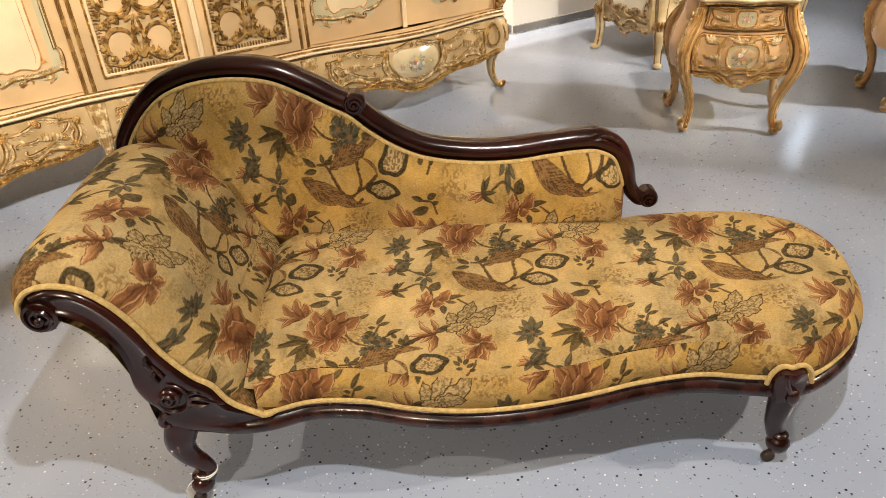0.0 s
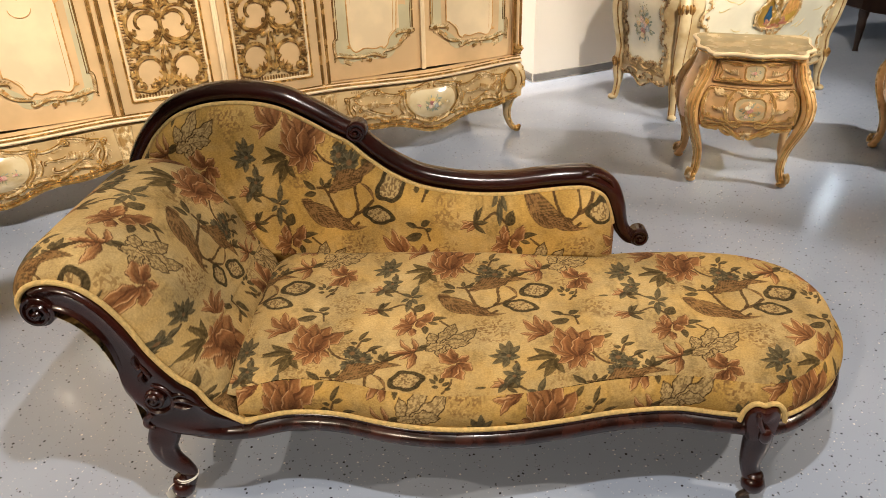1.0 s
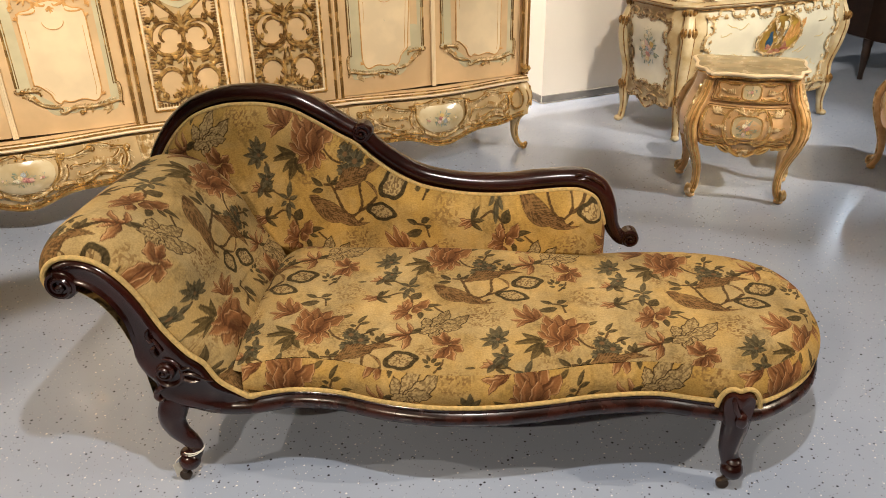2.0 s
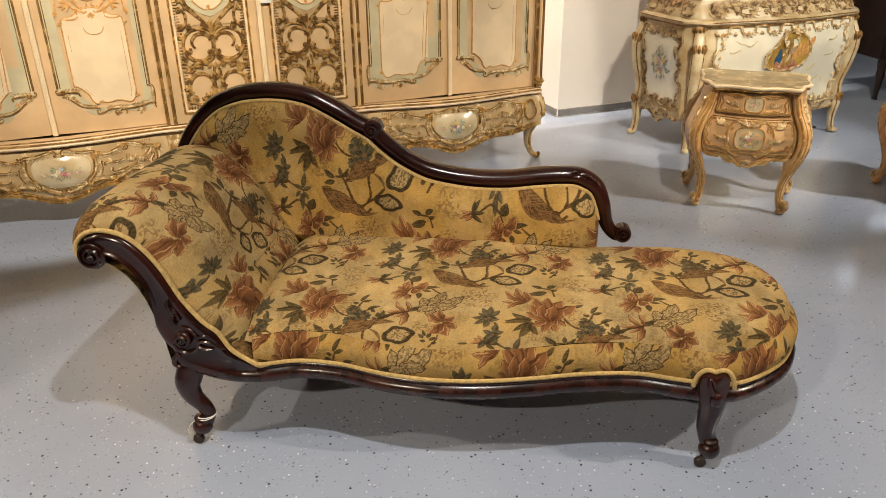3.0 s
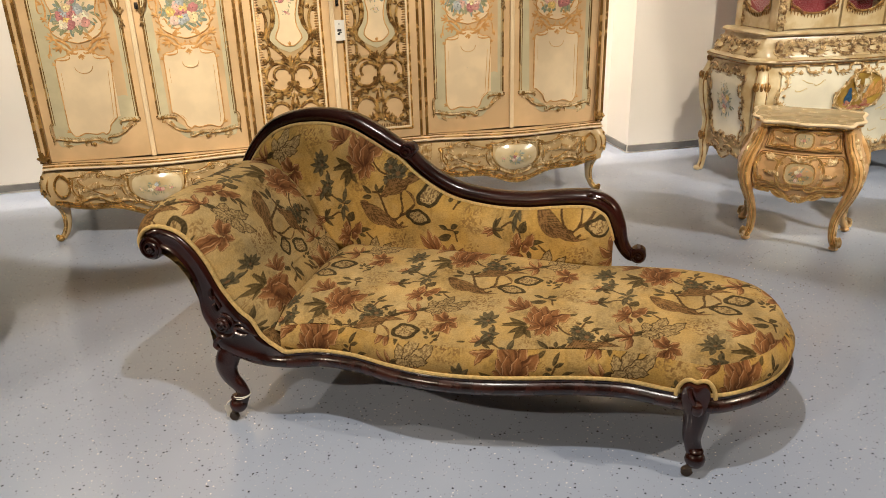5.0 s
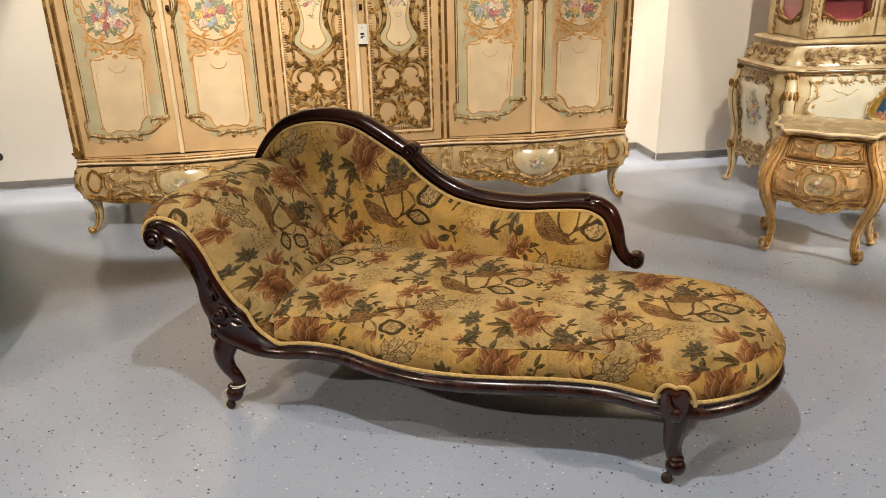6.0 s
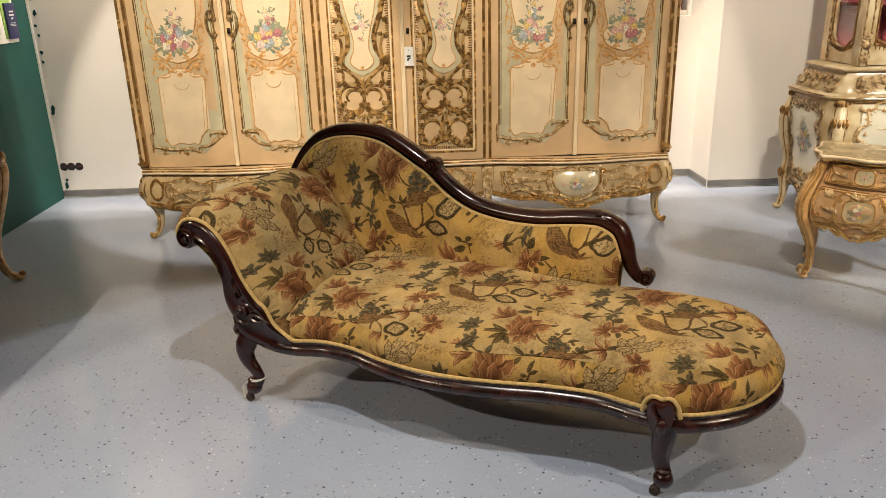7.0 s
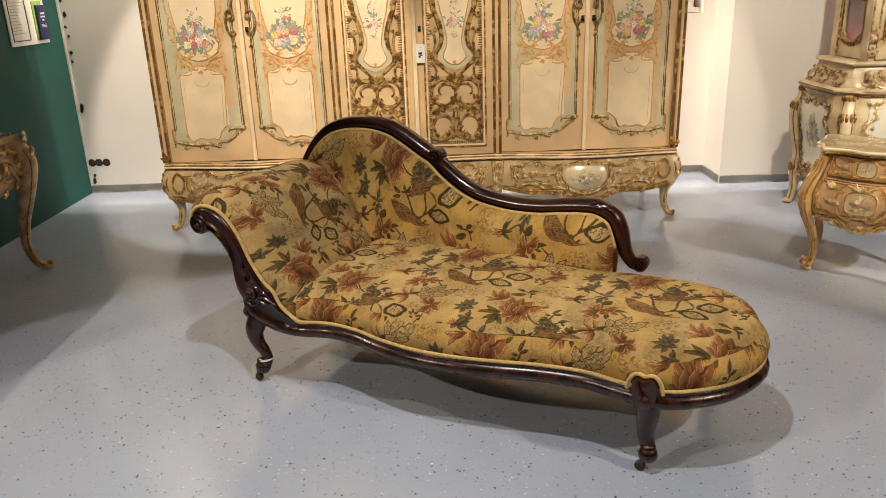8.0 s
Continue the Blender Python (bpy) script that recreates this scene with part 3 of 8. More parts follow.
    def ring(self, x, y, sx, sy, turn):
        """Fruit with a broad dark ring and a stippled heart."""
        c, s = math.cos(radians(turn)), math.sin(radians(turn))
        for i, dx, dy in self.near(x, y, max(sx, sy) * 1.35):
            p, q = (dx * c + dy * s) / sx, (-dx * s + dy * c) / sy
            th = np.arctan2(q, p)
            r = np.hypot(p, q) / (1 + 0.07 * np.cos(4 * th) + 0.06 * np.cos(2 * th) + 0.03 * np.cos(7 * th + 1))
            dots = 0.75 * step(cloud(self.u[i], self.v[i], 0.0034), 0.48, 0.62)[:, None]
            self.paint(i, 1 - step(r, 0.72, 0.78), np.array(TAN) * (1 - dots) + np.array(BROWN) * 1.6 * dots)
            tone = np.array(LEAF)[None] * (0.8 + 0.6 * cloud(self.u[i], self.v[i], 0.009))[:, None]
            self.paint(i, step(r, 0.66, 0.72) * (1 - step(r, 0.98, 1.04)), tone)

    def lace(self, rows):
        """Vine leaf drawn in outline and filled with small scrolls."""
        for r in rows:
            for i, p, q, L in self.along(*r):
                k = np.clip(p, 0, 1)
                half = r[4] * 0.60 * np.sin(math.pi * np.clip(k * 0.92 + 0.10, 0, 1) ** 0.85) ** 0.8 * (1 + 0.12 * np.sin(k * 19))
                e = np.where((p > -0.05) & (p < 1), half - np.abs(q), -1.0)
                self.paint(i, step(e, -0.0010, 0.0002), np.array(BROWN) * 0.8)
                dots = 0.6 * step(cloud(self.u[i] + 1, self.v[i], 0.0034), 0.52, 0.66)[:, None]
                m = np.maximum(dots, 0.8 * np.exp(-(q / 0.0011) ** 2)[:, None])
                self.paint(i, step(e, 0.0020, 0.0030), np.array(TAN) * (1 - m) + np.array(BROWN) * 1.3 * m)

    def plume(self, x0, y0, x1, y1, width, bend, bars=0.0090, colour=(0.225, 0.118, 0.042)):
        """Feathered body, wing or tail of a bird: barred across and streaked along."""
        for i, p, q, L in self.along(x0, y0, x1, y1, width, bend):
            k = np.clip(p, 0, 1)
            half = width * 0.54 * np.sin(math.pi * k ** 0.75) ** 0.8
            e = np.where((p > 0) & (p < 1), half - np.abs(q), -1.0)
            quill = cloud(p * L / bars + 50 * x0, q / 0.0024 + 30 * y0, 1.0)
            tuft = 0.5 + 0.5 * np.sin((p * L + 1.1 * np.abs(q)) / bars * 6.283)
            w = (0.15 + 0.85 * step(0.75 * quill + 0.35 * tuft, 0.30, 0.72)) * (0.35 + 0.65 * step(e, 0.0006, 0.0022))
            self.paint(i, 0.97 * step(e, -0.0007, 0.0008), np.array(BROWN) * (0.9 - 0.9 * w[:, None]) + np.array(colour) * w[:, None])

    def stipple(self, x, y, size):
        """Faint dotted sprig in the ground."""
        for i, dx, dy in self.near(x, y, size * 1.4):
            d = 1 - step(np.hypot(dx, dy) / size + 0.7 * (cloud(self.u[i], self.v[i], 0.02) - 0.5), 0.75, 1.05)
            n = step(cloud(self.u[i] + 3, self.v[i], 0.0042), 0.50, 0.64) * (0.5 + 0.5 * step(cloud(self.u[i], self.v[i] + 5, 0.012), 0.35, 0.5))
            self.paint(i, 0.70 * d * n, (0.20, 0.105, 0.036))


def weave_colours(u, v, worn=0.5):
    p = Print(u, v, worn)
    for x, y, r in ((0.640, 1.597, 0.045), (0.79, 1.384, 0.046), (0.646, 1.235, 0.030), (0.422, 1.488, 0.045), (0.746, 1.67, 0.040), (0.43, 1.40, 0.030), (0.155, 1.40, 0.045)):
        p.stipple(x, y, r)
    # branches
    for w, pts in ((4, ((0.391, 1.326), (0.409, 1.293), (0.43, 1.276), (0.448, 1.271))), (6, ((0.458, 1.237), (0.488, 1.239), (0.517, 1.244), (0.54, 1.269), (0.562, 1.287), (0.598, 1.3))), (3, ((0.462, 1.303), (0.474, 1.341))), (3, ((0.476, 1.289), (0.494, 1.301), (0.51, 1.314))), (3, ((0.373, 1.416), (0.365, 1.448), (0.342, 1.454))), (3, ((0.316, 1.375), (0.346, 1.358))), (3, ((0.417, 1.361), (0.398, 1.363))), (3.5, ((0.532, 1.55), (0.557, 1.533), (0.581, 1.521))), (3.5, ((0.529, 1.473), (0.56, 1.489), (0.585, 1.469), (0.594, 1.443))), (4, ((0.654, 1.422), (0.674, 1.403), (0.69, 1.393))), (3, ((0.302, 1.284), (0.279, 1.294), (0.25, 1.284))), (4, ((0.222, 1.271), (0.23, 1.242))), (4, ((0.64, 1.321), (0.662, 1.328))), (3, ((0.078, 1.206), (0.073, 1.185), (0.057, 1.159))), (5, ((0.691, 1.568), (0.713, 1.566), (0.727, 1.525), (0.743, 1.485), (0.772, 1.478), (0.796, 1.51), (0.793, 1.555), (0.798, 1.585))), (6, ((0.786, 1.491), (0.81, 1.504), (0.839, 1.531))), (5, ((0.764, 1.474), (0.773, 1.455), (0.791, 1.467))), (6, ((0.81, 1.584), (0.835, 1.625), (0.872, 1.649), (0.904, 1.663)))):
        p.stem(pts, 0.00055 * w + 0.0008)
    # great bloom with its tulip, buds and leaves
    p.blades(((0.316, 1.295, 0.262, 1.323, 0.02, 0.1), (0.316, 1.291, 0.245, 1.273, 0.02, -0.1), (0.31, 1.288, 0.284, 1.218, 0.023, 0.05), (0.315, 1.288, 0.333, 1.234, 0.019, -0.1), (0.307, 1.284, 0.267, 1.241, 0.015, 0), (0.424, 1.363, 0.45, 1.382, 0.012, 0)), OLIVE)
    p.blades(((0.353, 1.435, 0.301, 1.419, 0.023, 0.05), (0.342, 1.454, 0.311, 1.468, 0.015, 0), (0.354, 1.458, 0.38, 1.472, 0.017, 0.05), (0.365, 1.443, 0.382, 1.451, 0.012, 0)), LEAF)
    p.blades(((0.301, 1.376, 0.233, 1.442, 0.027, 0.12), (0.301, 1.376, 0.267, 1.464, 0.027, 0.08), (0.298, 1.374, 0.223, 1.377, 0.02, 0.05), (0.301, 1.378, 0.292, 1.44, 0.03, -0.1), (0.29, 1.374, 0.244, 1.336, 0.02, -0.15)))
    p.blades(((0.37, 1.33, 0.397, 1.405, 0.04, 0), (0.373, 1.329, 0.437, 1.381, 0.046, -0.1), (0.364, 1.336, 0.352, 1.417, 0.038, 0.05), (0.358, 1.332, 0.314, 1.411, 0.038, 0.08), (0.371, 1.319, 0.409, 1.274, 0.032, -0.12), (0.368, 1.316, 0.381, 1.243, 0.035, -0.06), (0.359, 1.312, 0.341, 1.237, 0.035, 0.05), (0.352, 1.313, 0.311, 1.261, 0.029, 0.1), (0.363, 1.304, 0.289, 1.331, 0.038, 0.1), (0.36, 1.304, 0.303, 1.373, 0.035, 0.1), (0.361, 1.292, 0.339, 1.384, 0.043, 0.1), (0.366, 1.296, 0.371, 1.377, 0.043, 0), (0.37, 1.3, 0.4, 1.354, 0.027, -0.12)))
    # daisies and the leaves on their branch
    p.blades(((0.465, 1.329, 0.447, 1.334, 0.011, 0), (0.468, 1.341, 0.488, 1.378, 0.012, 0.05), (0.473, 1.337, 0.499, 1.349, 0.012, 0.05), (0.492, 1.303, 0.527, 1.321, 0.013, 0.1), (0.503, 1.307, 0.514, 1.29, 0.011, 0), (0.458, 1.318, 0.439, 1.311, 0.011, 0), (0.477, 1.243, 0.491, 1.231, 0.009, 0)), LEAF)
    p.blades(((0.532, 1.266, 0.522, 1.293, 0.015, 0.1), (0.534, 1.266, 0.537, 1.304, 0.013, 0), (0.537, 1.269, 0.559, 1.283, 0.015, 0.05), (0.524, 1.255, 0.509, 1.271, 0.011, 0)), LEAF)
    for x, y, r in ((0.456, 1.294, 0.024), (0.482, 1.274, 0.026), (0.451, 1.250, 0.024)):
        p.daisy(x, y, r)
    # lily and vine leaf
    p.blades(((0.598, 1.304, 0.638, 1.322, 0.017, 0.05), (0.61, 1.315, 0.632, 1.33, 0.011, 0)), LEAF)
    p.blades(((0.601, 1.3, 0.558, 1.356, 0.016, 0.12), (0.602, 1.304, 0.588, 1.36, 0.016, -0.1), (0.594, 1.297, 0.532, 1.295, 0.016, -0.05), (0.597, 1.296, 0.561, 1.268, 0.013, 0), (0.599, 1.3, 0.586, 1.229, 0.023, 0.05), (0.602, 1.304, 0.589, 1.313, 0.016, 0)))
    p.lace(((0.662, 1.328, 0.631, 1.376, 0.032, 0.1), (0.662, 1.328, 0.691, 1.415, 0.035, 0), (0.664, 1.328, 0.744, 1.396, 0.036, -0.08), (0.667, 1.328, 0.73, 1.338, 0.032, 0.05), (0.667, 1.328, 0.679, 1.299, 0.024, 0), (0.662, 1.328, 0.655, 1.283, 0.024, 0), (0.662, 1.328, 0.624, 1.304, 0.027, -0.05)))
    # full-blown bloom with its fern
    p.blades(((0.042, 1.191, 0.028, 1.209, 0.011, 0), (0.046, 1.199, 0.038, 1.223, 0.009, 0), (0.051, 1.193, 0.062, 1.218, 0.011, 0), (0.058, 1.183, 0.073, 1.199, 0.011, 0), (0.049, 1.18, 0.032, 1.181, 0.011, 0), (0.063, 1.172, 0.077, 1.178, 0.011, 0)), LEAF)
    p.blades(((0.091, 1.266, 0.040, 1.302, 0.04, 0.12), (0.089, 1.274, 0.069, 1.322, 0.03, 0.1), (0.089, 1.27, 0.120, 1.295, 0.027, -0.1), (0.088, 1.262, 0.130, 1.234, 0.035, 0.1), (0.090, 1.259, 0.106, 1.196, 0.035, -0.1), (0.083, 1.255, 0.049, 1.203, 0.035, 0.12), (0.090, 1.255, 0.080, 1.205, 0.022, 0)))
    # twig of buds, slate leaves and a rose
    p.blades(((0.521, 1.551, 0.468, 1.565, 0.02, 0.12), (0.519, 1.546, 0.46, 1.541, 0.02, -0.12), (0.521, 1.551, 0.479, 1.579, 0.015, 0.1), (0.514, 1.465, 0.459, 1.473, 0.019, 0.14), (0.513, 1.46, 0.451, 1.446, 0.02, -0.1), (0.513, 1.46, 0.472, 1.436, 0.015, -0.1)))
    p.blades(((0.507, 1.552, 0.544, 1.579, 0.013, 0), (0.506, 1.547, 0.543, 1.549, 0.013, 0), (0.507, 1.542, 0.531, 1.525, 0.012, 0), (0.515, 1.561, 0.529, 1.588, 0.011, 0), (0.499, 1.461, 0.528, 1.501, 0.013, 0.05), (0.499, 1.461, 0.531, 1.436, 0.013, 0), (0.503, 1.465, 0.539, 1.467, 0.012, 0), (0.502, 1.47, 0.511, 1.498, 0.011, 0), (0.46, 1.541, 0.434, 1.538, 0.008, 0)), LEAF)
    p.blades(((0.576, 1.527, 0.551, 1.538, 0.013, 0), (0.578, 1.526, 0.593, 1.581, 0.015, 0), (0.58, 1.521, 0.608, 1.534, 0.013, 0), (0.579, 1.517, 0.594, 1.491, 0.013, 0), (0.575, 1.512, 0.57, 1.456, 0.016, 0), (0.571, 1.517, 0.552, 1.499, 0.011, 0)), SLATE)
    p.blades(((0.621, 1.42, 0.673, 1.435, 0.016, 0.1), (0.625, 1.416, 0.652, 1.409, 0.012, 0), (0.616, 1.403, 0.621, 1.368, 0.016, 0.05), (0.593, 1.459, 0.611, 1.495, 0.027, 0)), LEAF)
    p.blades(((0.591, 1.405, 0.552, 1.434, 0.03, 0.1), (0.59, 1.401, 0.533, 1.383, 0.03, -0.1), (0.589, 1.409, 0.582, 1.469, 0.03, 0.1), (0.598, 1.413, 0.641, 1.469, 0.035, -0.12), (0.595, 1.4, 0.627, 1.411, 0.032, 0.1), (0.588, 1.396, 0.55, 1.352, 0.024, -0.1), (0.59, 1.392, 0.589, 1.354, 0.024, 0), (0.583, 1.405, 0.591, 1.454, 0.024, 0)))
    # dark leaf stars
    p.blades(((0.205, 1.294, 0.159, 1.291, 0.016, 0.05), (0.200, 1.286, 0.168, 1.261, 0.016, 0), (0.202, 1.302, 0.186, 1.339, 0.017, 0), (0.208, 1.305, 0.208, 1.349, 0.017, 0), (0.212, 1.301, 0.233, 1.331, 0.016, 0), (0.211, 1.289, 0.233, 1.288, 0.015, 0), (0.205, 1.282, 0.194, 1.249, 0.016, 0), (0.196, 1.294, 0.176, 1.315, 0.012, 0)), SLATE)
    p.blades(((0.215, 1.225, 0.192, 1.238, 0.016, 0), (0.215, 1.225, 0.196, 1.187, 0.019, 0), (0.217, 1.221, 0.229, 1.189, 0.017, 0), (0.220, 1.228, 0.246, 1.238, 0.016, 0), (0.219, 1.236, 0.228, 1.269, 0.017, 0), (0.200, 1.197, 0.182, 1.164, 0.016, 0)), SLATE)
    p.daisy(0.206, 1.292, 0.020)
    p.daisy(0.218, 1.222, 0.017)
    # two birds on a branch with ringed fruits
    p.blades(((0.686, 1.563, 0.655, 1.591, 0.017, 0.05), (0.686, 1.553, 0.65, 1.546, 0.016, 0), (0.706, 1.572, 0.706, 1.598, 0.012, 0), (0.709, 1.572, 0.738, 1.574, 0.015, 0.05), (0.721, 1.576, 0.736, 1.595, 0.009, 0)), LEAF)
    p.ring(0.890, 1.560, 0.040, 0.036, 20)
    p.ring(0.850, 1.490, 0.040, 0.028, -12)
    for r in ((0.815, 1.606, 0.728, 1.560, 0.050, -0.06), (0.785, 1.592, 0.880, 1.612, 0.022, 0.10), (0.812, 1.580, 0.842, 1.528, 0.009, 0.15), (0.745, 1.570, 0.722, 1.554, 0.022, 0.0),
              (0.712, 1.482, 0.815, 1.458, 0.016, -0.16), (0.712, 1.478, 0.789, 1.452, 0.030, -0.06), (0.709, 1.474, 0.767, 1.474, 0.022, 0.05), (0.739, 1.462, 0.643, 1.532, 0.058, 0.04), (0.671, 1.512, 0.643, 1.536, 0.030, 0.0), (0.732, 1.468, 0.673, 1.498, 0.030, 0.10)):
        p.plume(*r)
    p.leaf(0.661, 1.522, 0.639, 1.530, 0.008, 0, BROWN)
    p.leaf(0.733, 1.560, 0.712, 1.552, 0.007, 0, BROWN)
    return p.c.reshape(u.shape + (3,))

# ---- the room ----
def slab(name, mat, m, x0, x1, y0, y1, z0, z1, label, category, bevel=0.0):
    bm = bmesh.new()
    box(bm, x0, x1, y0, y1, z0, z1, bevel)
    ob = obj(name, bm, mat, smooth=False)
    ob.matrix_basis = m
    return tagged(ob, label, category, kind="structure")


slab("floor", FLOOR, Matrix(), -9, 10, -6, 12, -0.2, 0.0, "grey speckled poured floor with a worn gloss", "floor")
slab("ceiling", CEIL, ROOM, -8, 12, -14, -0.480, 3.0, 3.1, "plain pale ceiling with a light slot along the wall", "ceiling")
slab("ceiling_recess", CEIL, ROOM, -8, 12, -0.60, 9, 3.6, 3.7, "plain recess over the light slot", "ceiling")
slab("ceiling_lip", CEIL, ROOM, -8, 12, -0.60, -0.482, 3.1, 3.6, "side of the light slot", "ceiling")
# back wall with a small niche beside the projecting wall
NX0, NX1, NZ0, NZ1 = 4.02, 4.36, 1.11, 1.75
for k, (x0, x1, z0, z1) in enumerate(((0.0, NX0, 0.0, 3.6), (NX1, 4.44, 0.0, 3.6), (NX0, NX1, 0.0, NZ0), (NX0, NX1, NZ1, 3.6))):
    slab("wall_back_%d" % (k + 1), WHITE_WALL, ROOM, x0, x1, 0.0, 0.20, z0, z1, "white painted wall behind the wardrobe", "wall")
slab("niche_back", RED_CLOTH, ROOM, NX0, NX1, 0.19, 0.21, NZ0, NZ1, "dark red back of the niche", "niche")
slab("niche_frame", GREY_TRIM, ROOM, NX0 + 0.02, NX1 - 0.012, 0.06, 0.10, NZ0 + 0.004, NZ0 + 0.035, "pale grey sill in the niche", "niche")
slab("niche_post", GREY_TRIM, ROOM, 4.21, 4.31, 0.07, 0.13, NZ0 + 0.004, NZ1 - 0.004, "pale grey post in the niche", "niche")
slab("wall_column", WHITE_WALL, ROOM, 4.44, 6.3, -0.335, 0.20, 0.0, 3.6, "white painted projecting wall beside the cabinet", "wall")
slab("wall_green", GREEN_WALL, ROOM, -0.14, 0.0, -1.75, 0.20, 0.0, 3.0, "dark green painted partition wall", "wall")
slab("wall_far", WHITE_WALL, Matrix(), -9, 10, 11.8, 12, 0, 3.7, "plain far wall", "wall")
slab("wall_near", WHITE_WALL, Matrix(), -9, 10, -6, -5.8, 0, 3.7, "plain wall", "wall")
slab("wall_east", WHITE_WALL, Matrix(), 9.8, 10, -5.8, 11.8, 0, 3.7, "plain wall", "wall")
slab("wall_west", WHITE_WALL, Matrix(), -9, -8.8, -5.8, 11.8, 0, 3.7, "plain wall", "wall")


def ragged_base(name, length, m):
    """A painted skirting strip whose lower edge is uneven."""
    rnd = random.Random(int(length * 100))
    bm = bmesh.new()
    n = int(length / 0.03) + 2
    rings = []
    for k in range(n):
        x = length * k / (n - 1)
        low = 0.012 + 0.006 * noise.noise((x * 9, 1.3, length)) + 0.002 * rnd.random()
        rings.append([(x, 0.0, low), (x, 0.0, 0.056), (x, -0.009, 0.054), (x, -0.010, low)])
    ring_loft(bm, rings)
    ob = obj(name, bm, GREY_BASE, smooth=False)
    ob.matrix_basis = m
    return tagged(ob, "grey skirting strip with a ragged lower edge", "baseboard", kind="structure")


ragged_base("baseboard", 4.43, ROOM @ pose(0.002, -0.0005, 0))
ragged_base("baseboard", 0.325, ROOM @ pose(4.4395, -0.0, 0, 0, 0, -90))
ragged_base("baseboard", 1.84, ROOM @ pose(4.442, -0.3355, 0))


def wall_trim():
    # unpainted plaster line where green paint meets the white wall, and dabs of green
    bm = bmesh.new()
    box(bm, 0.0, 0.012, -0.006, -0.0005, 0.0, 2.95)
    ob = obj("trim", bm, WHITE_WALL, smooth=False)
    ob.matrix_basis = ROOM
    tagged(ob, "bare white plaster line in the corner", "trim", kind="structure")
    rnd = random.Random(4)
    for z, s in ((0.09, 0.02), (0.13, 0.012), (0.62, 0.022), (0.60, 0.018), (0.93, 0.012), (0.99, 0.014), (1.10, 0.010), (1.16, 0.012), (1.24, 0.018), (1.33, 0.012)):
        bm = bmesh.new()
        x = 0.03 + 0.012 * rnd.random()
        pts = [(x + s * (0.5 + 0.5 * rnd.random()) * math.cos(a), -0.0025, z + s * 1.3 * (0.5 + 0.6 * rnd.random()) * math.sin(a)) for a in np.linspace(0, 6.28, 11, endpoint=False)]
        top = [bm.verts.new(p) for p in pts]
        bm.faces.new(top)
        bmesh.ops.solidify(bm, geom=bm.faces, thickness=0.0015)
        ob = obj("paint_dab", bm, GREEN_WALL, smooth=False)
        ob.matrix_basis = ROOM
        tagged(ob, "dab of green paint on the white wall", "trim", kind="structure")
    for k, x in enumerate((0.036, 0.086, 0.140)):
        t = thing("socket_hole", ROOM @ pose(x, 0, 0.222), "round open socket box with wires in the white wall", "socket", "socket holes")
        bm = bmesh.new()
        # no hole is cut: a dark disc paints the shade inside the box
        n = 22
        r = [0.026 * (1 + 0.12 * rnd.random()) for _ in range(n)]
        ring_loft(bm, [[(q * f * math.cos(a), y, q * f * math.sin(a)) for q, a in zip(r, np.linspace(0, 6.283, n, endpoint=False))] for f, y in ((1.0, -0.0005), (1.0, -0.0020), (0.8, -0.0022), (0.7, -0.0020))], caps=True)
        part("hole_shade", bm, INK_AND_HOLE_SHADE, t, "flat dark disc painted as the shade inside the box")
        bm = bmesh.new()
        for j in range(3):
            tube(bm, spline([(0.012 * (j - 1), -0.002, -0.01), (0.01 * (j - 1) + 0.004, -0.012, 0.002 * j), (0.012 * (j - 1) + 0.01, -0.004, 0.012)], 8), 0.0018, 5)
        part("wires", bm, WIRE, t, "reddish wires")


wall_trim()


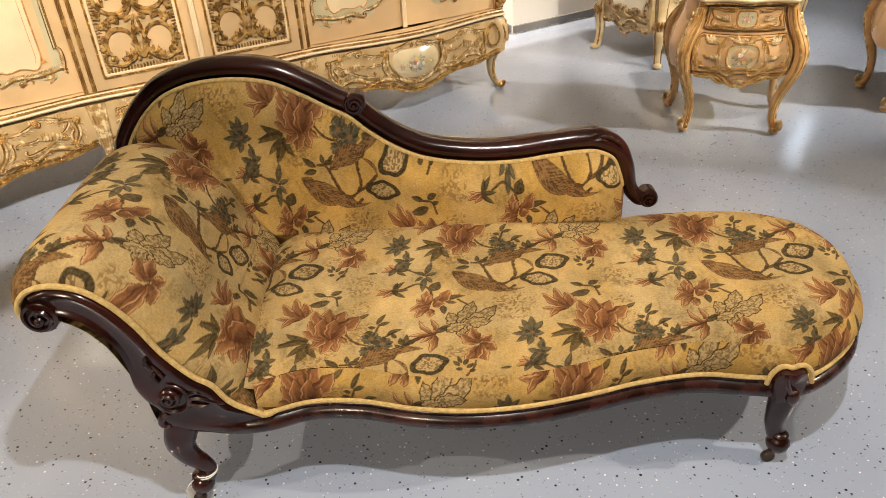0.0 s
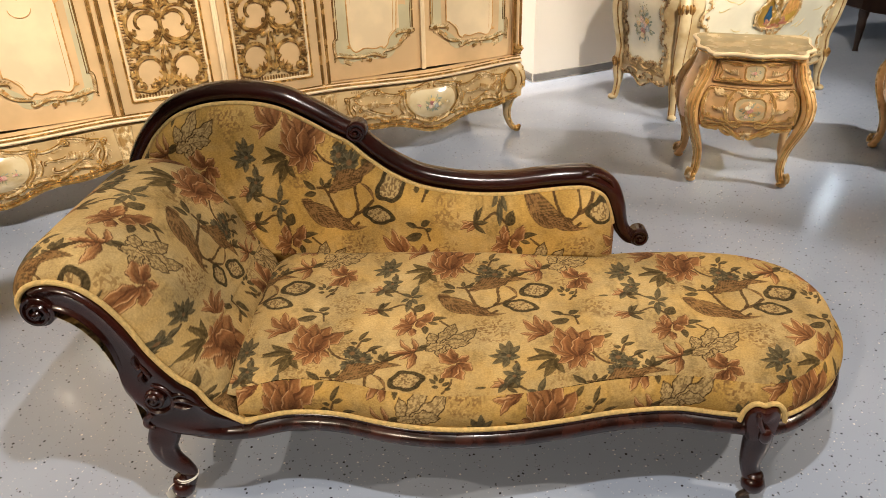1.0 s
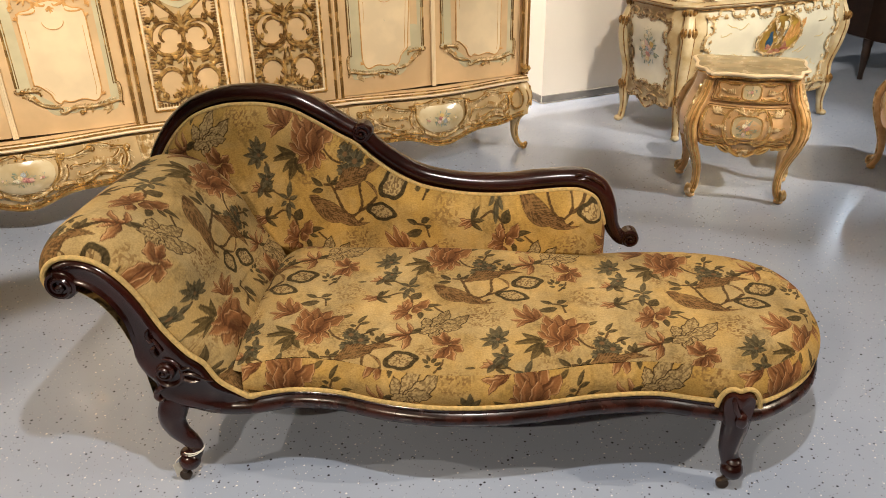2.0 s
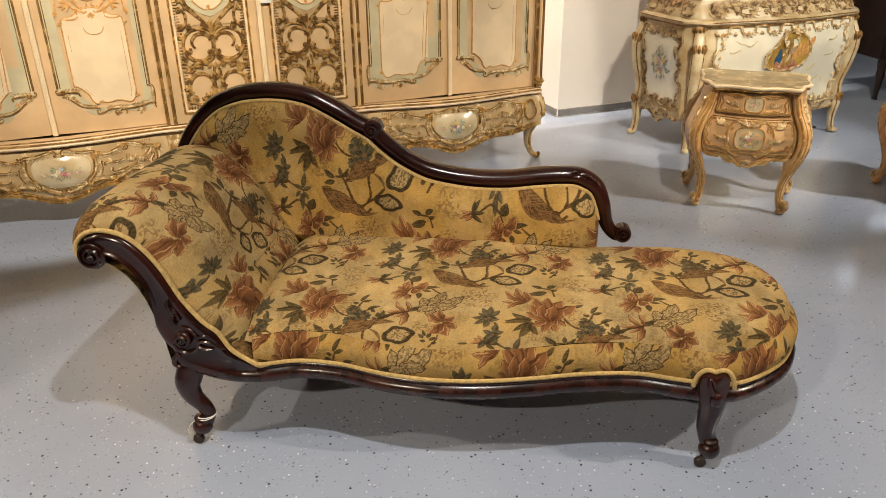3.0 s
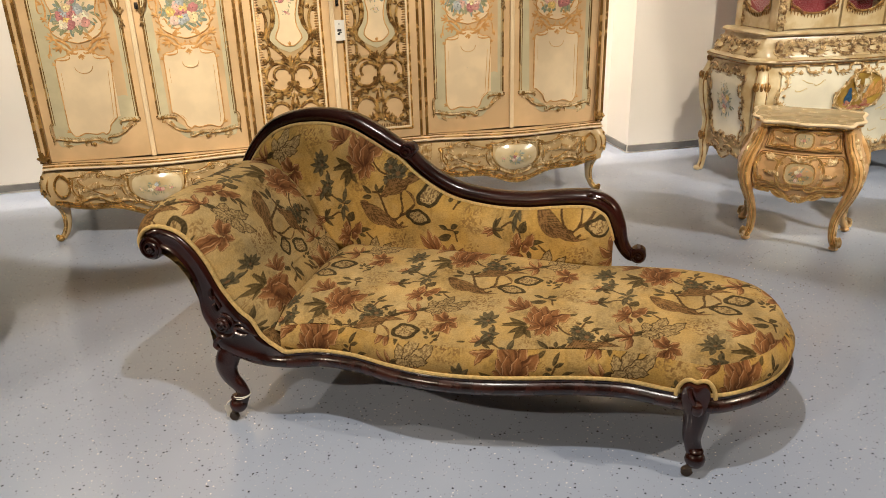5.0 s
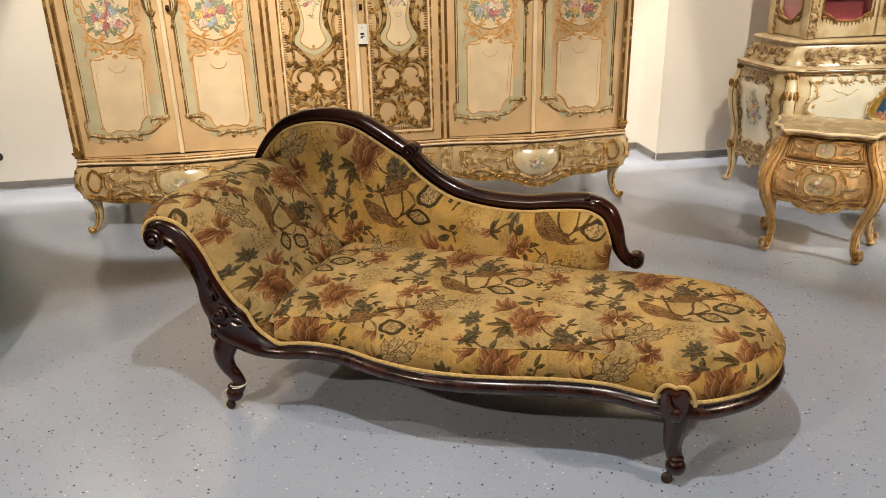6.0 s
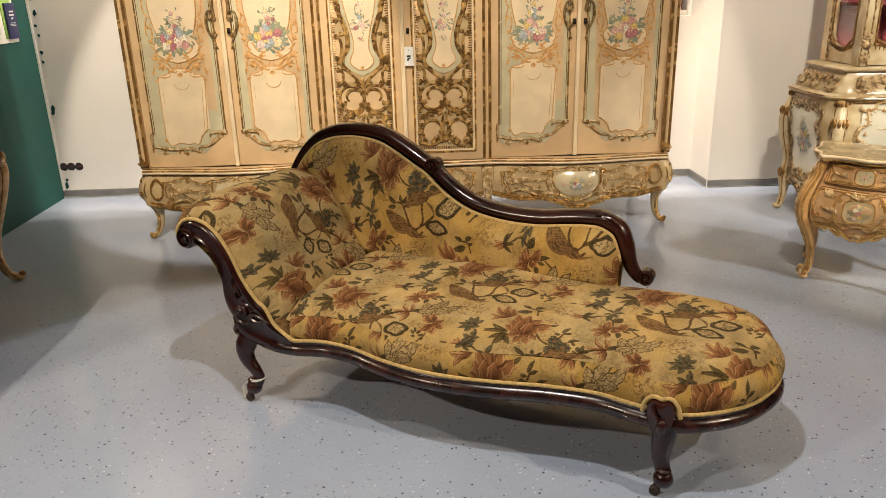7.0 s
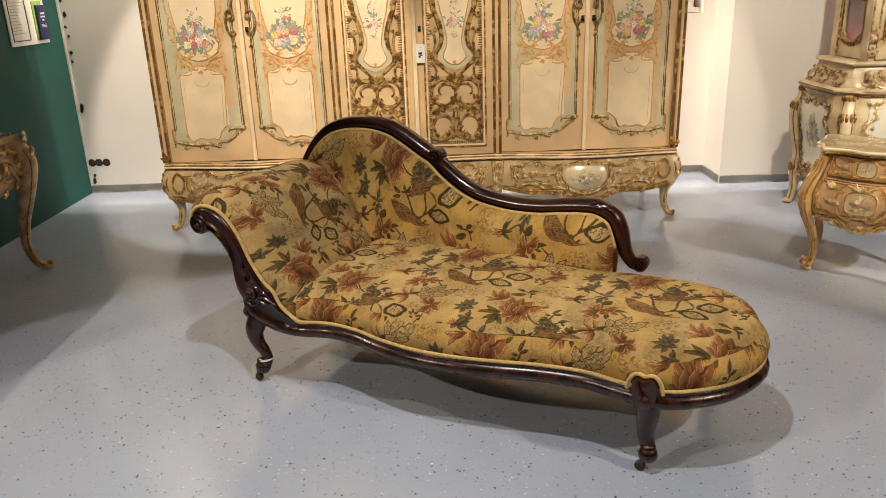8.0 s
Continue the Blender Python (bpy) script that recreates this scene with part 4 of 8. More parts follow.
def notice_board():
    # on the green wall: x runs along the wall, y out of it
    m = ROOM @ pose(0.0, 0.0, 0.0, 0, 0, 90)
    t = thing("notice_board", m @ pose(-0.43, -0.002, 1.075), "white notice board with a framed sheet and a pocket", "notice board")
    bm = bmesh.new()
    box(bm, -0.23, 0.23, -0.006, 0.0, 0.0, 0.62, 0.002)
    part("board", bm, PAPER, t, "white plastic board")
    bm = bmesh.new()
    for x0, x1, z0, z1 in ((-0.20, 0.0, 0.026, 0.032), (-0.20, 0.0, 0.56, 0.566), (-0.20, -0.194, 0.026, 0.566), (-0.006, 0.0, 0.026, 0.566)):
        box(bm, x0, x1, -0.0085, -0.006, z0, z1)
    part("sheet_frame", bm, NAVY, t, "thin dark blue frame round the sheet")
    bm = bmesh.new()
    rnd = random.Random(2)
    for k in range(26):
        z = 0.52 - 0.018 * k
        box(bm, -0.185, -0.185 + rnd.uniform(0.06, 0.16), -0.0075, -0.0062, z, z + 0.004)
    tagged(part("text_bars", bm, FAINT_INK, t, "faint lines of small print"), kind="stuff")
    b = thing("booklet", m @ pose(-0.29, -0.016, 1.098, 0, 0, 0), "dark blue booklet in a pocket on the notice board", "booklet")
    bm = bmesh.new()
    box(bm, -0.045, 0.072, -0.014, 0.0, 0.0, 0.21, 0.002)
    part("cover", bm, NAVY, b, "dark blue cover")
    bm = bmesh.new()
    for k, (w, z) in enumerate(((0.05, 0.155), (0.055, 0.135), (0.025, 0.115))):
        box(bm, 0.013 - w / 2, 0.013 + w / 2, -0.0152, -0.014, z, z + 0.010)
    for k in range(3):
        box(bm, -0.02, 0.045, -0.0152, -0.014, 0.092 - 0.008 * k, 0.095 - 0.008 * k)
    part("title_bars", bm, PAPER, b, "white title bars")
    g = thing("leaflet", m @ pose(-0.31, -0.009, 1.10, 0, 0, 0), "light green leaflet behind the blue booklet", "leaflet")
    bm = bmesh.new()
    box(bm, -0.045, 0.07, -0.005, 0.0, 0.0, 0.235, 0.001)
    part("sheet", bm, LIME, g, "light green paper")


notice_board()

# ---- the chaise longue ----
chaise = thing("chaise_longue", Matrix(), "mahogany chaise longue upholstered in golden floral printed velvet", "chaise longue")


OUTLINE = spline([(-0.60, 1.246), (-0.53, 1.222), (-0.46, 1.212), (-0.39, 1.219), (-0.30, 1.246), (-0.19, 1.243), (-0.06, 1.211), (0.07, 1.197), (0.20, 1.206), (0.33, 1.233),
                  (0.45, 1.264), (0.59, 1.282), (0.70, 1.266), (0.81, 1.258), (0.90, 1.305), (0.985, 1.39), (1.038, 1.51), (1.043, 1.62), (0.998, 1.73),
                  (0.90, 1.80), (0.78, 1.835), (0.60, 1.85), (-0.30, 1.86), (-0.66, 1.86)], 420)
P3 = np.concatenate([OUTLINE, np.zeros((len(OUTLINE), 1))], 1)


def chaise_seat():
    bm = bmesh.new()
    prof = [(-0.035, 0.256), (0.000, 0.256), (0.004, 0.251), (0.003, 0.243), (0.010, 0.239), (0.016, 0.230), (0.016, 0.219), (0.010, 0.209), (0.004, 0.203), (-0.035, 0.203)]
    sweep(bm, P3, prof, (0, 0, 1))
    part("seat_rail", bm, MAHOGANY_RUBBED, chaise, "polished mahogany serpentine seat rail")
    # border strip of the seat, from the braid up to the seam
    n = len(OUTLINE)
    t = np.gradient(OUTLINE, axis=0)
    out = np.stack([t[:, 1], -t[:, 0]], 1)
    out /= np.linalg.norm(out, axis=1)[:, None]
    dense = spline(OUTLINE, 1660)
    dense = dense[np.argmax(dense[:, 0] > -0.412):]
    dense = spline(dense, 1500)
    t = np.gradient(dense, axis=0)
    out = np.stack([t[:, 1], -t[:, 0]], 1)
    out /= np.linalg.norm(out, axis=1)[:, None]
    k = np.linspace(0, 1, 44)
    inset = -0.004 + 0.009 * np.sin(k * math.pi) - 0.014 * k ** 3
    height = 0.254 + 0.085 * k
    pts = np.zeros((1500, 44, 3))
    swell = 0.007 * step(dense[:, 0], 0.84, 1.0)[:, None] * np.sin(k * math.pi)[None]
    pts[..., :2] = dense[:, None] + out[:, None] * (inset[None] + swell)[..., None]
    pts[..., 2] = height[None]
    arc = np.concatenate([[0], np.cumsum(np.linalg.norm(np.diff(dense, axis=0), axis=1))])
    u = np.broadcast_to(arc[:, None], (1500, 44)) - np.interp(0.35, dense[:500, 0], arc[:500]) + 0.418
    v = np.broadcast_to(height[None], (1500, 44)) + 1.045
    quick_grid("seat_border", pts, VELVET, chaise, "border strip of printed velvet", weave_colours(u, v, 0.12))
    # seat top
    inner = dense + out * (inset[-1] + 0.0008)
    i = int(np.argmax(inner[:, 0]))
    front, rear = inner[:i + 1], inner[i:]
    xr = inner[i, 0]
    xs = np.concatenate([np.linspace(-0.56, 0.86, 860), 0.86 + (xr - 0.86) * np.sin(np.linspace(0, 1, 200)[1:] * math.pi / 2)])
    y0 = np.interp(xs, front[:, 0], front[:, 1]) + 0.06 * (1 - step(xs, -0.49, -0.44))
    y1 = np.interp(xs, rear[::-1, 0], rear[::-1, 1])
    mid, half = (y0 + y1) / 2, (y1 - y0) / 2
    w = np.linspace(-1, 1, 420)
    w = w * 0.5 + 0.5 * np.sin(w * math.pi / 2)
    X = np.broadcast_to(xs[:, None], (len(xs), 420)).copy()
    Y = mid[:, None] + half[:, None] * w[None]
    d = np.full(X.shape, 9.0)
    for p in dense[::6]:
        d = np.minimum(d, (X - p[0]) ** 2 + (Y - p[1]) ** 2)
    d = np.sqrt(d)
    e = np.clip(d - 0.018, 0, None)
    Z = 0.3390 + 0.055 * (1 - np.exp(-e / (0.035 - 0.016 * step(X, 0.55, 0.95)))) + 0.016 * (1 - np.exp(-e / 0.16))
    Z += 0.012 * step(Y, 1.3, 1.75) * (1 - step(X, 0.1, 0.7))
    Z -= 0.010 * step(Y, 1.715, 1.765) * (1 - step(X, 0.45, 0.60))
    Z -= 0.050 * (1 - step(X, -0.470, -0.350)) ** 1.4
    Z += 0.0035 * np.sin(X * 9 + 1) * np.sin(Y * 8)
    V = Y - 1.15 * (0.395 - Z) * (1 - step(w, 0.3, 0.9))[None]
    quick_grid("seat_top", np.stack([X, Y, Z], 2), VELVET, chaise, "domed seat of worn printed velvet", weave_colours(X, V, 0.62))
    bm = bmesh.new()
    tube(bm, np.concatenate([dense[::4] + out[::4] * 0.001, np.full((375, 1), 0.2585)], 1), 0.0060, 8)
    part("seat_braid", bm, GIMP, chaise, "golden braid along the seat rail")
    bm = bmesh.new()
    ring = [bm.verts.new((x, y, 0.215)) for x, y in OUTLINE[::5]]
    bm.faces.new(ring)
    part("seat_underside", bm, MAHOGANY, chaise)


ARM = spline([(-0.398, 0.268), (-0.460, 0.310), (-0.491, 0.361), (-0.528, 0.392), (-0.575, 0.457), (-0.612, 0.534), (-0.652, 0.591), (-0.700, 0.628), (-0.757, 0.639), (-0.803, 0.626), (-0.831, 0.592), (-0.826, 0.560), (-0.805, 0.546)], 420)


def chaise_arm():
    n = len(ARM)
    t = np.gradient(ARM, axis=0)
    nor = np.stack([t[:, 1], -t[:, 0]], 1)
    nor /= np.linalg.norm(nor, axis=1)[:, None]
    for _ in range(30):
        nor[1:-1] = (nor[:-2] + nor[1:-1] + nor[2:]) / 3
    s = np.linspace(0, 1, n)
    amp = np.interp(s, [0, 0.12, 0.25, 0.5, 0.7, 0.9, 1], [-0.006, 0.046, 0.072, 0.076, 0.064, 0.042, 0.020])
    ys = np.concatenate([1.204 + 0.1 * np.linspace(0, 1, 46) ** 1.8, np.linspace(1.305, 1.72, 230)[1:], np.linspace(1.72, 1.800, 70)[1:]])
    q = np.clip((ys - 1.204) / 0.11, 0, 1)
    w = np.sqrt(1 - (1 - q) ** 2)
    w = w * (1 + 0.05 * np.sin(np.clip((ys - 1.2) / 0.55, 0, 1) * math.pi))
    # the pad rolls away before it meets the back
    sink = 0.050 * (1 - np.sqrt(1 - np.clip((ys - 1.702) / 0.082, 0, 0.995) ** 2))
    lift = amp[:, None] * w[None] - sink[None]
    pts = np.zeros((n, len(ys), 3))
    pts[..., 0] = ARM[:, None, 0] + nor[:, None, 0] * lift
    pts[..., 1] = ys[None]
    pts[..., 2] = ARM[:, None, 1] + nor[:, None, 1] * lift
    arc = np.concatenate([[0], np.cumsum(np.linalg.norm(np.diff(ARM, axis=0), axis=1))])
    u = np.broadcast_to(0.527 - 1.13 * arc[:, None], (n, len(ys)))
    v = np.broadcast_to(ys[None] + 0.012, (n, len(ys)))
    quick_grid("arm_front", pts, VELVET, chaise, "rolled arm in worn printed velvet", weave_colours(u, v, 0.7))
    # outer side of the arm
    back = spline([(-0.835, 0.546), (-0.790, 0.540), (-0.742, 0.500), (-0.712, 0.43), (-0.690, 0.24)], 60)
    yy = np.linspace(1.212, 1.85, 60)
    pts = np.zeros((60, 60, 3))
    pts[..., 0], pts[..., 2], pts[..., 1] = back[:, None, 0] + 0.030 + 0.02 * step(back[:, None, 1], 0.5, 0.3), back[:, None, 1], yy[None]
    quick_grid("arm_outside", pts, VELVET, chaise, "", weave_colours(pts[..., 2] + 0.1, pts[..., 1], 0.3))
    bm = bmesh.new()
    tail = spline([(-0.362, 1.236, 0.2570), (-0.374, 1.224, 0.2580), (-0.386, 1.208, 0.2620), (-0.398, 1.200, 0.268)], 12)[:-1]
    tube(bm, np.concatenate([tail, np.stack([ARM[::4, 0], np.full(len(ARM[::4]), 1.200), ARM[::4, 1]], 1)]), 0.0064, 8)
    part("arm_braid", bm, GIMP, chaise, "golden braid along the carved arm post")
    # carved post
    bm = bmesh.new()
    inner = spline([(-0.405, 0.264), (-0.466, 0.306), (-0.498, 0.357), (-0.534, 0.387), (-0.581, 0.452), (-0.618, 0.529), (-0.658, 0.585), (-0.704, 0.622), (-0.757, 0.633), (-0.798, 0.620)], 70)
    outer = spline([(-0.400, 0.224), (-0.46, 0.222), (-0.543, 0.224), (-0.600, 0.238), (-0.622, 0.262), (-0.618, 0.292), (-0.640, 0.322), (-0.656, 0.365), (-0.654, 0.420), (-0.660, 0.468), (-0.682, 0.515), (-0.710, 0.548), (-0.742, 0.566), (-0.772, 0.570)], 70)
    rings = []
    for i, (a, b) in enumerate(zip(inner, outer)):
        deep = 0.016 * (1 - float(step(i, 0, 12)))
        f = lambda k, y: (b[0] + (a[0] - b[0]) * k, min(y + deep + 0.038, 1.254), b[1] + (a[1] - b[1]) * k)
        rings.append([f(0, 1.215), f(0, 1.166), f(0.05, 1.155), f(0.14, 1.150), f(0.24, 1.152), f(0.32, 1.157), f(0.6, 1.156), f(0.80, 1.154), f(0.88, 1.150), f(0.96, 1.153), f(1, 1.160), f(1, 1.215)])
    ring_loft(bm, rings)
    volute(bm, (-0.787, 1.190, 0.571), 0.037, 0.06, 1.9, 1.9, 1)
    post = part("arm_post", bm, MAHOGANY, chaise, "dark carved mahogany arm post with scrolled end")
    bm = bmesh.new()
    volute(bm, (-0.587, 1.190, 0.339), 0.023, 0.01, 1.6, 0.5, -1, 0.005)
    for pts, r in (([(-0.612, 0.33), (-0.600, 0.308), (-0.575, 0.302), (-0.550, 0.318), (-0.545, 0.345), (-0.560, 0.372), (-0.588, 0.38)], 0.0055),
                   ([(-0.545, 0.322), (-0.525, 0.315), (-0.505, 0.318)], 0.005), ([(-0.545, 0.338), (-0.520, 0.338), (-0.490, 0.325), (-0.470, 0.318)], 0.005),
                   ([(-0.545, 0.35), (-0.525, 0.356), (-0.510, 0.348)], 0.0045), ([(-0.60, 0.385), (-0.606, 0.402), (-0.598, 0.415)], 0.006),
                   ([(-0.605, 0.425), (-0.612, 0.445), (-0.606, 0.462)], 0.005), ([(-0.585, 0.40), (-0.592, 0.42), (-0.60, 0.437)], 0.004),
                   ([(-0.60, 0.298), (-0.615, 0.285), (-0.622, 0.268), (-0.612, 0.256), (-0.602, 0.262)], 0.007)):
        p = spline([(x, z) for x, z in pts], 16)
        taper = np.sin(np.linspace(0.25, 1, 16) * math.pi) ** 0.6 + 0.15
        tube(bm, np.stack([p[:, 0], np.full(16, 1.190), p[:, 1] - 0.003], 1), r * taper, 7, 0.9)
    part("carving", bm, MAHOGANY_RUBBED, post, "carved rosette and leaves")


CREST = spline([(-0.855, 0.585), (-0.838, 0.640), (-0.803, 0.700), (-0.757, 0.756), (-0.697, 0.803), (-0.610, 0.834), (-0.505, 0.842), (-0.412, 0.827), (-0.335, 0.788), (-0.268, 0.746), (-0.217, 0.716),
                (-0.166, 0.668), (-0.100, 0.620), (-0.020, 0.584), (0.100, 0.564), (0.216, 0.563), (0.310, 0.575), (0.390, 0.583), (0.445, 0.580), (0.497, 0.550), (0.523, 0.492), (0.541, 0.428), (0.568, 0.388), (0.594, 0.380)], 260)
CREST[:, 1] -= 0.036 * (CREST[:, 1] - 0.46) * (CREST[:, 1] > 0.46)
CREST[:, 0] += 0.008 * np.exp(-((CREST[:, 0] + 0.2) / 0.3) ** 2)


def chaise_back():
    bm = bmesh.new()
    prof = [(-0.022, -0.034), (-0.027, -0.012), (-0.027, 0.004), (-0.021, 0.018), (-0.010, 0.027), (0.002, 0.030), (0.011, 0.027), (0.014, 0.021), (0.019, 0.021), (0.025, 0.016), (0.027, 0.006), (0.026, -0.034)]
    s = np.linspace(0, 1, len(CREST))
    scale = np.interp(s, [0, 0.03, 0.4, 0.47, 0.6, 0.86, 0.92, 1], [0.9, 1.02, 1.0, 0.86, 0.95, 1.05, 1.0, 0.62])
    sweep(bm, np.stack([CREST[:, 0], np.full(len(CREST), 1.880), CREST[:, 1]], 1), prof, (0, -1, 0), scale)
    volute(bm, (0.598, 1.862, 0.389), 0.027, 0.045, 1.8, 2.6, -1)
    volute(bm, (-0.205, 1.858, 0.716), 0.030, 0.05, 1.9, 0.4, 1)
    rail = part("crest_rail", bm, MAHOGANY, chaise, "polished mahogany crest rail with scrolled end")
    bm = bmesh.new()
    for x0, z0, x1, z1, r in ((0.43, 0.588, 0.475, 0.575, 0.005), (0.45, 0.598, 0.497, 0.572, 0.0045), (0.42, 0.598, 0.44, 0.60, 0.004), (0.475, 0.588, 0.51, 0.556, 0.004)):
        p = spline([(x0, z0), ((x0 + x1) / 2 + 0.004, (z0 + z1) / 2 + 0.006), (x1, z1)], 12)
        tube(bm, np.stack([p[:, 0], np.full(12, 1.854), p[:, 1] - 0.004], 1), r * (np.sin(np.linspace(0.2, 1, 12) * math.pi) + 0.2), 7)
    part("leaf_carving", bm, MAHOGANY, rail, "small carved leaf at the bend")
    # upholstered panel under the rail
    t = np.gradient(CREST, axis=0)
    low = np.stack([t[:, 1], -t[:, 0]], 1)
    low /= np.linalg.norm(low, axis=1)[:, None]
    top = CREST + low * 0.021
    top = spline(top[6:246], 620)
    v = np.linspace(0, 1, 250)
    base = np.minimum(top[:, 0], 0.515 + 0.3 * (top[:, 0] - 0.515))
    base = np.where(top[:, 0] < -0.8, top[:, 0], base)
    X = top[:, None, 0] * v[None] + base[:, None] * (1 - v[None])
    Z = 0.345 + (top[:, None, 1] - 0.345) * v[None]
    gap = np.minimum((top[:, 1][:, None] - Z), 0.4)
    s = np.linspace(0, 1, 620)[:, None]
    edge = np.minimum(gap, 0.9 * np.abs(0.52 - X) + 0.2 * (X < 0.40))
    lean = 1.752 + 0.13 * (Z - 0.42)
    Y = lean + (1.846 - lean) * np.exp(-np.clip(edge, 0, None) / 0.017) + 0.030 * (1 - step(Z, 0.360, 0.400)) * (1 - step(X, 0.40, 0.5))
    quick_grid("back_panel", np.stack([X, Y, Z], 2), VELVET, chaise, "back panel of golden printed velvet", weave_colours(X + 0.337 + 0.088 * Z, Z + 0.979, 0.15))
    bm = bmesh.new()
    ring_a = [(x, 1.912, z) for x, z in top[::8]]
    vs = [bm.verts.new(p) for p in ring_a] + [bm.verts.new((0.5, 1.912, 0.26)), bm.verts.new((-0.84, 1.912, 0.26))]
    bm.faces.new(vs)
    part("back_lining", bm, GIMP, chaise, "plain cloth lining behind the back")
    bm = bmesh.new()
    edge = np.stack([top[::4, 0], np.full(155, 1.842), top[::4, 1]], 1)
    tube(bm, edge, 0.0066, 8)
    part("back_braid", bm, GIMP, chaise, "golden braid under the crest rail")


def chaise_leg(name, pts, radii, foot, castor, label):
    bm = bmesh.new()
    p = spline(pts, 40)
    r = np.interp(np.linspace(0, 1, 40), np.linspace(0, 1, len(radii)), radii)
    tube(bm, p, r, 12, 0.85)
    ball(bm, foot, 0.027, 1.05, 1, 1.0)
    ball(bm, (foot[0], foot[1], foot[2] + 0.028), 0.021, 1, 1, 0.45)
    leg = part(name, bm, MAHOGANY, chaise, label)
    bm = bmesh.new()
    rings = []
    for rr, dy in ((0.004, -0.0075), (0.013, -0.0075), (0.0155, -0.005), (0.0155, 0.005), (0.013, 0.0075), (0.004, 0.0075)):
        rings.append([(castor[0] + rr * math.cos(k), castor[1] + dy, castor[2] + rr * math.sin(k)) for k in np.linspace(0, 2 * math.pi, 18, endpoint=False)])
    ring_loft(bm, rings)
    tube(bm, spline([(castor[0], castor[1], castor[2] + 0.012), ((castor[0] + foot[0]) / 2, castor[1] - 0.004, (castor[2] + foot[2]) / 2 + 0.006), foot], 8), 0.008, 8)
    part("castor", bm, STEEL, leg, "small dark castor wheel")
    return leg


def chaise_legs():
    leg = chaise_leg("leg", [(-0.575, 1.222, 0.272), (-0.592, 1.216, 0.232), (-0.603, 1.206, 0.188), (-0.592, 1.204, 0.150), (-0.570, 1.207, 0.118), (-0.562, 1.212, 0.090), (-0.570, 1.210, 0.065)],
                     [0.034, 0.038, 0.037, 0.030, 0.024, 0.021, 0.021], (-0.580, 1.203, 0.052), (-0.592, 1.190, 0.0155), "scrolled mahogany leg tied with white string")
    bm = bmesh.new()
    k = np.linspace(0, 2 * math.pi, 30)
    for dz in (0, 0.003):
        tube(bm, np.stack([-0.566 + 0.025 * np.cos(k), 1.209 + 0.025 * np.sin(k), 0.083 + dz + 0.004 * np.cos(k + dz * 300)], 1), 0.0016, 5)
    tube(bm, spline([(-0.588, 1.195, 0.08), (-0.606, 1.184, 0.066), (-0.612, 1.180, 0.052)], 10), 0.001, 5)
    part("string", bm, PAPER, leg, "white string round the ankle")
    bm = bmesh.new()
    sheet = [[(-0.616 + 0.006 * a + 0.014 * b, 1.178 + 0.012 * b, 0.056 - 0.040 * a - 0.004 * b * a) for b in np.linspace(0, 1, 4)] for a in np.linspace(0, 1, 6)]
    ring_loft(bm, sheet, closed=False)
    bmesh.ops.solidify(bm, geom=bm.faces, thickness=0.0008)
    part("paper_tag", bm, PAPER, leg, "small white paper tag")
    leg = chaise_leg("leg", [(0.778, 1.275, 0.262), (0.784, 1.268, 0.225), (0.785, 1.264, 0.185), (0.782, 1.263, 0.150), (0.781, 1.264, 0.115), (0.787, 1.262, 0.085), (0.792, 1.258, 0.070)],
                     [0.037, 0.038, 0.034, 0.031, 0.027, 0.023, 0.022], (0.794, 1.252, 0.055), (0.775, 1.246, 0.0155), "carved mahogany leg on a castor")
    bm = bmesh.new()
    face = spline([(0.750, 0.205), (0.738, 0.25), (0.738, 0.282), (0.748, 0.297), (0.760, 0.301), (0.775, 0.296), (0.790, 0.302), (0.803, 0.299), (0.813, 0.284), (0.813, 0.25), (0.802, 0.205)], 40)
    c = face.mean(0)
    rings = []
    for k, y in ((1.0, 1.275), (1.0, 1.236), (0.9, 1.226), (0.6, 1.222), (0.2, 1.221)):
        rings.append([(c[0] + (x - c[0]) * k, y + 0.25 * (x - c[0]) ** 2 / 0.05, c[1] + (z - c[1]) * k) for x, z in face])
    ring_loft(bm, rings)
    ball(bm, (0.782, 1.222, 0.232), 0.017, 0.9, 0.7, 1.3)
    tube(bm, spline([(0.757, 1.222, 0.29), (0.762, 1.217, 0.27), (0.772, 1.218, 0.25)], 10), 0.006, 7)
    part("knee", bm, MAHOGANY, leg, "carved knee block")
    bm = bmesh.new()
    g = spline([(0.726, 0.258), (0.731, 0.284), (0.744, 0.303), (0.760, 0.308), (0.775, 0.303), (0.790, 0.309), (0.806, 0.306), (0.820, 0.286), (0.826, 0.258)], 50)
    tube(bm, np.stack([g[:, 0], 1.246 - 0.004 * np.ones(50), g[:, 1]], 1), 0.0060, 8)
    part("knee_braid", bm, GIMP, chaise, "golden braid round the knee block")
    for x, y in ((-0.66, 1.83), (0.86, 1.76)):
        chaise_leg("leg", [(x, y, 0.22), (x + 0.01, y + 0.005, 0.15), (x + 0.015, y + 0.02, 0.09), (x + 0.02, y + 0.03, 0.05)], [0.03, 0.026, 0.02, 0.018], (x + 0.02, y + 0.03, 0.05), (x + 0.03, y + 0.035, 0.0155), "plain rear leg")


chaise_seat()
chaise_arm()
chaise_back()
chaise_legs()

# ---- the wardrobe ----
WARD_W = 2.967
SECT = (0.0, 1.03, 1.937, WARD_W)


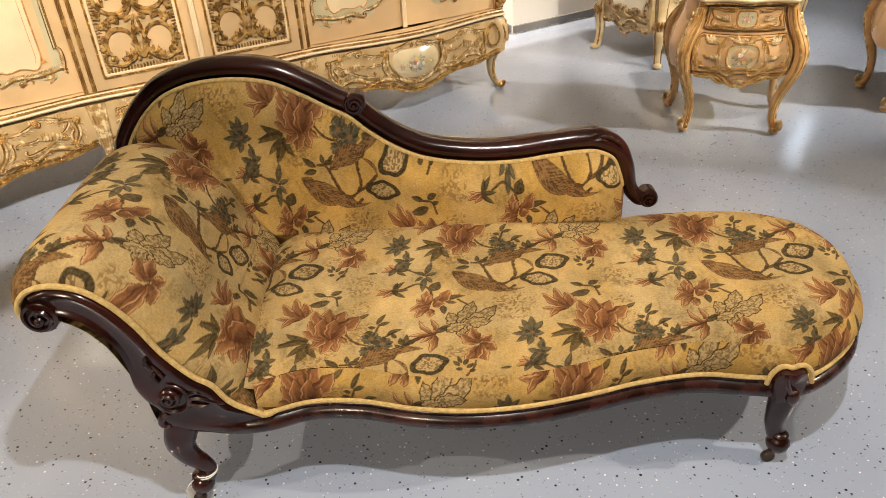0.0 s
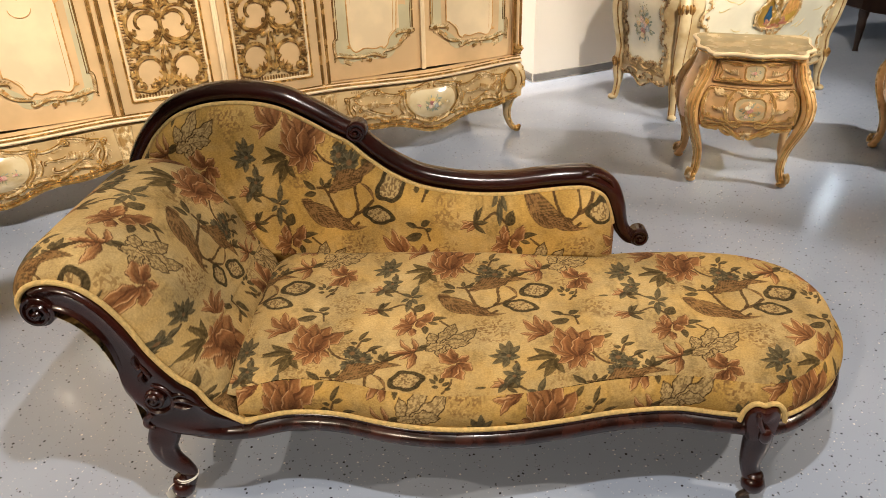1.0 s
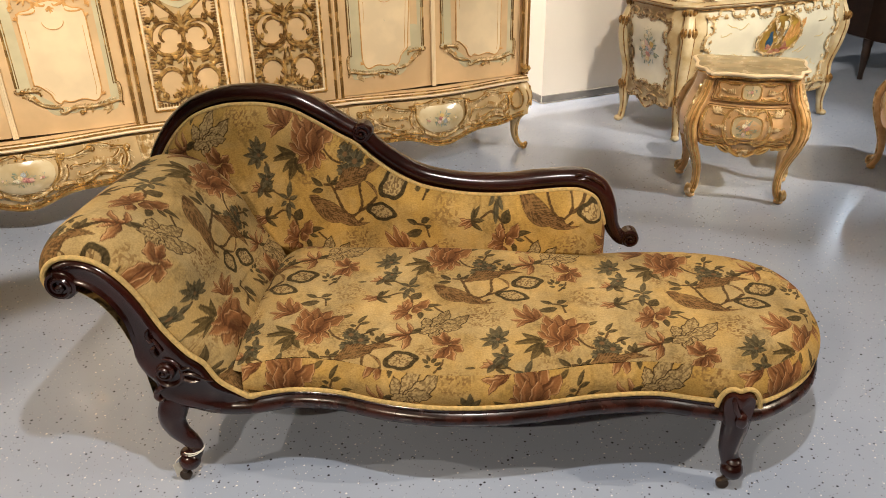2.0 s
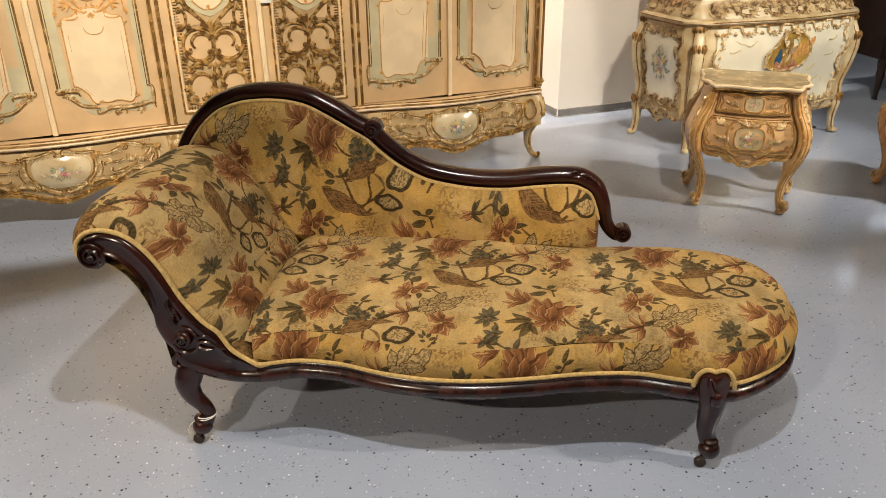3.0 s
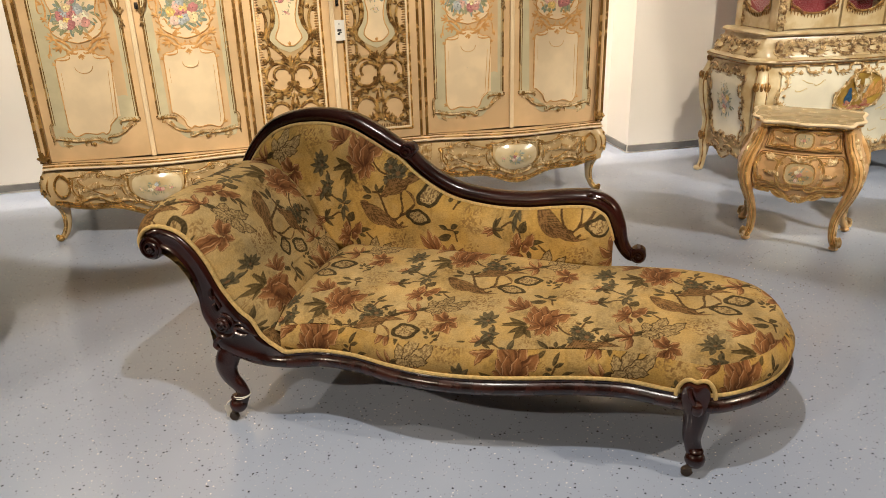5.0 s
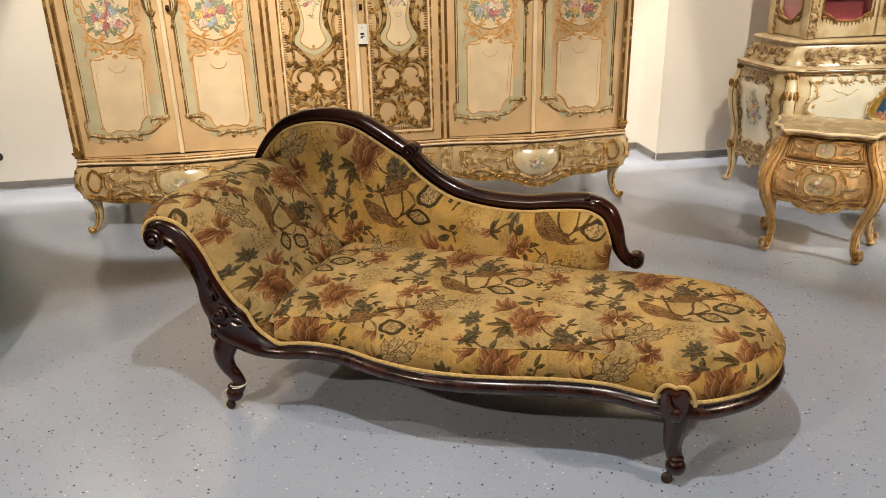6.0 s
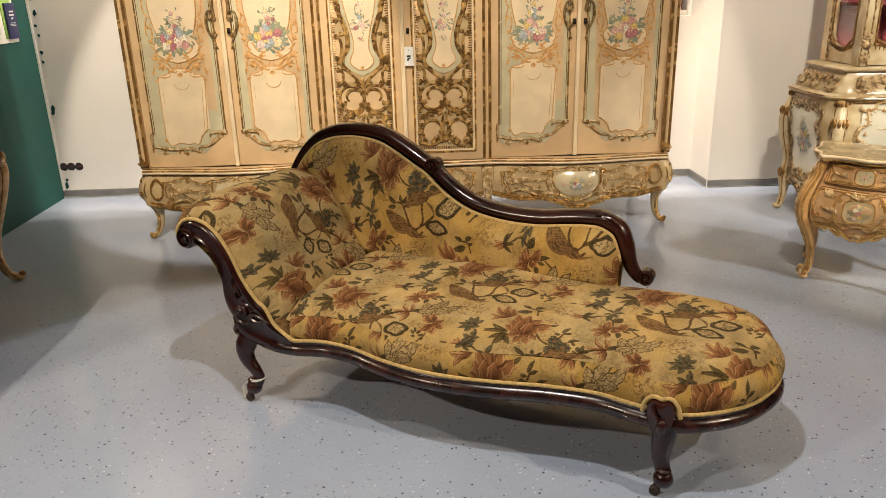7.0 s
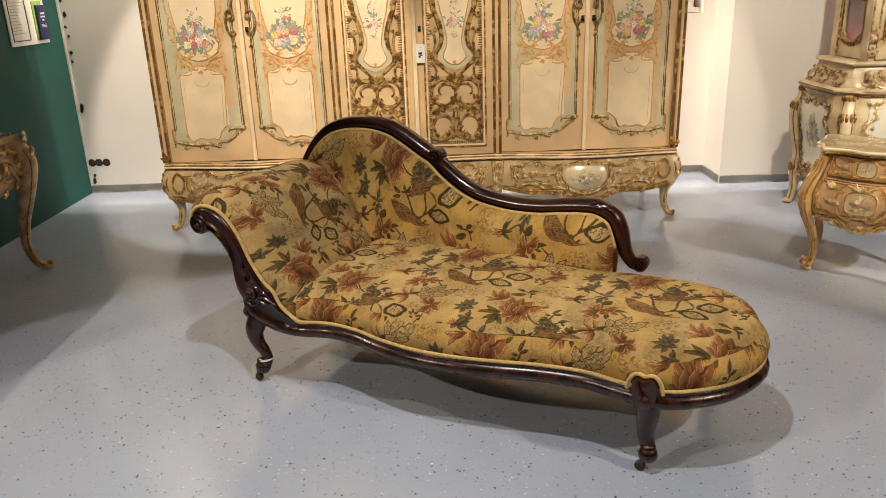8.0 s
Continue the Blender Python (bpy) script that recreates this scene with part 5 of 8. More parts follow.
def bow(x):
    """How far the plinth's front swells: two broad waves and a flat one between."""
    a = math.sin(math.pi * min(max((x - 0.06) / 0.94, 0), 1)) ** 1.5
    c = math.sin(math.pi * min(max((x - 1.03) / 0.907, 0), 1)) ** 2
    b = math.sin(math.pi * min(max((x - 1.967) / 0.94, 0), 1)) ** 1.5
    return -0.055 * (a + b) - 0.022 * c


def skirt(x):
    """The scalloped lower edge of the plinth."""
    z = 0.185
    for x0, x1, k in ((0.0, 1.03, 1.0), (1.03, 1.937, 0.8), (1.937, WARD_W, 1.0)):
        if x0 <= x <= x1:
            t = (x - x0) / (x1 - x0)
            z = 0.195 - k * 0.062 * math.exp(-((t - 0.5) / 0.22) ** 2) + 0.012 * math.cos(t * 6 * math.pi)
    return z


def plinth(u, v, d=0.0):
    y = bow(u) - 0.032 * math.sin(math.pi * min(max((v - 0.10) / 0.30, 0), 1)) + 0.012
    return (u, y - d, v)


def build_wardrobe():
    rnd = random.Random(11)
    w = thing("wardrobe", WARD, "large ivory wardrobe with gilt carving and painted flower bouquets", "wardrobe")
    xs = np.linspace(0.0, WARD_W, 150)
    bm = bmesh.new()
    skin(bm, plinth, xs, skirt, 0.383, 14)
    for x in (0.0, WARD_W):
        ring_loft(bm, [[(x, 0.012 + k * 0.6, 0.19), (x, k * 0.6, 0.3), (x, k * 0.6, 0.385)] for k in (0, 1)], closed=False)
    box(bm, 0.01, WARD_W - 0.01, 0.05, 0.60, 0.20, 0.385)
    base = part("plinth", bm, GLAZED, w, "bombe plinth with a scalloped skirt")
    # ledge mouldings
    bm = bmesh.new()
    edge = np.array([(x, bow(x) - 0.006, 0.0) for x in xs])
    sweep(bm, edge, [(0.0, 0.384), (0.012, 0.386), (0.016, 0.392), (0.012, 0.397), (-0.05, 0.397), (-0.05, 0.384)], (0, 0, 1))
    part("ledge", bm, CREAM, w, "ivory ledge moulding over the plinth")
    bm = bmesh.new()
    sweep(bm, edge, [(0.002, 0.3975), (0.006, 0.400), (0.002, 0.403), (-0.012, 0.404), (-0.07, 0.404), (-0.07, 0.3975)], (0, 0, 1))
    tube(bm, [(x, bow(x) + 0.003, 0.381) for x in xs], 0.004, 6)
    tube(bm, [(x, bow(x) + 0.004, 0.4115) for x in xs], 0.0034, 6)
    part("ledge_gilding", bm, GILT_REED, w, "rubbed gilt lines of the ledge")
    bm = bmesh.new()
    sweep(bm, edge, [(-0.004, 0.4042), (-0.006, 0.409), (-0.012, 0.412), (-0.07, 0.412), (-0.07, 0.4042)], (0, 0, 1))
    part("ledge_step", bm, IVORY, w, "ivory step under the doors")
    # drawers with carved scrolls
    for s in range(3):
        x0, x1 = SECT[s] + (0.085 if s == 0 else 0.05), SECT[s + 1] - (0.085 if s == 2 else 0.05)
        mid, W = (x0 + x1) / 2, x1 - x0
        bm = bmesh.new()
        us = np.linspace(x0, x1, 60)
        skin(bm, plinth, us, lambda u: skirt(u) + 0.022, 0.372, 10, 0.004)
        drawer = part("drawer", bm, GLAZED, w, "carved drawer front with a brown glaze")
        bm = bmesh.new()
        sil = bmesh.new()
        k = min(1.0, W / 0.86)
        for sg in (-1, 1):
            X = lambda q: mid + sg * q * W
            G = lambda p0, p1, k0, k1, m, r, side=1: gilded(sil, bm, sil, plinth, scroll((X(p0[0]), p0[1]), (X(p1[0]), p1[1]), 1.5 * k0 * sg, 1.5 * k1 * sg, m * sg), 0.92 * r * k, 0.009, side * sg)
            # C scrolls that hold the painted shield
            G((0.020, 0.350), (0.160, 0.338), -0.35, -0.75, 0.12, 0.0085)
            G((0.168, 0.335), (0.122, 0.215), 0.75, 0.65, -0.34, 0.0105, -1)
            G((0.118, 0.208), (0.015, 0.186), 0.6, -0.6, -0.12, 0.0095)
            G((0.190, 0.300), (0.172, 0.240), 0.5, 0.5, -0.30, 0.0065)
            # runs along the top
            G((0.185, 0.348), (0.305, 0.346), 0.45, -0.55, 0.16, 0.0075)
            G((0.300, 0.352), (0.405, 0.350), -0.45, 0.55, -0.14, 0.0070)
            G((0.395, 0.345), (0.462, 0.322), 0.50, -0.70, -0.16, 0.0085)
            # the outer end
            G((0.468, 0.330), (0.440, 0.230), 0.65, 0.55, -0.36, 0.0095, -1)
            G((0.432, 0.300), (0.418, 0.252), -0.5, -0.5, 0.30, 0.0070)
            # runs along the skirt
            G((0.440, 0.226), (0.325, 0.230), -0.6, 0.5, 0.16, 0.0080)
            G((0.330, 0.236), (0.225, 0.222), 0.5, -0.55, -0.16, 0.0080)
            G((0.230, 0.224), (0.132, 0.200), -0.6, 0.45, 0.2, 0.0085)
            # tendrils round the grip
            G((0.205, 0.282), (0.290, 0.300), -0.35, 0.55, 0.12, 0.0060)
            G((0.235, 0.262), (0.395, 0.280), 0.40, -0.70, 0.12, 0.0075)
            G((0.385, 0.300), (0.425, 0.330), 0.45, 0.45, 0.18, 0.0060)
            for q in (0.06, 0.2, 0.29, 0.38, 0.44):
                bead(bm, plinth, X(q), skirt(X(q)) + 0.026 + 0.01 * rnd.random(), 0.007, 0.007)
            # feathery grips
            for j in range(6):
                relief(sil, plinth, scroll((X(0.312 + 0.013 * j), 0.284 - 0.002 * j), (X(0.307 + 0.015 * j), 0.320 - 0.004 * j), 0, 0.15 * sg, 0.1 * sg, 8), 0.0074, 0.013)
            for q, z, size, turn, n in ((0.24, 0.288, 0.034, 90 + sg * 60, 4), (0.415, 0.336, 0.040, 90 + sg * 100, 5), (0.152, 0.348, 0.036, 90 + sg * 30, 5), (0.140, 0.202, 0.032, 270 + sg * 40, 4),
                                        (0.275, 0.350, 0.028, 90 - sg * 20, 4), (0.350, 0.352, 0.026, 270, 4), (0.275, 0.236, 0.028, 90, 4), (0.385, 0.236, 0.028, 90 + sg * 30, 4), (0.455, 0.280, 0.026, 90 + sg * 90, 4)):
                leafy(sil, plinth, X(q), z, size * k, turn, n)
            for j in range(9):
                q = 0.335 + 0.012 * j
                relief(sil, plinth, [(X(q), 0.356), (X(q), 0.361), (X(q), 0.367)], 0.0032, 0.005, 0.6, 5)
        leafy(sil, plinth, mid, 0.178, 0.044, 270, 7)
        leafy(sil, plinth, mid, 0.348, 0.032, 90, 5)
        leafy(bm, plinth, mid, 0.352, 0.016, 270, 3)
        pieces("gilt_rim", bm, GOLD, drawer, "bright gilt rims of the scrolls")
        pieces("carved_leaf", sil, SILVERED, drawer, "carved ivory scrolls and leaves")
        # painted shield, swelling towards its middle
        half = [(0.0, 0.338), (0.06, 0.340), (0.108, 0.334), (0.132, 0.308), (0.132, 0.272), (0.114, 0.240), (0.075, 0.216), (0.03, 0.204), (0.0, 0.202)]
        shield = spline([(mid + q * W, z) for q, z in half] + [(mid - q * W, z) for q, z in half[-2::-1]], 48)[:-1]
        dome = lambda a, b, d=0.0: plinth(a, b, d + 0.006 + 0.016 * max(0.0, 1 - ((a - mid) / (W * 0.155)) ** 2 - ((b - 0.272) / 0.078) ** 2))
        bm = bmesh.new()
        c0 = np.array((mid, 0.272))
        ring_loft(bm, [[dome(*(c0 + (p - c0) * f)) for p in shield] for f in (1.0, 0.86, 0.70, 0.52, 0.32, 0.12, 0.02)], caps=True)
        part("flower_medallion", bm, SHIELD, drawer, "glossy cream shield swelling out of the drawer")
        bouquet(drawer, dome, mid, 0.275, 0.085, 0.062, rnd, 6, 0.002)
        if W > 0.7:
            bouquet(drawer, dome, mid - 0.072, 0.270, 0.036, 0.036, rnd, 2, 0.002)
            bouquet(drawer, dome, mid + 0.072, 0.272, 0.036, 0.036, rnd, 2, 0.002)
            bouquet(drawer, dome, mid - 0.038, 0.272, 0.030, 0.030, rnd, 1, 0.002)
        # gilt edge of the skirt
        bm = bmesh.new()
        us = np.linspace(SECT[s] + 0.03, SECT[s + 1] - 0.03, 70)
        line(bm, plinth, [(u, skirt(u) + 0.003) for u in us], 0.0085, 0.004)
        line(bm, plinth, [(u, skirt(u) + 0.024) for u in us], 0.0048, 0.004)
        for u in us[::2]:
            relief(bm, plinth, [(u, skirt(u) + 0.006), (u, skirt(u) + 0.013), (u, skirt(u) + 0.020)], 0.0042, 0.003, 0.6)
        part("skirt_edge", bm, GOLD, base, "gilt edge of the skirt")
    # pilasters between the drawers
    for x in SECT[1:3]:
        bm = bmesh.new()
        f = lambda k, z: plinth(x + k, z, 0.012 + 0.010 * math.cos(k / 0.045 * 1.4))
        for dx, r in ((-0.03, 0.007), (-0.015, 0.009), (0, 0.011), (0.015, 0.009), (0.03, 0.007)):
            tube(bm, [plinth(x + dx * (0.5 + 0.5 * (z - 0.16) / 0.2), z, 0.012) for z in np.linspace(0.15, 0.37, 10)], [r * (0.45 + 0.55 * k) for k in np.linspace(0, 1, 10)], 8)
        part("pilaster", bm, SILVERED, w, "fluted fan pilaster with gilt edges")
    # corner legs
    for x, sg in ((0.035, -1), (WARD_W - 0.035, 1)):
        bm = bmesh.new()
        o = np.array((sg * 0.75, -0.66, 0.0))
        p = spline([(x - sg * 0.005, 0.050, 0.372), np.array((x, 0.045, 0.345)) + o * 0.016, np.array((x, 0.045, 0.295)) + o * 0.036, np.array((x, 0.045, 0.235)) + o * 0.022, np.array((x, 0.045, 0.165)) - o * 0.008,
                    np.array((x, 0.045, 0.095)) - o * 0.012, np.array((x, 0.045, 0.045)) + o * 0.004, np.array((x, 0.045, 0.016)) + o * 0.030], 40)
        r = np.interp(np.linspace(0, 1, 40), [0, 0.15, 0.32, 0.5, 0.68, 0.85, 1], [0.046, 0.050, 0.045, 0.034, 0.022, 0.0165, 0.015])
        tube(bm, p, r, 12)
        leg = part("leg", bm, GLAZED, w, "curved ivory and gilt leg with a scrolled foot")
        bm = bmesh.new()
        side = np.array((-o[1], o[0], 0.0))
        for j, q in ((-1, 0.0050), (0, 0.0034), (1, 0.0050)):
            tube(bm, p + side * (j * 0.66 * r)[:, None] + o * ((0.72 if j else 0.98) * r)[:, None], q, 6)
        e = np.array((x, 0.045, 0.0)) + o * 0.044
        ball(bm, (e[0], e[1], 0.017), 0.021, 1, 1, 0.80, 12, 8)
        ball(bm, (e[0] + o[0] * 0.012, e[1] + o[1] * 0.012, 0.030), 0.012, u=8, v=6)
        cc = lambda u, v, d=0.0: (x + o[0] * (0.074 + d) + side[0] * u, 0.045 + o[1] * (0.074 + d) + side[1] * u, v)
        leafy(bm, cc, 0.0, 0.300, 0.055, 270, 5, 0.006, 0.004)
        leafy(bm, cc, 0.0, 0.330, 0.030, 90, 5, 0.006, -0.006)
        px = 0.075 if sg < 0 else WARD_W - 0.075
        ring = [(px + 0.036 * math.cos(a), 0.298 + 0.052 * math.sin(a) * (1 + 0.1 * math.sin(a))) for a in np.linspace(0, 2 * math.pi, 30)]
        line(bm, plinth, ring, 0.0052, 0.014)
        relief(bm, plinth, scroll((px + sg * 0.002, 0.362), (px - sg * 0.046, 0.318), -0.5 * sg, -0.6 * sg, 0.2 * sg), 0.0090, 0.012)
        part("leg_gilding", bm, GOLD, leg, "gilt lines on the leg")
        bm = bmesh.new()
        cabriole(bm, (x, 0.55, 0.24), (x, 0.58, 0.0), (sg * 0.4, 0.8), 0.035, 0.018)
        part("rear_leg", bm, HONEY, w, "plain rear leg")
    # carcass
    bm = bmesh.new()
    box(bm, 0.022, WARD_W - 0.022, 0.07, 0.60, 0.412, 2.25)
    part("carcass", bm, IVORY, w, "ivory carcass")
    bm = bmesh.new()
    sweep(bm, np.array([(0.0, 0.6, 0), (0.0, 0.0, 0), (WARD_W, 0.0, 0), (WARD_W, 0.6, 0)]), [(0.0, 2.25), (0.03, 2.26), (0.05, 2.30), (0.05, 2.33), (-0.2, 2.33), (-0.2, 2.25)], (0, 0, 1))
    part("cornice", bm, IVORY, w, "ivory cornice")
    # upright mouldings
    for x in (0.012, SECT[1], SECT[2], WARD_W - 0.012):
        bm = bmesh.new()
        yy = 0.008 if 0.5 < x < 2.5 else 0.014
        tube(bm, [(x, yy + 0.004, z) for z in np.linspace(0.413, 2.25, 6)], 0.010, 8)
        box(bm, x - 0.022, x + 0.022, yy + 0.004, 0.075, 0.413, 2.25)
        post = part("upright", bm, IVORY, w, "ivory upright moulding with gilt beads")
        bm = bmesh.new()
        for dx, r in ((-0.0205, 0.0036), (-0.0125, 0.0046), (0.0125, 0.0046), (0.0205, 0.0036)):
            tube(bm, [(x + dx, yy + 0.001, z) for z in np.linspace(0.415, 2.25, 4)], r, 6)
        cf = lambda u, v, d=0.0: (x + u, yy - 0.012 - d, v)
        if not 0.5 < x < 2.5:
            leafy(bm, cf, 0, 0.425, 0.05, 90, 5, 0.009)
        part("upright_gilding", bm, GILT_REED, post, "gilt beads of the upright")
    for s, (x0, x1) in enumerate(((0.036, 0.528), (0.534, 1.006), (1.054, 1.4805), (1.4865, 1.913), (1.961, 2.433), (2.439, 2.931))):
        (carved_door if s in (2, 3) else painted_door)(w, x0, x1, -1 if s in (0, 3, 4) else 1, s, rnd)
    for x in (0.531, 1.4835, 2.436):
        bm = bmesh.new()
        yy = 0.016 if x != 1.4835 else -0.022
        for dx, r in ((-0.007, 0.0045), (0.0, 0.006), (0.007, 0.0045)):
            tube(bm, [(x + dx, yy, z) for z in np.linspace(0.416, 2.24, 4)], r, 6)
        part("closing_strip", bm, CREAM, w, "ivory and gilt closing strip")
    return w


def cut_corner(x0, x1, z0, z1, cx, cz, inner):
    """A panel outline whose lower corner on one side is scooped away; inner: -1 the left corner, 1 the right."""
    pts = [(x1, z1), (x0, z1)]
    a = [(x0, z0 + cz), (x0 + cx * 0.25, z0 + cz * 0.95), (x0 + cx * 0.75, z0 + cz * 0.55), (x0 + cx * 0.9, z0 + cz * 0.2), (x0 + cx * 1.2, z0)]
    m = (x0 + x1) / 2
    b = [(m - 0.03, z0 + 0.012), (m, z0 + 0.004), (m + 0.05, z0 + 0.012), (x1 - 0.03, z0 - 0.002), (x1 - 0.008, z0 + 0.02), (x1, z0 + 0.05)]
    curve = spline(a + b, 40)
    pts = [tuple(p) for p in curve] + pts
    if inner > 0:
        pts = [(x0 + x1 - x, z) for x, z in pts][::-1]
    return pts


def painted_door(w, x0, x1, meet, s, rnd):
    """meet: -1 where the door meets its neighbour at its right, 1 at its left."""
    flat = lambda u, v, d=0.0: (u, 0.036 - 0.012 * math.sin(math.pi * (u - x0) / (x1 - x0)) - d, v)
    bm = bmesh.new()
    us = np.linspace(x0, x1, 14)
    ring_loft(bm, [[flat(u, 0.416), flat(u, 2.24), (u, 0.066, 2.24), (u, 0.066, 0.416)] for u in us])
    door = part("door", bm, IVORY, w, "painted ivory wardrobe door with a flower bouquet")
    inner = 1 if meet < 0 else -1
    W = x1 - x0
    pad = 0.045
    cx = (x0 + x1) / 2 + 0.004 * meet
    sage = cut_corner(x0 + pad, x1 - pad, 0.490, 2.10, 0.11, 0.115, inner)
    bm = bmesh.new()
    inlay(bm, flat, sage, 0.0022)
    part("sage_panel", bm, SAGE, door, "pale sage green painted ground")
    cream = cut_corner(cx - 0.125, cx + 0.125, 0.540, 0.880, 0.07, 0.085, inner)
    bm = bmesh.new()
    inlay(bm, flat, cream, 0.0046)
    cartouche = spline([(cx, 0.985), (cx - 0.055, 1.000), (cx - 0.105, 1.03), (cx - 0.118, 1.075), (cx - 0.095, 1.12), (cx - 0.11, 1.18), (cx - 0.125, 1.28), (cx - 0.115, 1.42), (cx - 0.06, 1.52), (cx, 1.55),
                        (cx + 0.06, 1.52), (cx + 0.115, 1.42), (cx + 0.125, 1.28), (cx + 0.11, 1.18), (cx + 0.095, 1.12), (cx + 0.118, 1.075), (cx + 0.105, 1.03), (cx + 0.055, 1.000), (cx, 0.985)], 60)[:-1]
    inlay(bm, flat, cartouche, 0.0046)
    inlay(bm, flat, cut_corner(cx - 0.125, cx + 0.125, 1.62, 2.02, 0.07, 0.085, inner), 0.0046)
    lobe = spline([(cx - 0.125, 0.880), (cx - 0.115, 0.915), (cx - 0.075, 0.925), (cx - 0.05, 0.945), (cx, 0.955), (cx + 0.05, 0.945), (cx + 0.075, 0.925), (cx + 0.115, 0.915), (cx + 0.125, 0.880)], 30)
    inlay(bm, flat, list(map(tuple, lobe)), 0.0046)
    part("cream_panel", bm, CREAM, door, "cream painted fields")
    # ochre painted lines and scrolls
    bm = bmesh.new()
    for k, r in ((1.0, 0.0034), (0.85, 0.0016)):
        c0 = np.mean(cream, 0)
        shrink = [(c0[0] + (u - c0[0]) * k, c0[1] + (v - c0[1]) * (k + (1 - k) * 0.35)) for u, v in cream]
        low = [q for q in shrink if q[1] < shrink[-1][1] - 0.002 and q[1] < shrink[0][1] + 0.9]
        tops = sorted(q for q in shrink if q not in low)
        ends = ((tops[0], tops[-1]) if low[0][0] < low[-1][0] else (tops[-1], tops[0])) if len(tops) > 1 else ()
        path = ([ends[0]] + low + [ends[1]]) if ends else low
        line(bm, flat, path, r, 0.0030)
    line(bm, flat, [tuple(p) for p in lobe], 0.003, 0.0030)
    arc = [(cx + 0.04 * math.cos(a), 0.875 + 0.032 * math.sin(a)) for a in np.linspace(math.pi, 2 * math.pi, 14)]
    line(bm, flat, arc, 0.0013, 0.0044)
    line(bm, flat, [tuple(p) for p in cartouche], 0.0034, 0.0032, closed=True)
    for sg in (-1, 1):
        X = lambda k: cx + sg * k
        relief(bm, flat, scroll((X(0.04), 1.020), (X(0.10), 1.075), 0.7 * -sg, 0.5 * -sg, 0.3 * sg), 0.0050, 0.0046, flat=0.16)
        relief(bm, flat, scroll((X(0.03), 0.965), (X(0.115), 1.02), 0.6 * sg, 0.5 * sg, -0.3 * sg), 0.0065, 0.0046, flat=0.16)
        relief(bm, flat, scroll((X(0.015), 0.945), (X(0.09), 0.965), 0.4 * sg, -0.6 * sg, 0.1 * sg), 0.0058, 0.0046, flat=0.16)
        relief(bm, flat, scroll((X(0.055), 0.925), (X(0.125), 0.905), 0.3 * sg, 0.4 * -sg, 0.15 * sg), 0.0036, 0.0046, flat=0.16)
        relief(bm, flat, scroll((X(0.02), 1.045), (X(0.075), 1.00), 0.4 * sg, 0.5 * sg, 0.2 * -sg), 0.0043, 0.0046, flat=0.16)
        relief(bm, flat, scroll((X(0.118), 1.09), (X(0.118), 1.20), 0.6 * sg, 0.3 * sg, -0.2 * sg), 0.0043, 0.0046, flat=0.16)
        relief(bm, flat, scroll((X(0.12), 1.22), (X(0.105), 1.38), 0.2 * sg, 0.6 * sg, 0.2 * sg), 0.0043, 0.0046, flat=0.16)
        leafy(bm, flat, X(0.105), 1.01, 0.042, 90 - sg * 70, 5, 0.0043, 0.0046, 0.16)
        leafy(bm, flat, X(0.075), 0.975, 0.048, 90 - sg * 100, 5, 0.0050, 0.0046, 0.16)
        leafy(bm, flat, X(0.06), 0.955, 0.03, 270 - sg * 30, 4, 0.0043, 0.0046, 0.16)
        leafy(bm, flat, X(0.12), 1.10, 0.03, 90 - sg * 90, 3, 0.0036, 0.0046, 0.16)
        leafy(bm, flat, X(0.12), 0.56, 0.022, 90 - sg * 60, 3, 0.0025, 0.0046, 0.16)
        leafy(bm, flat, X(0.125), 0.885, 0.02, 90 - sg * 40, 3, 0.0025, 0.0046, 0.16)
    for sg in (-1, 1):
        X = lambda k: cx + sg * k
        for p0, p1, k0, k1, m, r in (((0.135, 1.13), (0.150, 1.24), 0.5, -0.5, 0.1, 0.0038), ((0.065, 0.985), (0.028, 1.005), 0.5, 0.5, 0.1, 0.0042), ((0.125, 0.985), (0.140, 0.925), -0.4, -0.6, 0.15, 0.0036), ((0.015, 0.975), (0.050, 0.940), 0.5, -0.4, 0.2, 0.0040), ((0.098, 1.045), (0.130, 1.075), 0.4, 0.6, -0.1, 0.0038)):
            relief(bm, flat, scroll((X(p0[0]), p0[1]), (X(p1[0]), p1[1]), k0 * sg, k1 * sg, m * sg), r, 0.0046, flat=0.16)
        leafy(bm, flat, X(0.045), 1.000, 0.026, 90 - sg * 30, 4, 0.0034, 0.0046, 0.16)
        leafy(bm, flat, X(0.135), 0.950, 0.024, 270 + sg * 20, 3, 0.0032, 0.0046, 0.16)
        leafy(bm, flat, X(0.128), 1.165, 0.026, 90 - sg * 60, 3, 0.0034, 0.0046, 0.16)
    leafy(bm, flat, cx, 0.935, 0.028, 270, 5, 0.0036, 0.0046, 0.16)
    pieces("ochre_scroll", bm, OCHRE_LINE, door, "ochre painted scrollwork")
    # gilt mouldings and carved lower border
    bm = bmesh.new()
    sil = bmesh.new()
    xi, xo = (x1 - pad, x0 + pad) if inner > 0 else (x0 + pad, x1 - pad)
    d = 1 if inner > 0 else -1
    line(bm, flat, [(xi, z) for z in np.linspace(0.62, 2.1, 5)], 0.0045, 0.004)
    line(bm, flat, [(xi - d * 0.011, z) for z in np.linspace(0.62, 2.1, 5)], 0.002, 0.004)
    line(bm, flat, [(xo, z) for z in np.linspace(0.60, 2.1, 5)], 0.004, 0.004)
    line(bm, flat, [(xo + d * 0.011, z) for z in np.linspace(0.60, 2.1, 5)], 0.002, 0.004)
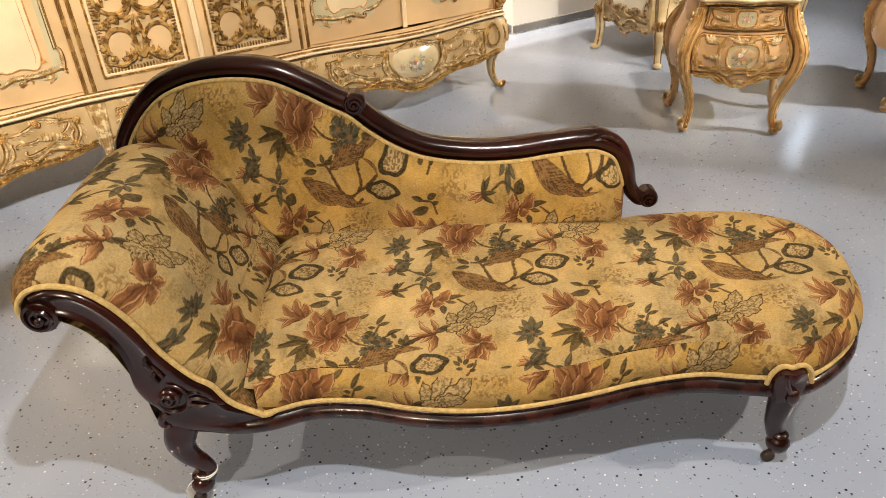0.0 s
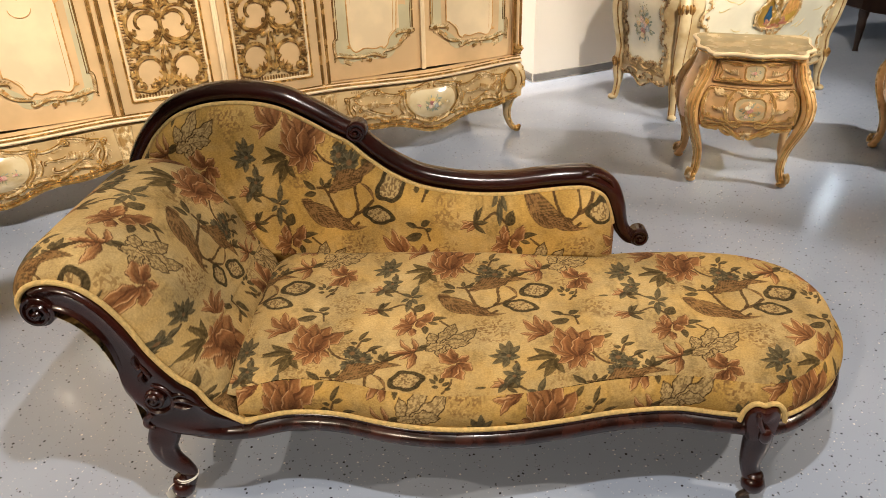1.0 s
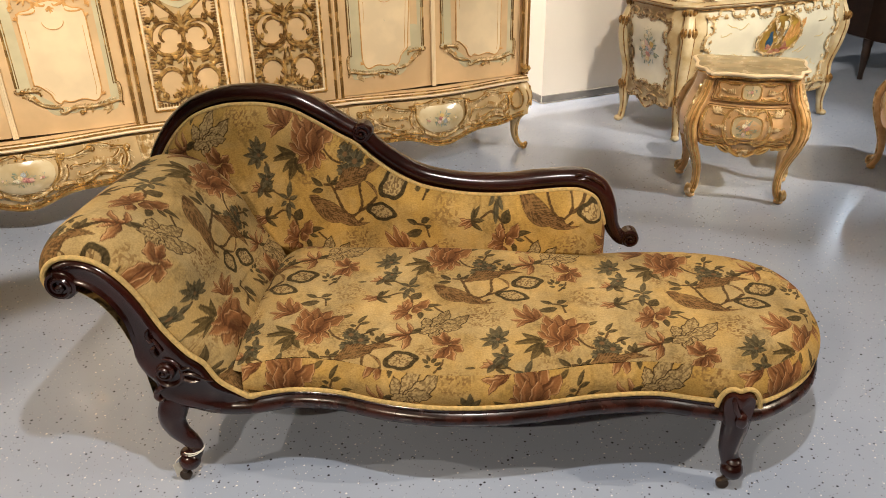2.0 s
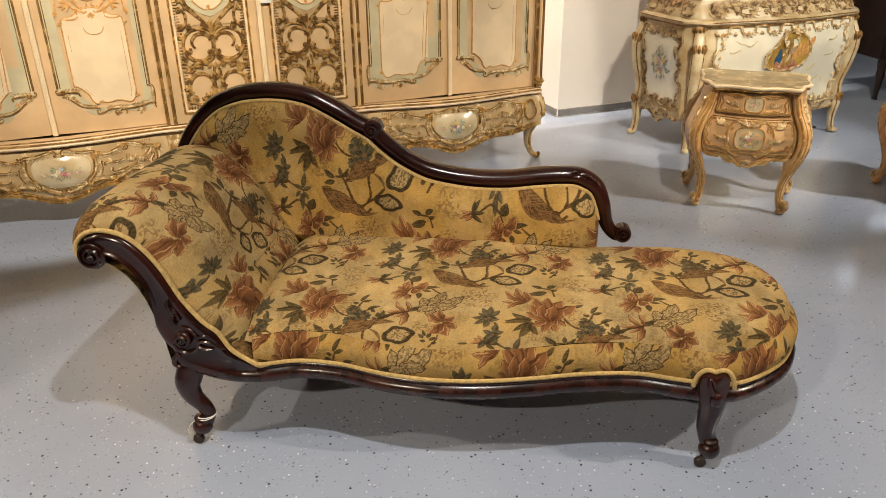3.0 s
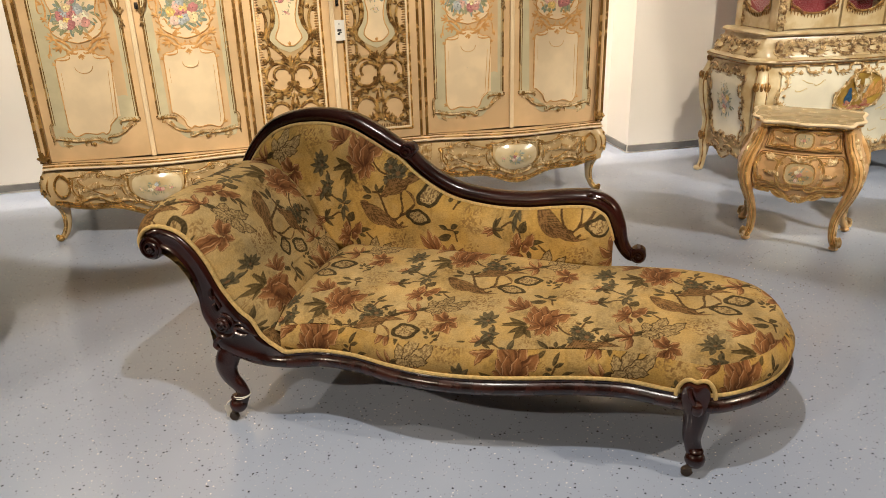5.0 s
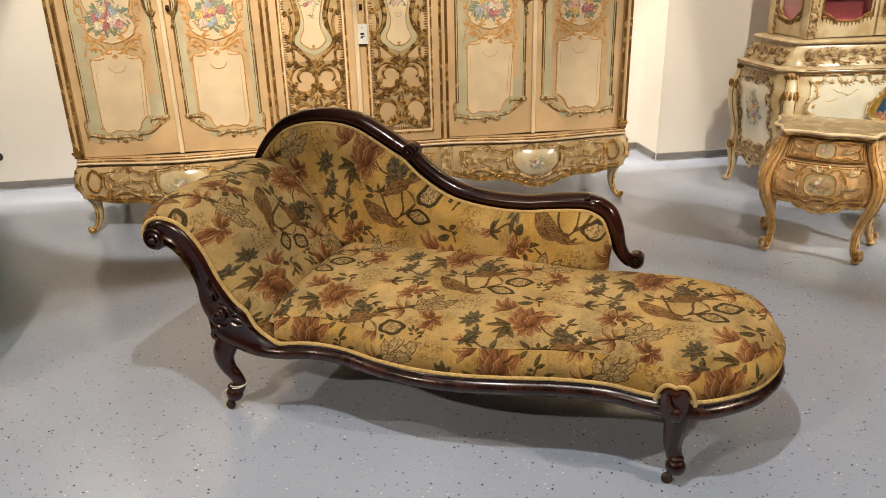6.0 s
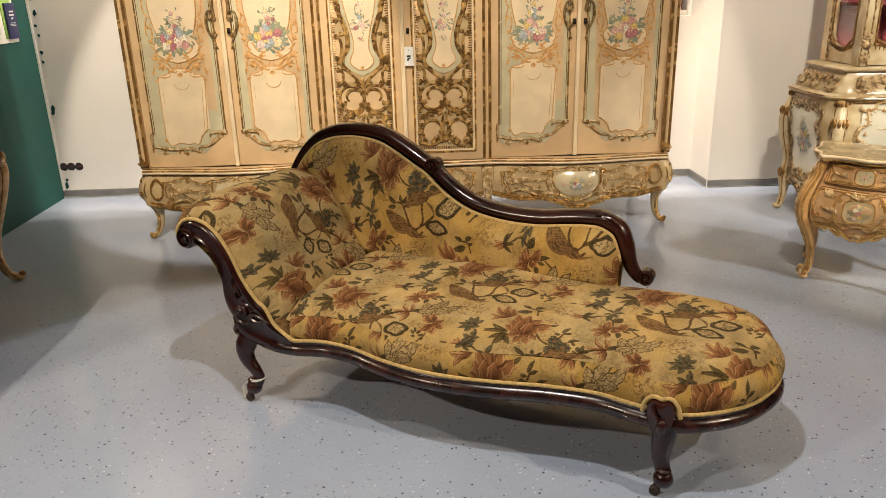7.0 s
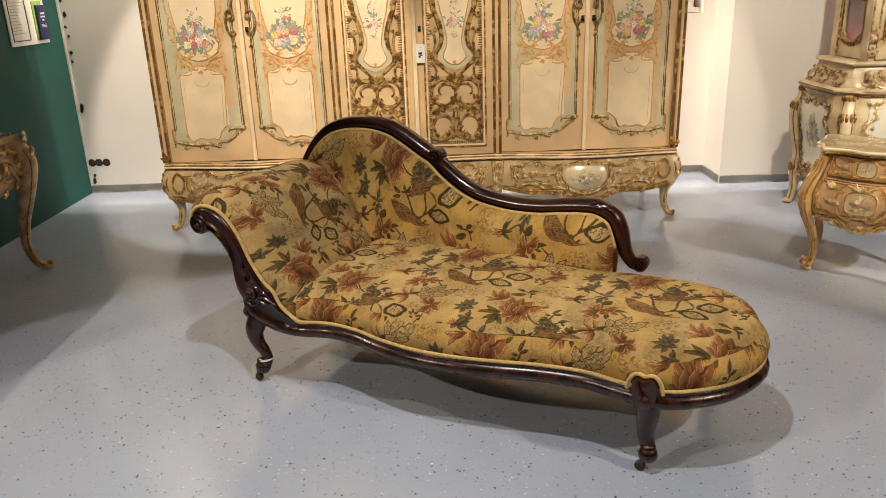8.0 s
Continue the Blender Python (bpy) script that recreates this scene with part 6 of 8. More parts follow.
    gilded(sil, bm, sil, flat, scroll((xi + d * 0.004, 0.612), (xi - d * 0.085, 0.585), -0.5 * d, 0.4 * d, 0.12 * d), 0.009 * 0.62, 0.006, d)
    leafy(sil, flat, xi - d * 0.02, 0.606, 0.036, 270 - d * 25, 4, 0.006)
    leafy(sil, flat, xi - d * 0.045, 0.590, 0.03, 270 - d * 20, 3, 0.006)
    gilded(sil, bm, sil, flat, scroll((xi - d * 0.035, 0.575), (xi - d * 0.155, 0.510), 0.15 * d, 0.5 * d, -0.22 * d), 0.0075 * 0.62, 0.006, d)
    gilded(sil, bm, sil, flat, scroll((xi - d * 0.145, 0.512), (xi - d * 0.265, 0.492), -0.5 * d, 0.3 * d, 0.22 * d), 0.0085 * 0.62, 0.006, d)
    gilded(sil, bm, sil, flat, scroll((xi - d * 0.24, 0.495), (xo - d * 0.012, 0.520), 0.5 * d, 0.25 * d, -0.10 * d), 0.010 * 0.62, 0.006, d)
    gilded(sil, bm, sil, flat, scroll((xo - d * 0.012, 0.505), (xo + d * 0.004, 0.605), 0.3 * d, 0.3 * -d, -0.1 * d), 0.008 * 0.62, 0.006, d)
    leafy(sil, flat, xo + d * 0.03, 0.497, 0.05, 90 - d * 70, 5, 0.006)
    leafy(sil, flat, xi - d * 0.20, 0.500, 0.03, 90, 4, 0.005)
    bead(bm, flat, xi - d * 0.02, 0.603, 0.011, 0.008)
    bead(bm, flat, xi - d * 0.225, 0.496, 0.010, 0.008)
    pieces("gilt_moulding", bm, GILT_REED, door, "thin gilt mouldings")
    pieces("carved_border", sil, SILVERED, door, "carved silvered scroll border")
    bouquet(door, flat, cx, 1.105, 0.19, 0.125, rnd, 13, 0.0055)
    bouquet(door, flat, cx, 1.205, 0.085, 0.13, rnd, 6, 0.0055)
    # handle on the meeting edge
    bm = bmesh.new()
    hx = xi + d * 0.002
    relief(bm, flat, scroll((hx, 1.085), (hx - d * 0.010, 1.235), 0.10 * d, 0.65 * -d, -0.22 * d), 0.0075, 0.014)
    relief(bm, flat, scroll((hx - d * 0.002, 1.205), (hx + d * 0.004, 1.345), 0.6 * d, 0.3 * d, -0.2 * d), 0.0075, 0.014)
    leafy(bm, flat, hx, 1.110, 0.036, 90, 4, 0.0045, 0.012)
    leafy(bm, flat, hx - d * 0.004, 1.225, 0.036, 250, 4, 0.0045, 0.014)
    leafy(bm, flat, hx, 1.075, 0.03, 270, 3, 0.0045, 0.008)
    bead(bm, flat, hx, 1.082, 0.008, 0.010)
    part("handle", bm, BRASS, door, "scrolled old brass handle")
    if s in (1, 4, 5):
        bm = bmesh.new()
        kx = hx + d * 0.012 if s != 4 else hx + d * 0.02
        box(bm, kx - 0.009, kx + 0.009, 0.012, 0.020, 1.130, 1.160, 0.003)
        tube(bm, [(kx, 0.012, 1.145), (kx, -0.006, 1.145)], 0.004, 8)
        part("keyhole", bm, DARK_BRASS, door, "small dark keyhole plate")


def carved_door(w, x0, x1, meet, s, rnd):
    flat = lambda u, v, d=0.0: (u, -0.002 - d, v)
    bm = bmesh.new()
    box(bm, x0, x1, -0.002, 0.066, 0.416, 2.24, 0.003)
    door = part("door", bm, IVORY, w, "ivory wardrobe door with a deeply carved gilt panel")
    cx = (x0 + x1) / 2 - meet * 0.004
    hw, zb, zt = 0.152, 0.478, 2.12
    for k, r, mat in ((0.016, 0.005, GOLD), (0.006, 0.006, CREAM)):
        bm = bmesh.new()
        line(bm, flat, [(cx - hw - k, zt + k), (cx - hw - k, zb - k)], r, 0.002)
        line(bm, flat, [(cx - hw - k, zb - k), (cx + hw + k, zb - k)], r, 0.002)
        line(bm, flat, [(cx + hw + k, zb - k), (cx + hw + k, zt + k)], r, 0.002)
        part("panel_moulding", bm, mat, door, "stepped panel moulding")
    bm = bmesh.new()
    inlay(bm, flat, [(cx - hw, zb), (cx + hw, zb), (cx + hw, zt), (cx - hw, zt)], 0.002)
    part("panel_ground", bm, GLAZED, door, "glazed ivory ground of the carved panel")
    rib = bmesh.new()
    for sg in (-1, 1):
        for z in np.arange(zb + 0.01, 1.75, 0.0125):
            L = 0.017 + 0.006 * rnd.random()
            relief(rib, flat, [(cx + sg * hw, z), (cx + sg * (hw - L * 0.5), z + 0.001), (cx + sg * (hw - L), z)], 0.0056, 0.003, 0.6, 5)
    for u in np.arange(cx - hw + 0.006, cx + hw, 0.0125):
        relief(rib, flat, [(u, zb), (u, zb + 0.008), (u, zb + 0.015 + 0.005 * rnd.random())], 0.005, 0.003, 0.6, 5)
    part("ribbed_border", rib, GOLD_DARK, door, "fluted gilt border")
    # cream fields framed by the scrolls
    def turn(c, r, a0, a1, end=1.0, hold=0.6, n=44, tall=1.0):
        """Part of a circle from angle a0 to a1 that winds in to end times its radius after hold of its way."""
        k = np.linspace(0, 1, n)
        a = np.radians(a0 + (a1 - a0) * k)
        q = r * (1 - (1 - end) * np.clip((k - hold) / (1 - hold), 0, 1) ** 0.8)
        return np.stack([c[0] + q * np.cos(a), c[1] + q * np.sin(a) * tall], 1)

    side = lambda pts, sg: [(cx + sg * u, v) for u, v in pts]
    bm = bmesh.new()
    for sg in (-1, 1):
        for c, r, tall in (((0.066, 0.772), 0.062, 1.06), ((0.074, 0.578), 0.050, 1.2), ((0.128, 1.045), 0.022, 2.6), ((0.128, 0.892), 0.020, 1.9), ((0.130, 1.24), 0.020, 2.6), ((0.128, 1.42), 0.022, 2.6), ((0.126, 1.62), 0.022, 2.8), ((0.132, 0.640), 0.014, 1.6)):
            ring = turn(c, r, 0, 360 * 0.96, n=26, tall=tall)
            inlay(bm, flat, side(ring, sg), 0.0050)
        inlay(bm, flat, side([(0.020, 0.842), (0.045, 0.862), (0.100, 0.855), (0.108, 0.880), (0.095, 0.925), (0.060, 0.905), (0.028, 0.872)], sg), 0.0050)
        inlay(bm, flat, side([(0.002, 0.700), (0.040, 0.688), (0.018, 0.655), (0.002, 0.640)], sg), 0.0050)
    pieces("cream_field", bm, IVORY, door, "cream fields between the scrolls")
    bm = bmesh.new()
    sil = bmesh.new()
    for sg in (-1, 1):
        S = lambda pts, n=40: side(spline(pts, n), sg)
        # double moulding of the vase
        vase_line = [(0.004, 0.790), (0.008, 0.835), (0.030, 0.872), (0.075, 0.915), (0.108, 0.950), (0.106, 0.985), (0.082, 1.025), (0.073, 1.085), (0.090, 1.160), (0.118, 1.235), (0.132, 1.335), (0.118, 1.45), (0.06, 1.53), (0.0, 1.56)]
        relief(bm, flat, S(vase_line, 70), 0.0085, 0.010, 0.6)
        relief(sil, flat, S([(u - 0.012, v + 0.004) for u, v in vase_line[3:-2]], 60), 0.0042, 0.010, 0.6)
        # great loops
        relief(bm, flat, side(turn((0.066, 0.772), 0.066, 128, -400, 0.26, 0.62, 64, 1.06), sg), 0.0085, 0.010, 0.45)
        # lower loops, open to the middle
        relief(bm, flat, side(turn((0.074, 0.578), 0.055, 215, -40, 0.9, 0.8, 44, 1.2), sg), 0.0085, 0.010, 0.4)
        relief(bm, flat, side(turn((0.118, 0.535), 0.026, 100, -250, 0.3, 0.4), sg), 0.0075, 0.010, 0.4)
        relief(bm, flat, S([(0.120, 0.512), (0.090, 0.502), (0.055, 0.512), (0.028, 0.535), (0.022, 0.57)]), 0.0085, 0.010, 0.4)
        relief(bm, flat, S([(0.0, 0.735), (0.018, 0.705), (0.048, 0.690), (0.085, 0.690), (0.112, 0.672), (0.108, 0.650)]), 0.0080, 0.010, 0.4)
        relief(bm, flat, S([(0.004, 0.690), (0.012, 0.655), (0.018, 0.610), (0.012, 0.560), (0.004, 0.520)]), 0.0075, 0.010, 0.4)
        # C scrolls down the sides
        for z, h in ((1.045, 0.062), (0.892, 0.040), (1.24, 0.060), (1.42, 0.062), (1.62, 0.070), (0.640, 0.026)):
            q = 0.128
            relief(bm, flat, side(turn((q + 0.004, z), 0.027, 70, 290, 1, 0.9, 30, h / 0.027), sg), 0.0068, 0.010, 0.5)
            for e in (-1, 1):
                relief(bm, flat, side(turn((q + 0.006, z + e * h * 0.90), 0.012, 90 * e, 90 * e + e * 300, 0.3, 0.3, 20), sg), 0.0050, 0.012, 0.5)
            leafy(sil, flat, cx + sg * (q - 0.018), z + h * 0.95, 0.026, 90 + sg * 35, 4, 0.0042, 0.010)
        for u, v, a, q in ((0.050, 0.846, 150, 0.036), (0.085, 0.846, 30, 0.032), (0.118, 0.715, -20, 0.032), (0.062, 0.662, 60, 0.042), (0.092, 0.660, 20, 0.040), (0.038, 0.668, 120, 0.034), (0.125, 0.690, 50, 0.030),
                           (0.040, 0.520, 70, 0.046), (0.075, 0.505, 110, 0.036), (0.022, 0.560, 90, 0.036), (0.110, 0.965, 20, 0.030), (0.134, 0.800, 60, 0.026), (0.125, 0.840, 60, 0.028), (0.100, 0.735, 60, 0.030), (0.030, 0.735, 150, 0.022), (0.132, 0.575, 20, 0.028)):
            leafy(sil, flat, cx + sg * u, v, q, 90 - sg * (90 - a), 4, 0.0048, 0.010)
        for u, v in ((0.110, 0.652), (0.118, 0.535), (0.106, 0.955), (0.020, 0.52)):
            bead(bm, flat, cx + sg * u, v, 0.0085, 0.012)
    leafy(sil, flat, cx, 0.825, 0.058, 90, 5, 0.0075, 0.012)
    leafy(sil, flat, cx, 0.83, 0.050, 270, 3, 0.0070, 0.012)
    leafy(sil, flat, cx, 0.52, 0.045, 90, 5, 0.0065, 0.010)
    leafy(sil, flat, cx, 0.645, 0.035, 270, 3, 0.0060, 0.010)
    pieces("carved_scroll", bm, GOLD_PALE, door, "deep carved gilt scrolls")
    pieces("carved_leaf", sil, GOLD_PALE, door, "carved gilt acanthus leaves")
    bm = bmesh.new()
    half = [(0, 0.893), (0.045, 0.912), (0.095, 0.952), (0.098, 0.985), (0.075, 1.03), (0.066, 1.09), (0.085, 1.16), (0.112, 1.235), (0.125, 1.335), (0.11, 1.45), (0.055, 1.52), (0, 1.55)]
    vase = spline([(cx - u, v) for u, v in half] + [(cx + u, v) for u, v in half[-2::-1]], 70)[:-1]
    inlay(bm, flat, [tuple(p) for p in vase], 0.0056)
    part("sage_panel", bm, SAGE, door, "sage ground of the vase field")
    bm = bmesh.new()
    inner_half = [(0, 0.925), (0.026, 0.928), (0.064, 0.962), (0.060, 0.985), (0.044, 1.02), (0.040, 1.07), (0.054, 1.14), (0.074, 1.22), (0.090, 1.32), (0.080, 1.43), (0.04, 1.49), (0, 1.51)]
    small = [tuple(p) for p in spline([(cx - u, v) for u, v in inner_half] + [(cx + u, v) for u, v in inner_half[-2::-1]], 70)[:-1]]
    inlay(bm, flat, small, 0.0080)
    part("cream_panel", bm, CREAM, door, "cream vase-shaped field")
    bm = bmesh.new()
    line(bm, flat, small, 0.0026, 0.0082, closed=True)
    leafy(bm, flat, cx, small[0][1] + 0.002, 0.02, 90, 3, 0.004, 0.008)
    pieces("ochre_scroll", bm, OCHRE_LINE, door, "ochre painted outline")
    bouquet(door, flat, cx, 1.165, 0.095, 0.10, rnd, 5, 0.0090)
    bouquet(door, flat, cx, 1.085, 0.040, 0.035, rnd, 3, 0.0090)
    bouquet(door, flat, cx, 1.255, 0.055, 0.07, rnd, 3, 0.0090)
    if s == 3:
        bm = bmesh.new()
        kx = x0 + 0.028
        box(bm, kx - 0.008, kx + 0.008, -0.010, -0.001, 1.105, 1.135, 0.003)
        tube(bm, [(kx, -0.008, 1.12), (kx, -0.024, 1.12)], 0.004, 8)
        part("keyhole", bm, DARK_BRASS, door, "dark keyhole plate with key")


WARD = pose(-2.294, 2.382, 0, 0, 0, 27.9)
wardrobe = build_wardrobe()


def price_tag():
    t = thing("price_tag", WARD @ pose(1.515, -0.024, 0.985), "small white price tag with a dark square mark", "tag")
    bm = bmesh.new()
    box(bm, -0.026, 0.026, -0.0012, 0.0, -0.045, 0.055, 0.0)
    part("card", bm, PAPER, t, "white card")
    bm = bmesh.new()
    for x, z, w, h in ((0, 0.005, 0.020, 0.012), (-0.004, -0.012, 0.012, 0.010), (0.004, -0.006, 0.016, 0.004), (0.0, 0.036, 0.005, 0.005)):
        box(bm, x - w / 2, x + w / 2, -0.0022, -0.0010, z - h / 2, z + h / 2)
    pieces("printed_bar", bm, INK_AND_HOLE_SHADE, t, "dark printed bar")


price_tag()

# ---- bombe bedside chests ----
def build_nightstand():
    rnd = random.Random(3)
    t = thing("bedside_chest", pose(1.310, 3.245, 0, 0, 0, -11), "small honey and gilt bombe bedside chest with two carved drawers", "bedside chest", "bedside chests")
    zz = [0.235, 0.27, 0.32, 0.37, 0.42, 0.455, 0.50, 0.545, 0.578]
    hw = [0.200, 0.206, 0.213, 0.212, 0.199, 0.181, 0.167, 0.164, 0.168]
    fy = [0.158, 0.174, 0.188, 0.189, 0.176, 0.163, 0.154, 0.151, 0.156]
    sx = [0.250, 0.266, 0.280, 0.283, 0.268, 0.250, 0.234, 0.224, 0.220]
    at = lambda z, a: float(np.interp(z, zz, a))

    def front(u, v, d=0.0):
        k = u / at(v, hw)
        return (u, -at(v, fy) + 0.022 * k * k - 0.010 * math.cos(k * 2.2) - d, v)

    def skirt_z(u):
        return 0.270 - 0.044 * math.exp(-(u / 0.062) ** 2) + 0.006 * math.cos(u * 62)

    bm = bmesh.new()
    rings = []
    for z in zz:
        w, f, s = at(z, hw), at(z, fy), at(z, sx)
        zl = max(z, 0.262)
        ring = [front(k * w, z) for k in np.linspace(-0.98, 0.98, 13)]
        ring = [(x, y + 0.004, zl) for x, y, _ in ring]
        ring += [(w + 0.012, -f + 0.05, zl), (s, -0.03, zl), (s - 0.004, 0.06, zl), (s - 0.016, 0.155, zl), (-s + 0.016, 0.155, zl), (-s + 0.004, 0.06, zl), (-s, -0.03, zl), (-w - 0.012, -f + 0.05, zl)]
        rings.append(ring)
    ring_loft(bm, rings)
    skin(bm, front, np.linspace(-0.185, 0.185, 48), skirt_z, 0.292, 4, 0.004)
    part("body", bm, HONEY, t, "honey coloured bombe body")
    # top: a thin shaped board with an ogee edge
    bm = bmesh.new()
    top = spline([(-0.180, -0.186), (-0.125, -0.174), (-0.07, -0.180), (0, -0.200), (0.07, -0.180), (0.125, -0.174), (0.180, -0.186), (0.198, -0.150), (0.206, -0.105), (0.240, -0.060), (0.236, 0.03), (0.230, 0.165), (0, 0.165),
                  (-0.230, 0.165), (-0.236, 0.03), (-0.240, -0.060), (-0.206, -0.105), (-0.198, -0.150), (-0.180, -0.186)], 120)[:-1]
    rings = []
    for k, z in ((0.93, 0.577), (0.955, 0.579), (0.985, 0.583), (1.0, 0.588), (1.0, 0.592), (0.985, 0.5955), (0.95, 0.597)):
        rings.append([(x * k, y * k, z) for x, y in top])
    ring_loft(bm, rings)
    slab_ = part("top", bm, CREAM, t, "thin shaped cream top with a moulded edge")
    bm = bmesh.new()
    inlay(bm, lambda u, v, d=0.0: (u, v, 0.597 + d), [(x * 0.94, y * 0.94) for x, y in top], 0.0016, 0.0012)
    part("painted_field", bm, MARBLE_TOP, slab_, "mottled painted field on the top")
    bm = bmesh.new()
    tube(bm, [(x * 0.945, y * 0.945, 0.574) for x, y in list(top) + [top[0]]], 0.0036, 6)
    part("gilt_bead", bm, GOLD, t, "gilt bead under the top")
    # drawers
    for z0, z1, mid in ((0.468, 0.560, 0.514), (0.288, 0.448, 0.364)):
        W = lambda z: at(z, hw) - 0.014
        h = z1 - z0
        big = h > 0.12
        bm = bmesh.new()
        ring_loft(bm, [[front(k * W(z), z, 0.006) for k in np.linspace(-1, 1, 25)] for z in np.linspace(z0, z1, 9)], closed=False)
        dr = part("drawer", bm, HONEY, t, "carved drawer front in honey paint")
        # dark bead painted as the drawer gap's shade, and the gilt line beside it
        def edge(off):
            return [(k * (W(z0) + off), z0 - off) for k in np.linspace(-0.95, 0.95, 20)] + [(W(z) + off, z) for z in np.linspace(z0 + 0.008, z1 - 0.008, 8)] + [(k * (W(z1) + off), z1 + off) for k in np.linspace(0.95, -0.95, 20)] + [(-W(z) - off, z) for z in np.linspace(z1 - 0.008, z0 + 0.008, 8)]
        bm = bmesh.new()
        line(bm, front, edge(0.001), 0.0026, 0.005, closed=True)
        part("drawer_gap_shade", bm, GOLD_DARK, dr, "dark line painted as the shade in the drawer's gap")
        bm, sil = bmesh.new(), bmesh.new()
        line(bm, front, edge(-0.007), 0.0030, 0.008, closed=True)
        rx, rz = (0.066, 0.052) if big else (0.040, 0.036)
        oval = [(rx * math.cos(a) * (1 - 0.07 * math.cos(4 * a)), mid + rz * math.sin(a) * (1 - 0.07 * math.cos(4 * a))) for a in np.linspace(0, 2 * math.pi, 41)]
        if big:
            # two C-scrolls clasp the medallion, an ivory crest over it
            for sg in (-1, 1):
                gilded(bm, bm, sil, front, scroll((sg * 0.040, mid + 0.058), (sg * 0.036, mid - 0.056), 0.45 * -sg, 0.45 * -sg, 0.42 * -sg), 0.0062, 0.009, sg)
                gilded(bm, bm, sil, front, scroll((sg * 0.030, mid - 0.062), (sg * 0.105, mid - 0.046), 0.5 * -sg, 0.7 * sg, 0.22 * sg), 0.0056, 0.008, sg)
                gilded(bm, bm, sil, front, scroll((sg * 0.105, mid - 0.050), (sg * 0.170, mid - 0.062), 0.6 * sg, 0.5 * -sg, 0.15 * -sg), 0.0048, 0.008, sg)
                gilded(bm, bm, sil, front, scroll((sg * 0.150, mid + 0.062), (sg * 0.168, mid - 0.030), 0.5 * -sg, 0.7 * -sg, 0.30 * -sg), 0.0064, 0.009, sg)
                gilded(bm, bm, sil, front, scroll((sg * 0.145, mid + 0.058), (sg * 0.076, mid + 0.046), 0.4 * sg, 0.5 * -sg, 0.20 * sg), 0.0048, 0.008, sg)
                leafy(sil, front, sg * 0.142, mid + 0.050, 0.040, 90 + sg * 40, 5, 0.0058, 0.010)
                leafy(sil, front, sg * 0.132, mid + 0.058, 0.030, 90 - sg * -75, 4, 0.0048, 0.010)
                leafy(sil, front, sg * 0.018, mid + 0.064, 0.030, 90 - sg * 62, 4, 0.0056, 0.011)
                relief(sil, front, scroll((sg * 0.006, mid + 0.064), (sg * 0.058, mid + 0.068), 0.5 * sg, 0.6 * -sg, 0.1 * sg), 0.0058, 0.011)
                hx, hz = 0.108, mid - 0.002
                for j in range(5):
                    x = sg * (hx - 0.018 + 0.009 * j)
                    relief(sil, front, [(x, hz - 0.013 + 0.001 * j), (x + sg * 0.004, hz), (x + sg * 0.002, hz + 0.015 - 0.002 * j)], 0.0062, 0.014, 0.5)
                relief(bm, front, scroll((sg * 0.122, hz - 0.008), (sg * 0.152, hz + 0.004), 0.1 * sg, 0.7 * -sg, 0.15 * sg), 0.005, 0.010)
            leafy(sil, front, 0.0, mid + 0.056, 0.022, 90, 5, 0.005, 0.012)
        else:
            # each half has a cusped gilt panel with a grip in it
            for sg in (-1, 1):
                a, b, lo, hi = 0.052, W(mid) - 0.014, mid - 0.033, mid + 0.033
                run = [(a, hi - 0.008), (a + 0.012, hi), (a + 0.035, hi - 0.005), (a + 0.060, hi), (b - 0.006, hi), (b - 0.002, hi - 0.014), (b - 0.010, mid), (b - 0.001, lo + 0.012), (b - 0.006, lo), (a + 0.060, lo), (a + 0.035, lo + 0.006), (a + 0.012, lo), (a, lo + 0.008)]
                line(bm, front, [(sg * u, v) for u, v in spline(run, 60)], 0.0034, 0.008)
                relief(bm, front, scroll((sg * 0.045, mid + 0.030), (sg * 0.085, mid + 0.024), 0.5 * -sg, 0.6 * -sg, 0.1 * sg), 0.0046, 0.010)
                relief(bm, front, scroll((sg * 0.045, mid - 0.026), (sg * 0.095, mid - 0.028), 0.5 * sg, 0.6 * sg, 0.1 * -sg), 0.0046, 0.010)
                leafy(sil, front, sg * 0.128, lo + 0.004, 0.020, 90 + sg * 70, 3, 0.0036, 0.010)
                for j in range(4):
                    x = sg * (0.068 + 0.0085 * j)
                    relief(sil, front, [(x, mid - 0.010), (x + sg * 0.003, mid), (x + sg * 0.002, mid + 0.013 - 0.002 * j)], 0.0056, 0.013, 0.5)
                relief(sil, front, scroll((sg * 0.095, mid - 0.004), (sg * 0.122, mid + 0.003), 0.1 * sg, 0.5 * -sg, 0.1 * sg), 0.0044, 0.010)
        line(bm, front, [(u * 1.03, mid + (v - mid) * 1.03) for u, v in oval], 0.0040, 0.009)
        pieces("gilt_scroll", bm, GOLD_BRIGHT, dr, "bright gilt scrolls")
        pieces("carved_leaf", sil, SILVERED, dr, "ivory carved leaves and grips")
        bm = bmesh.new()
        inlay(bm, front, oval[:-1], 0.0090)
        part("flower_medallion", bm, SHIELD, dr, "cream medallion with painted flowers")
        bouquet(dr, front, 0.0, mid, 0.078 if big else 0.046, 0.56 * h if big else 0.42 * h, rnd, 5 if big else 3, 0.0100)
    # carved apron
    bm = bmesh.new()
    us = np.linspace(-0.185, 0.185, 60)
    line(bm, front, [(u, skirt_z(u)) for u in us], 0.0064, 0.008)
    line(bm, front, [(u, skirt_z(u) + 0.015) for u in us], 0.0028, 0.008)
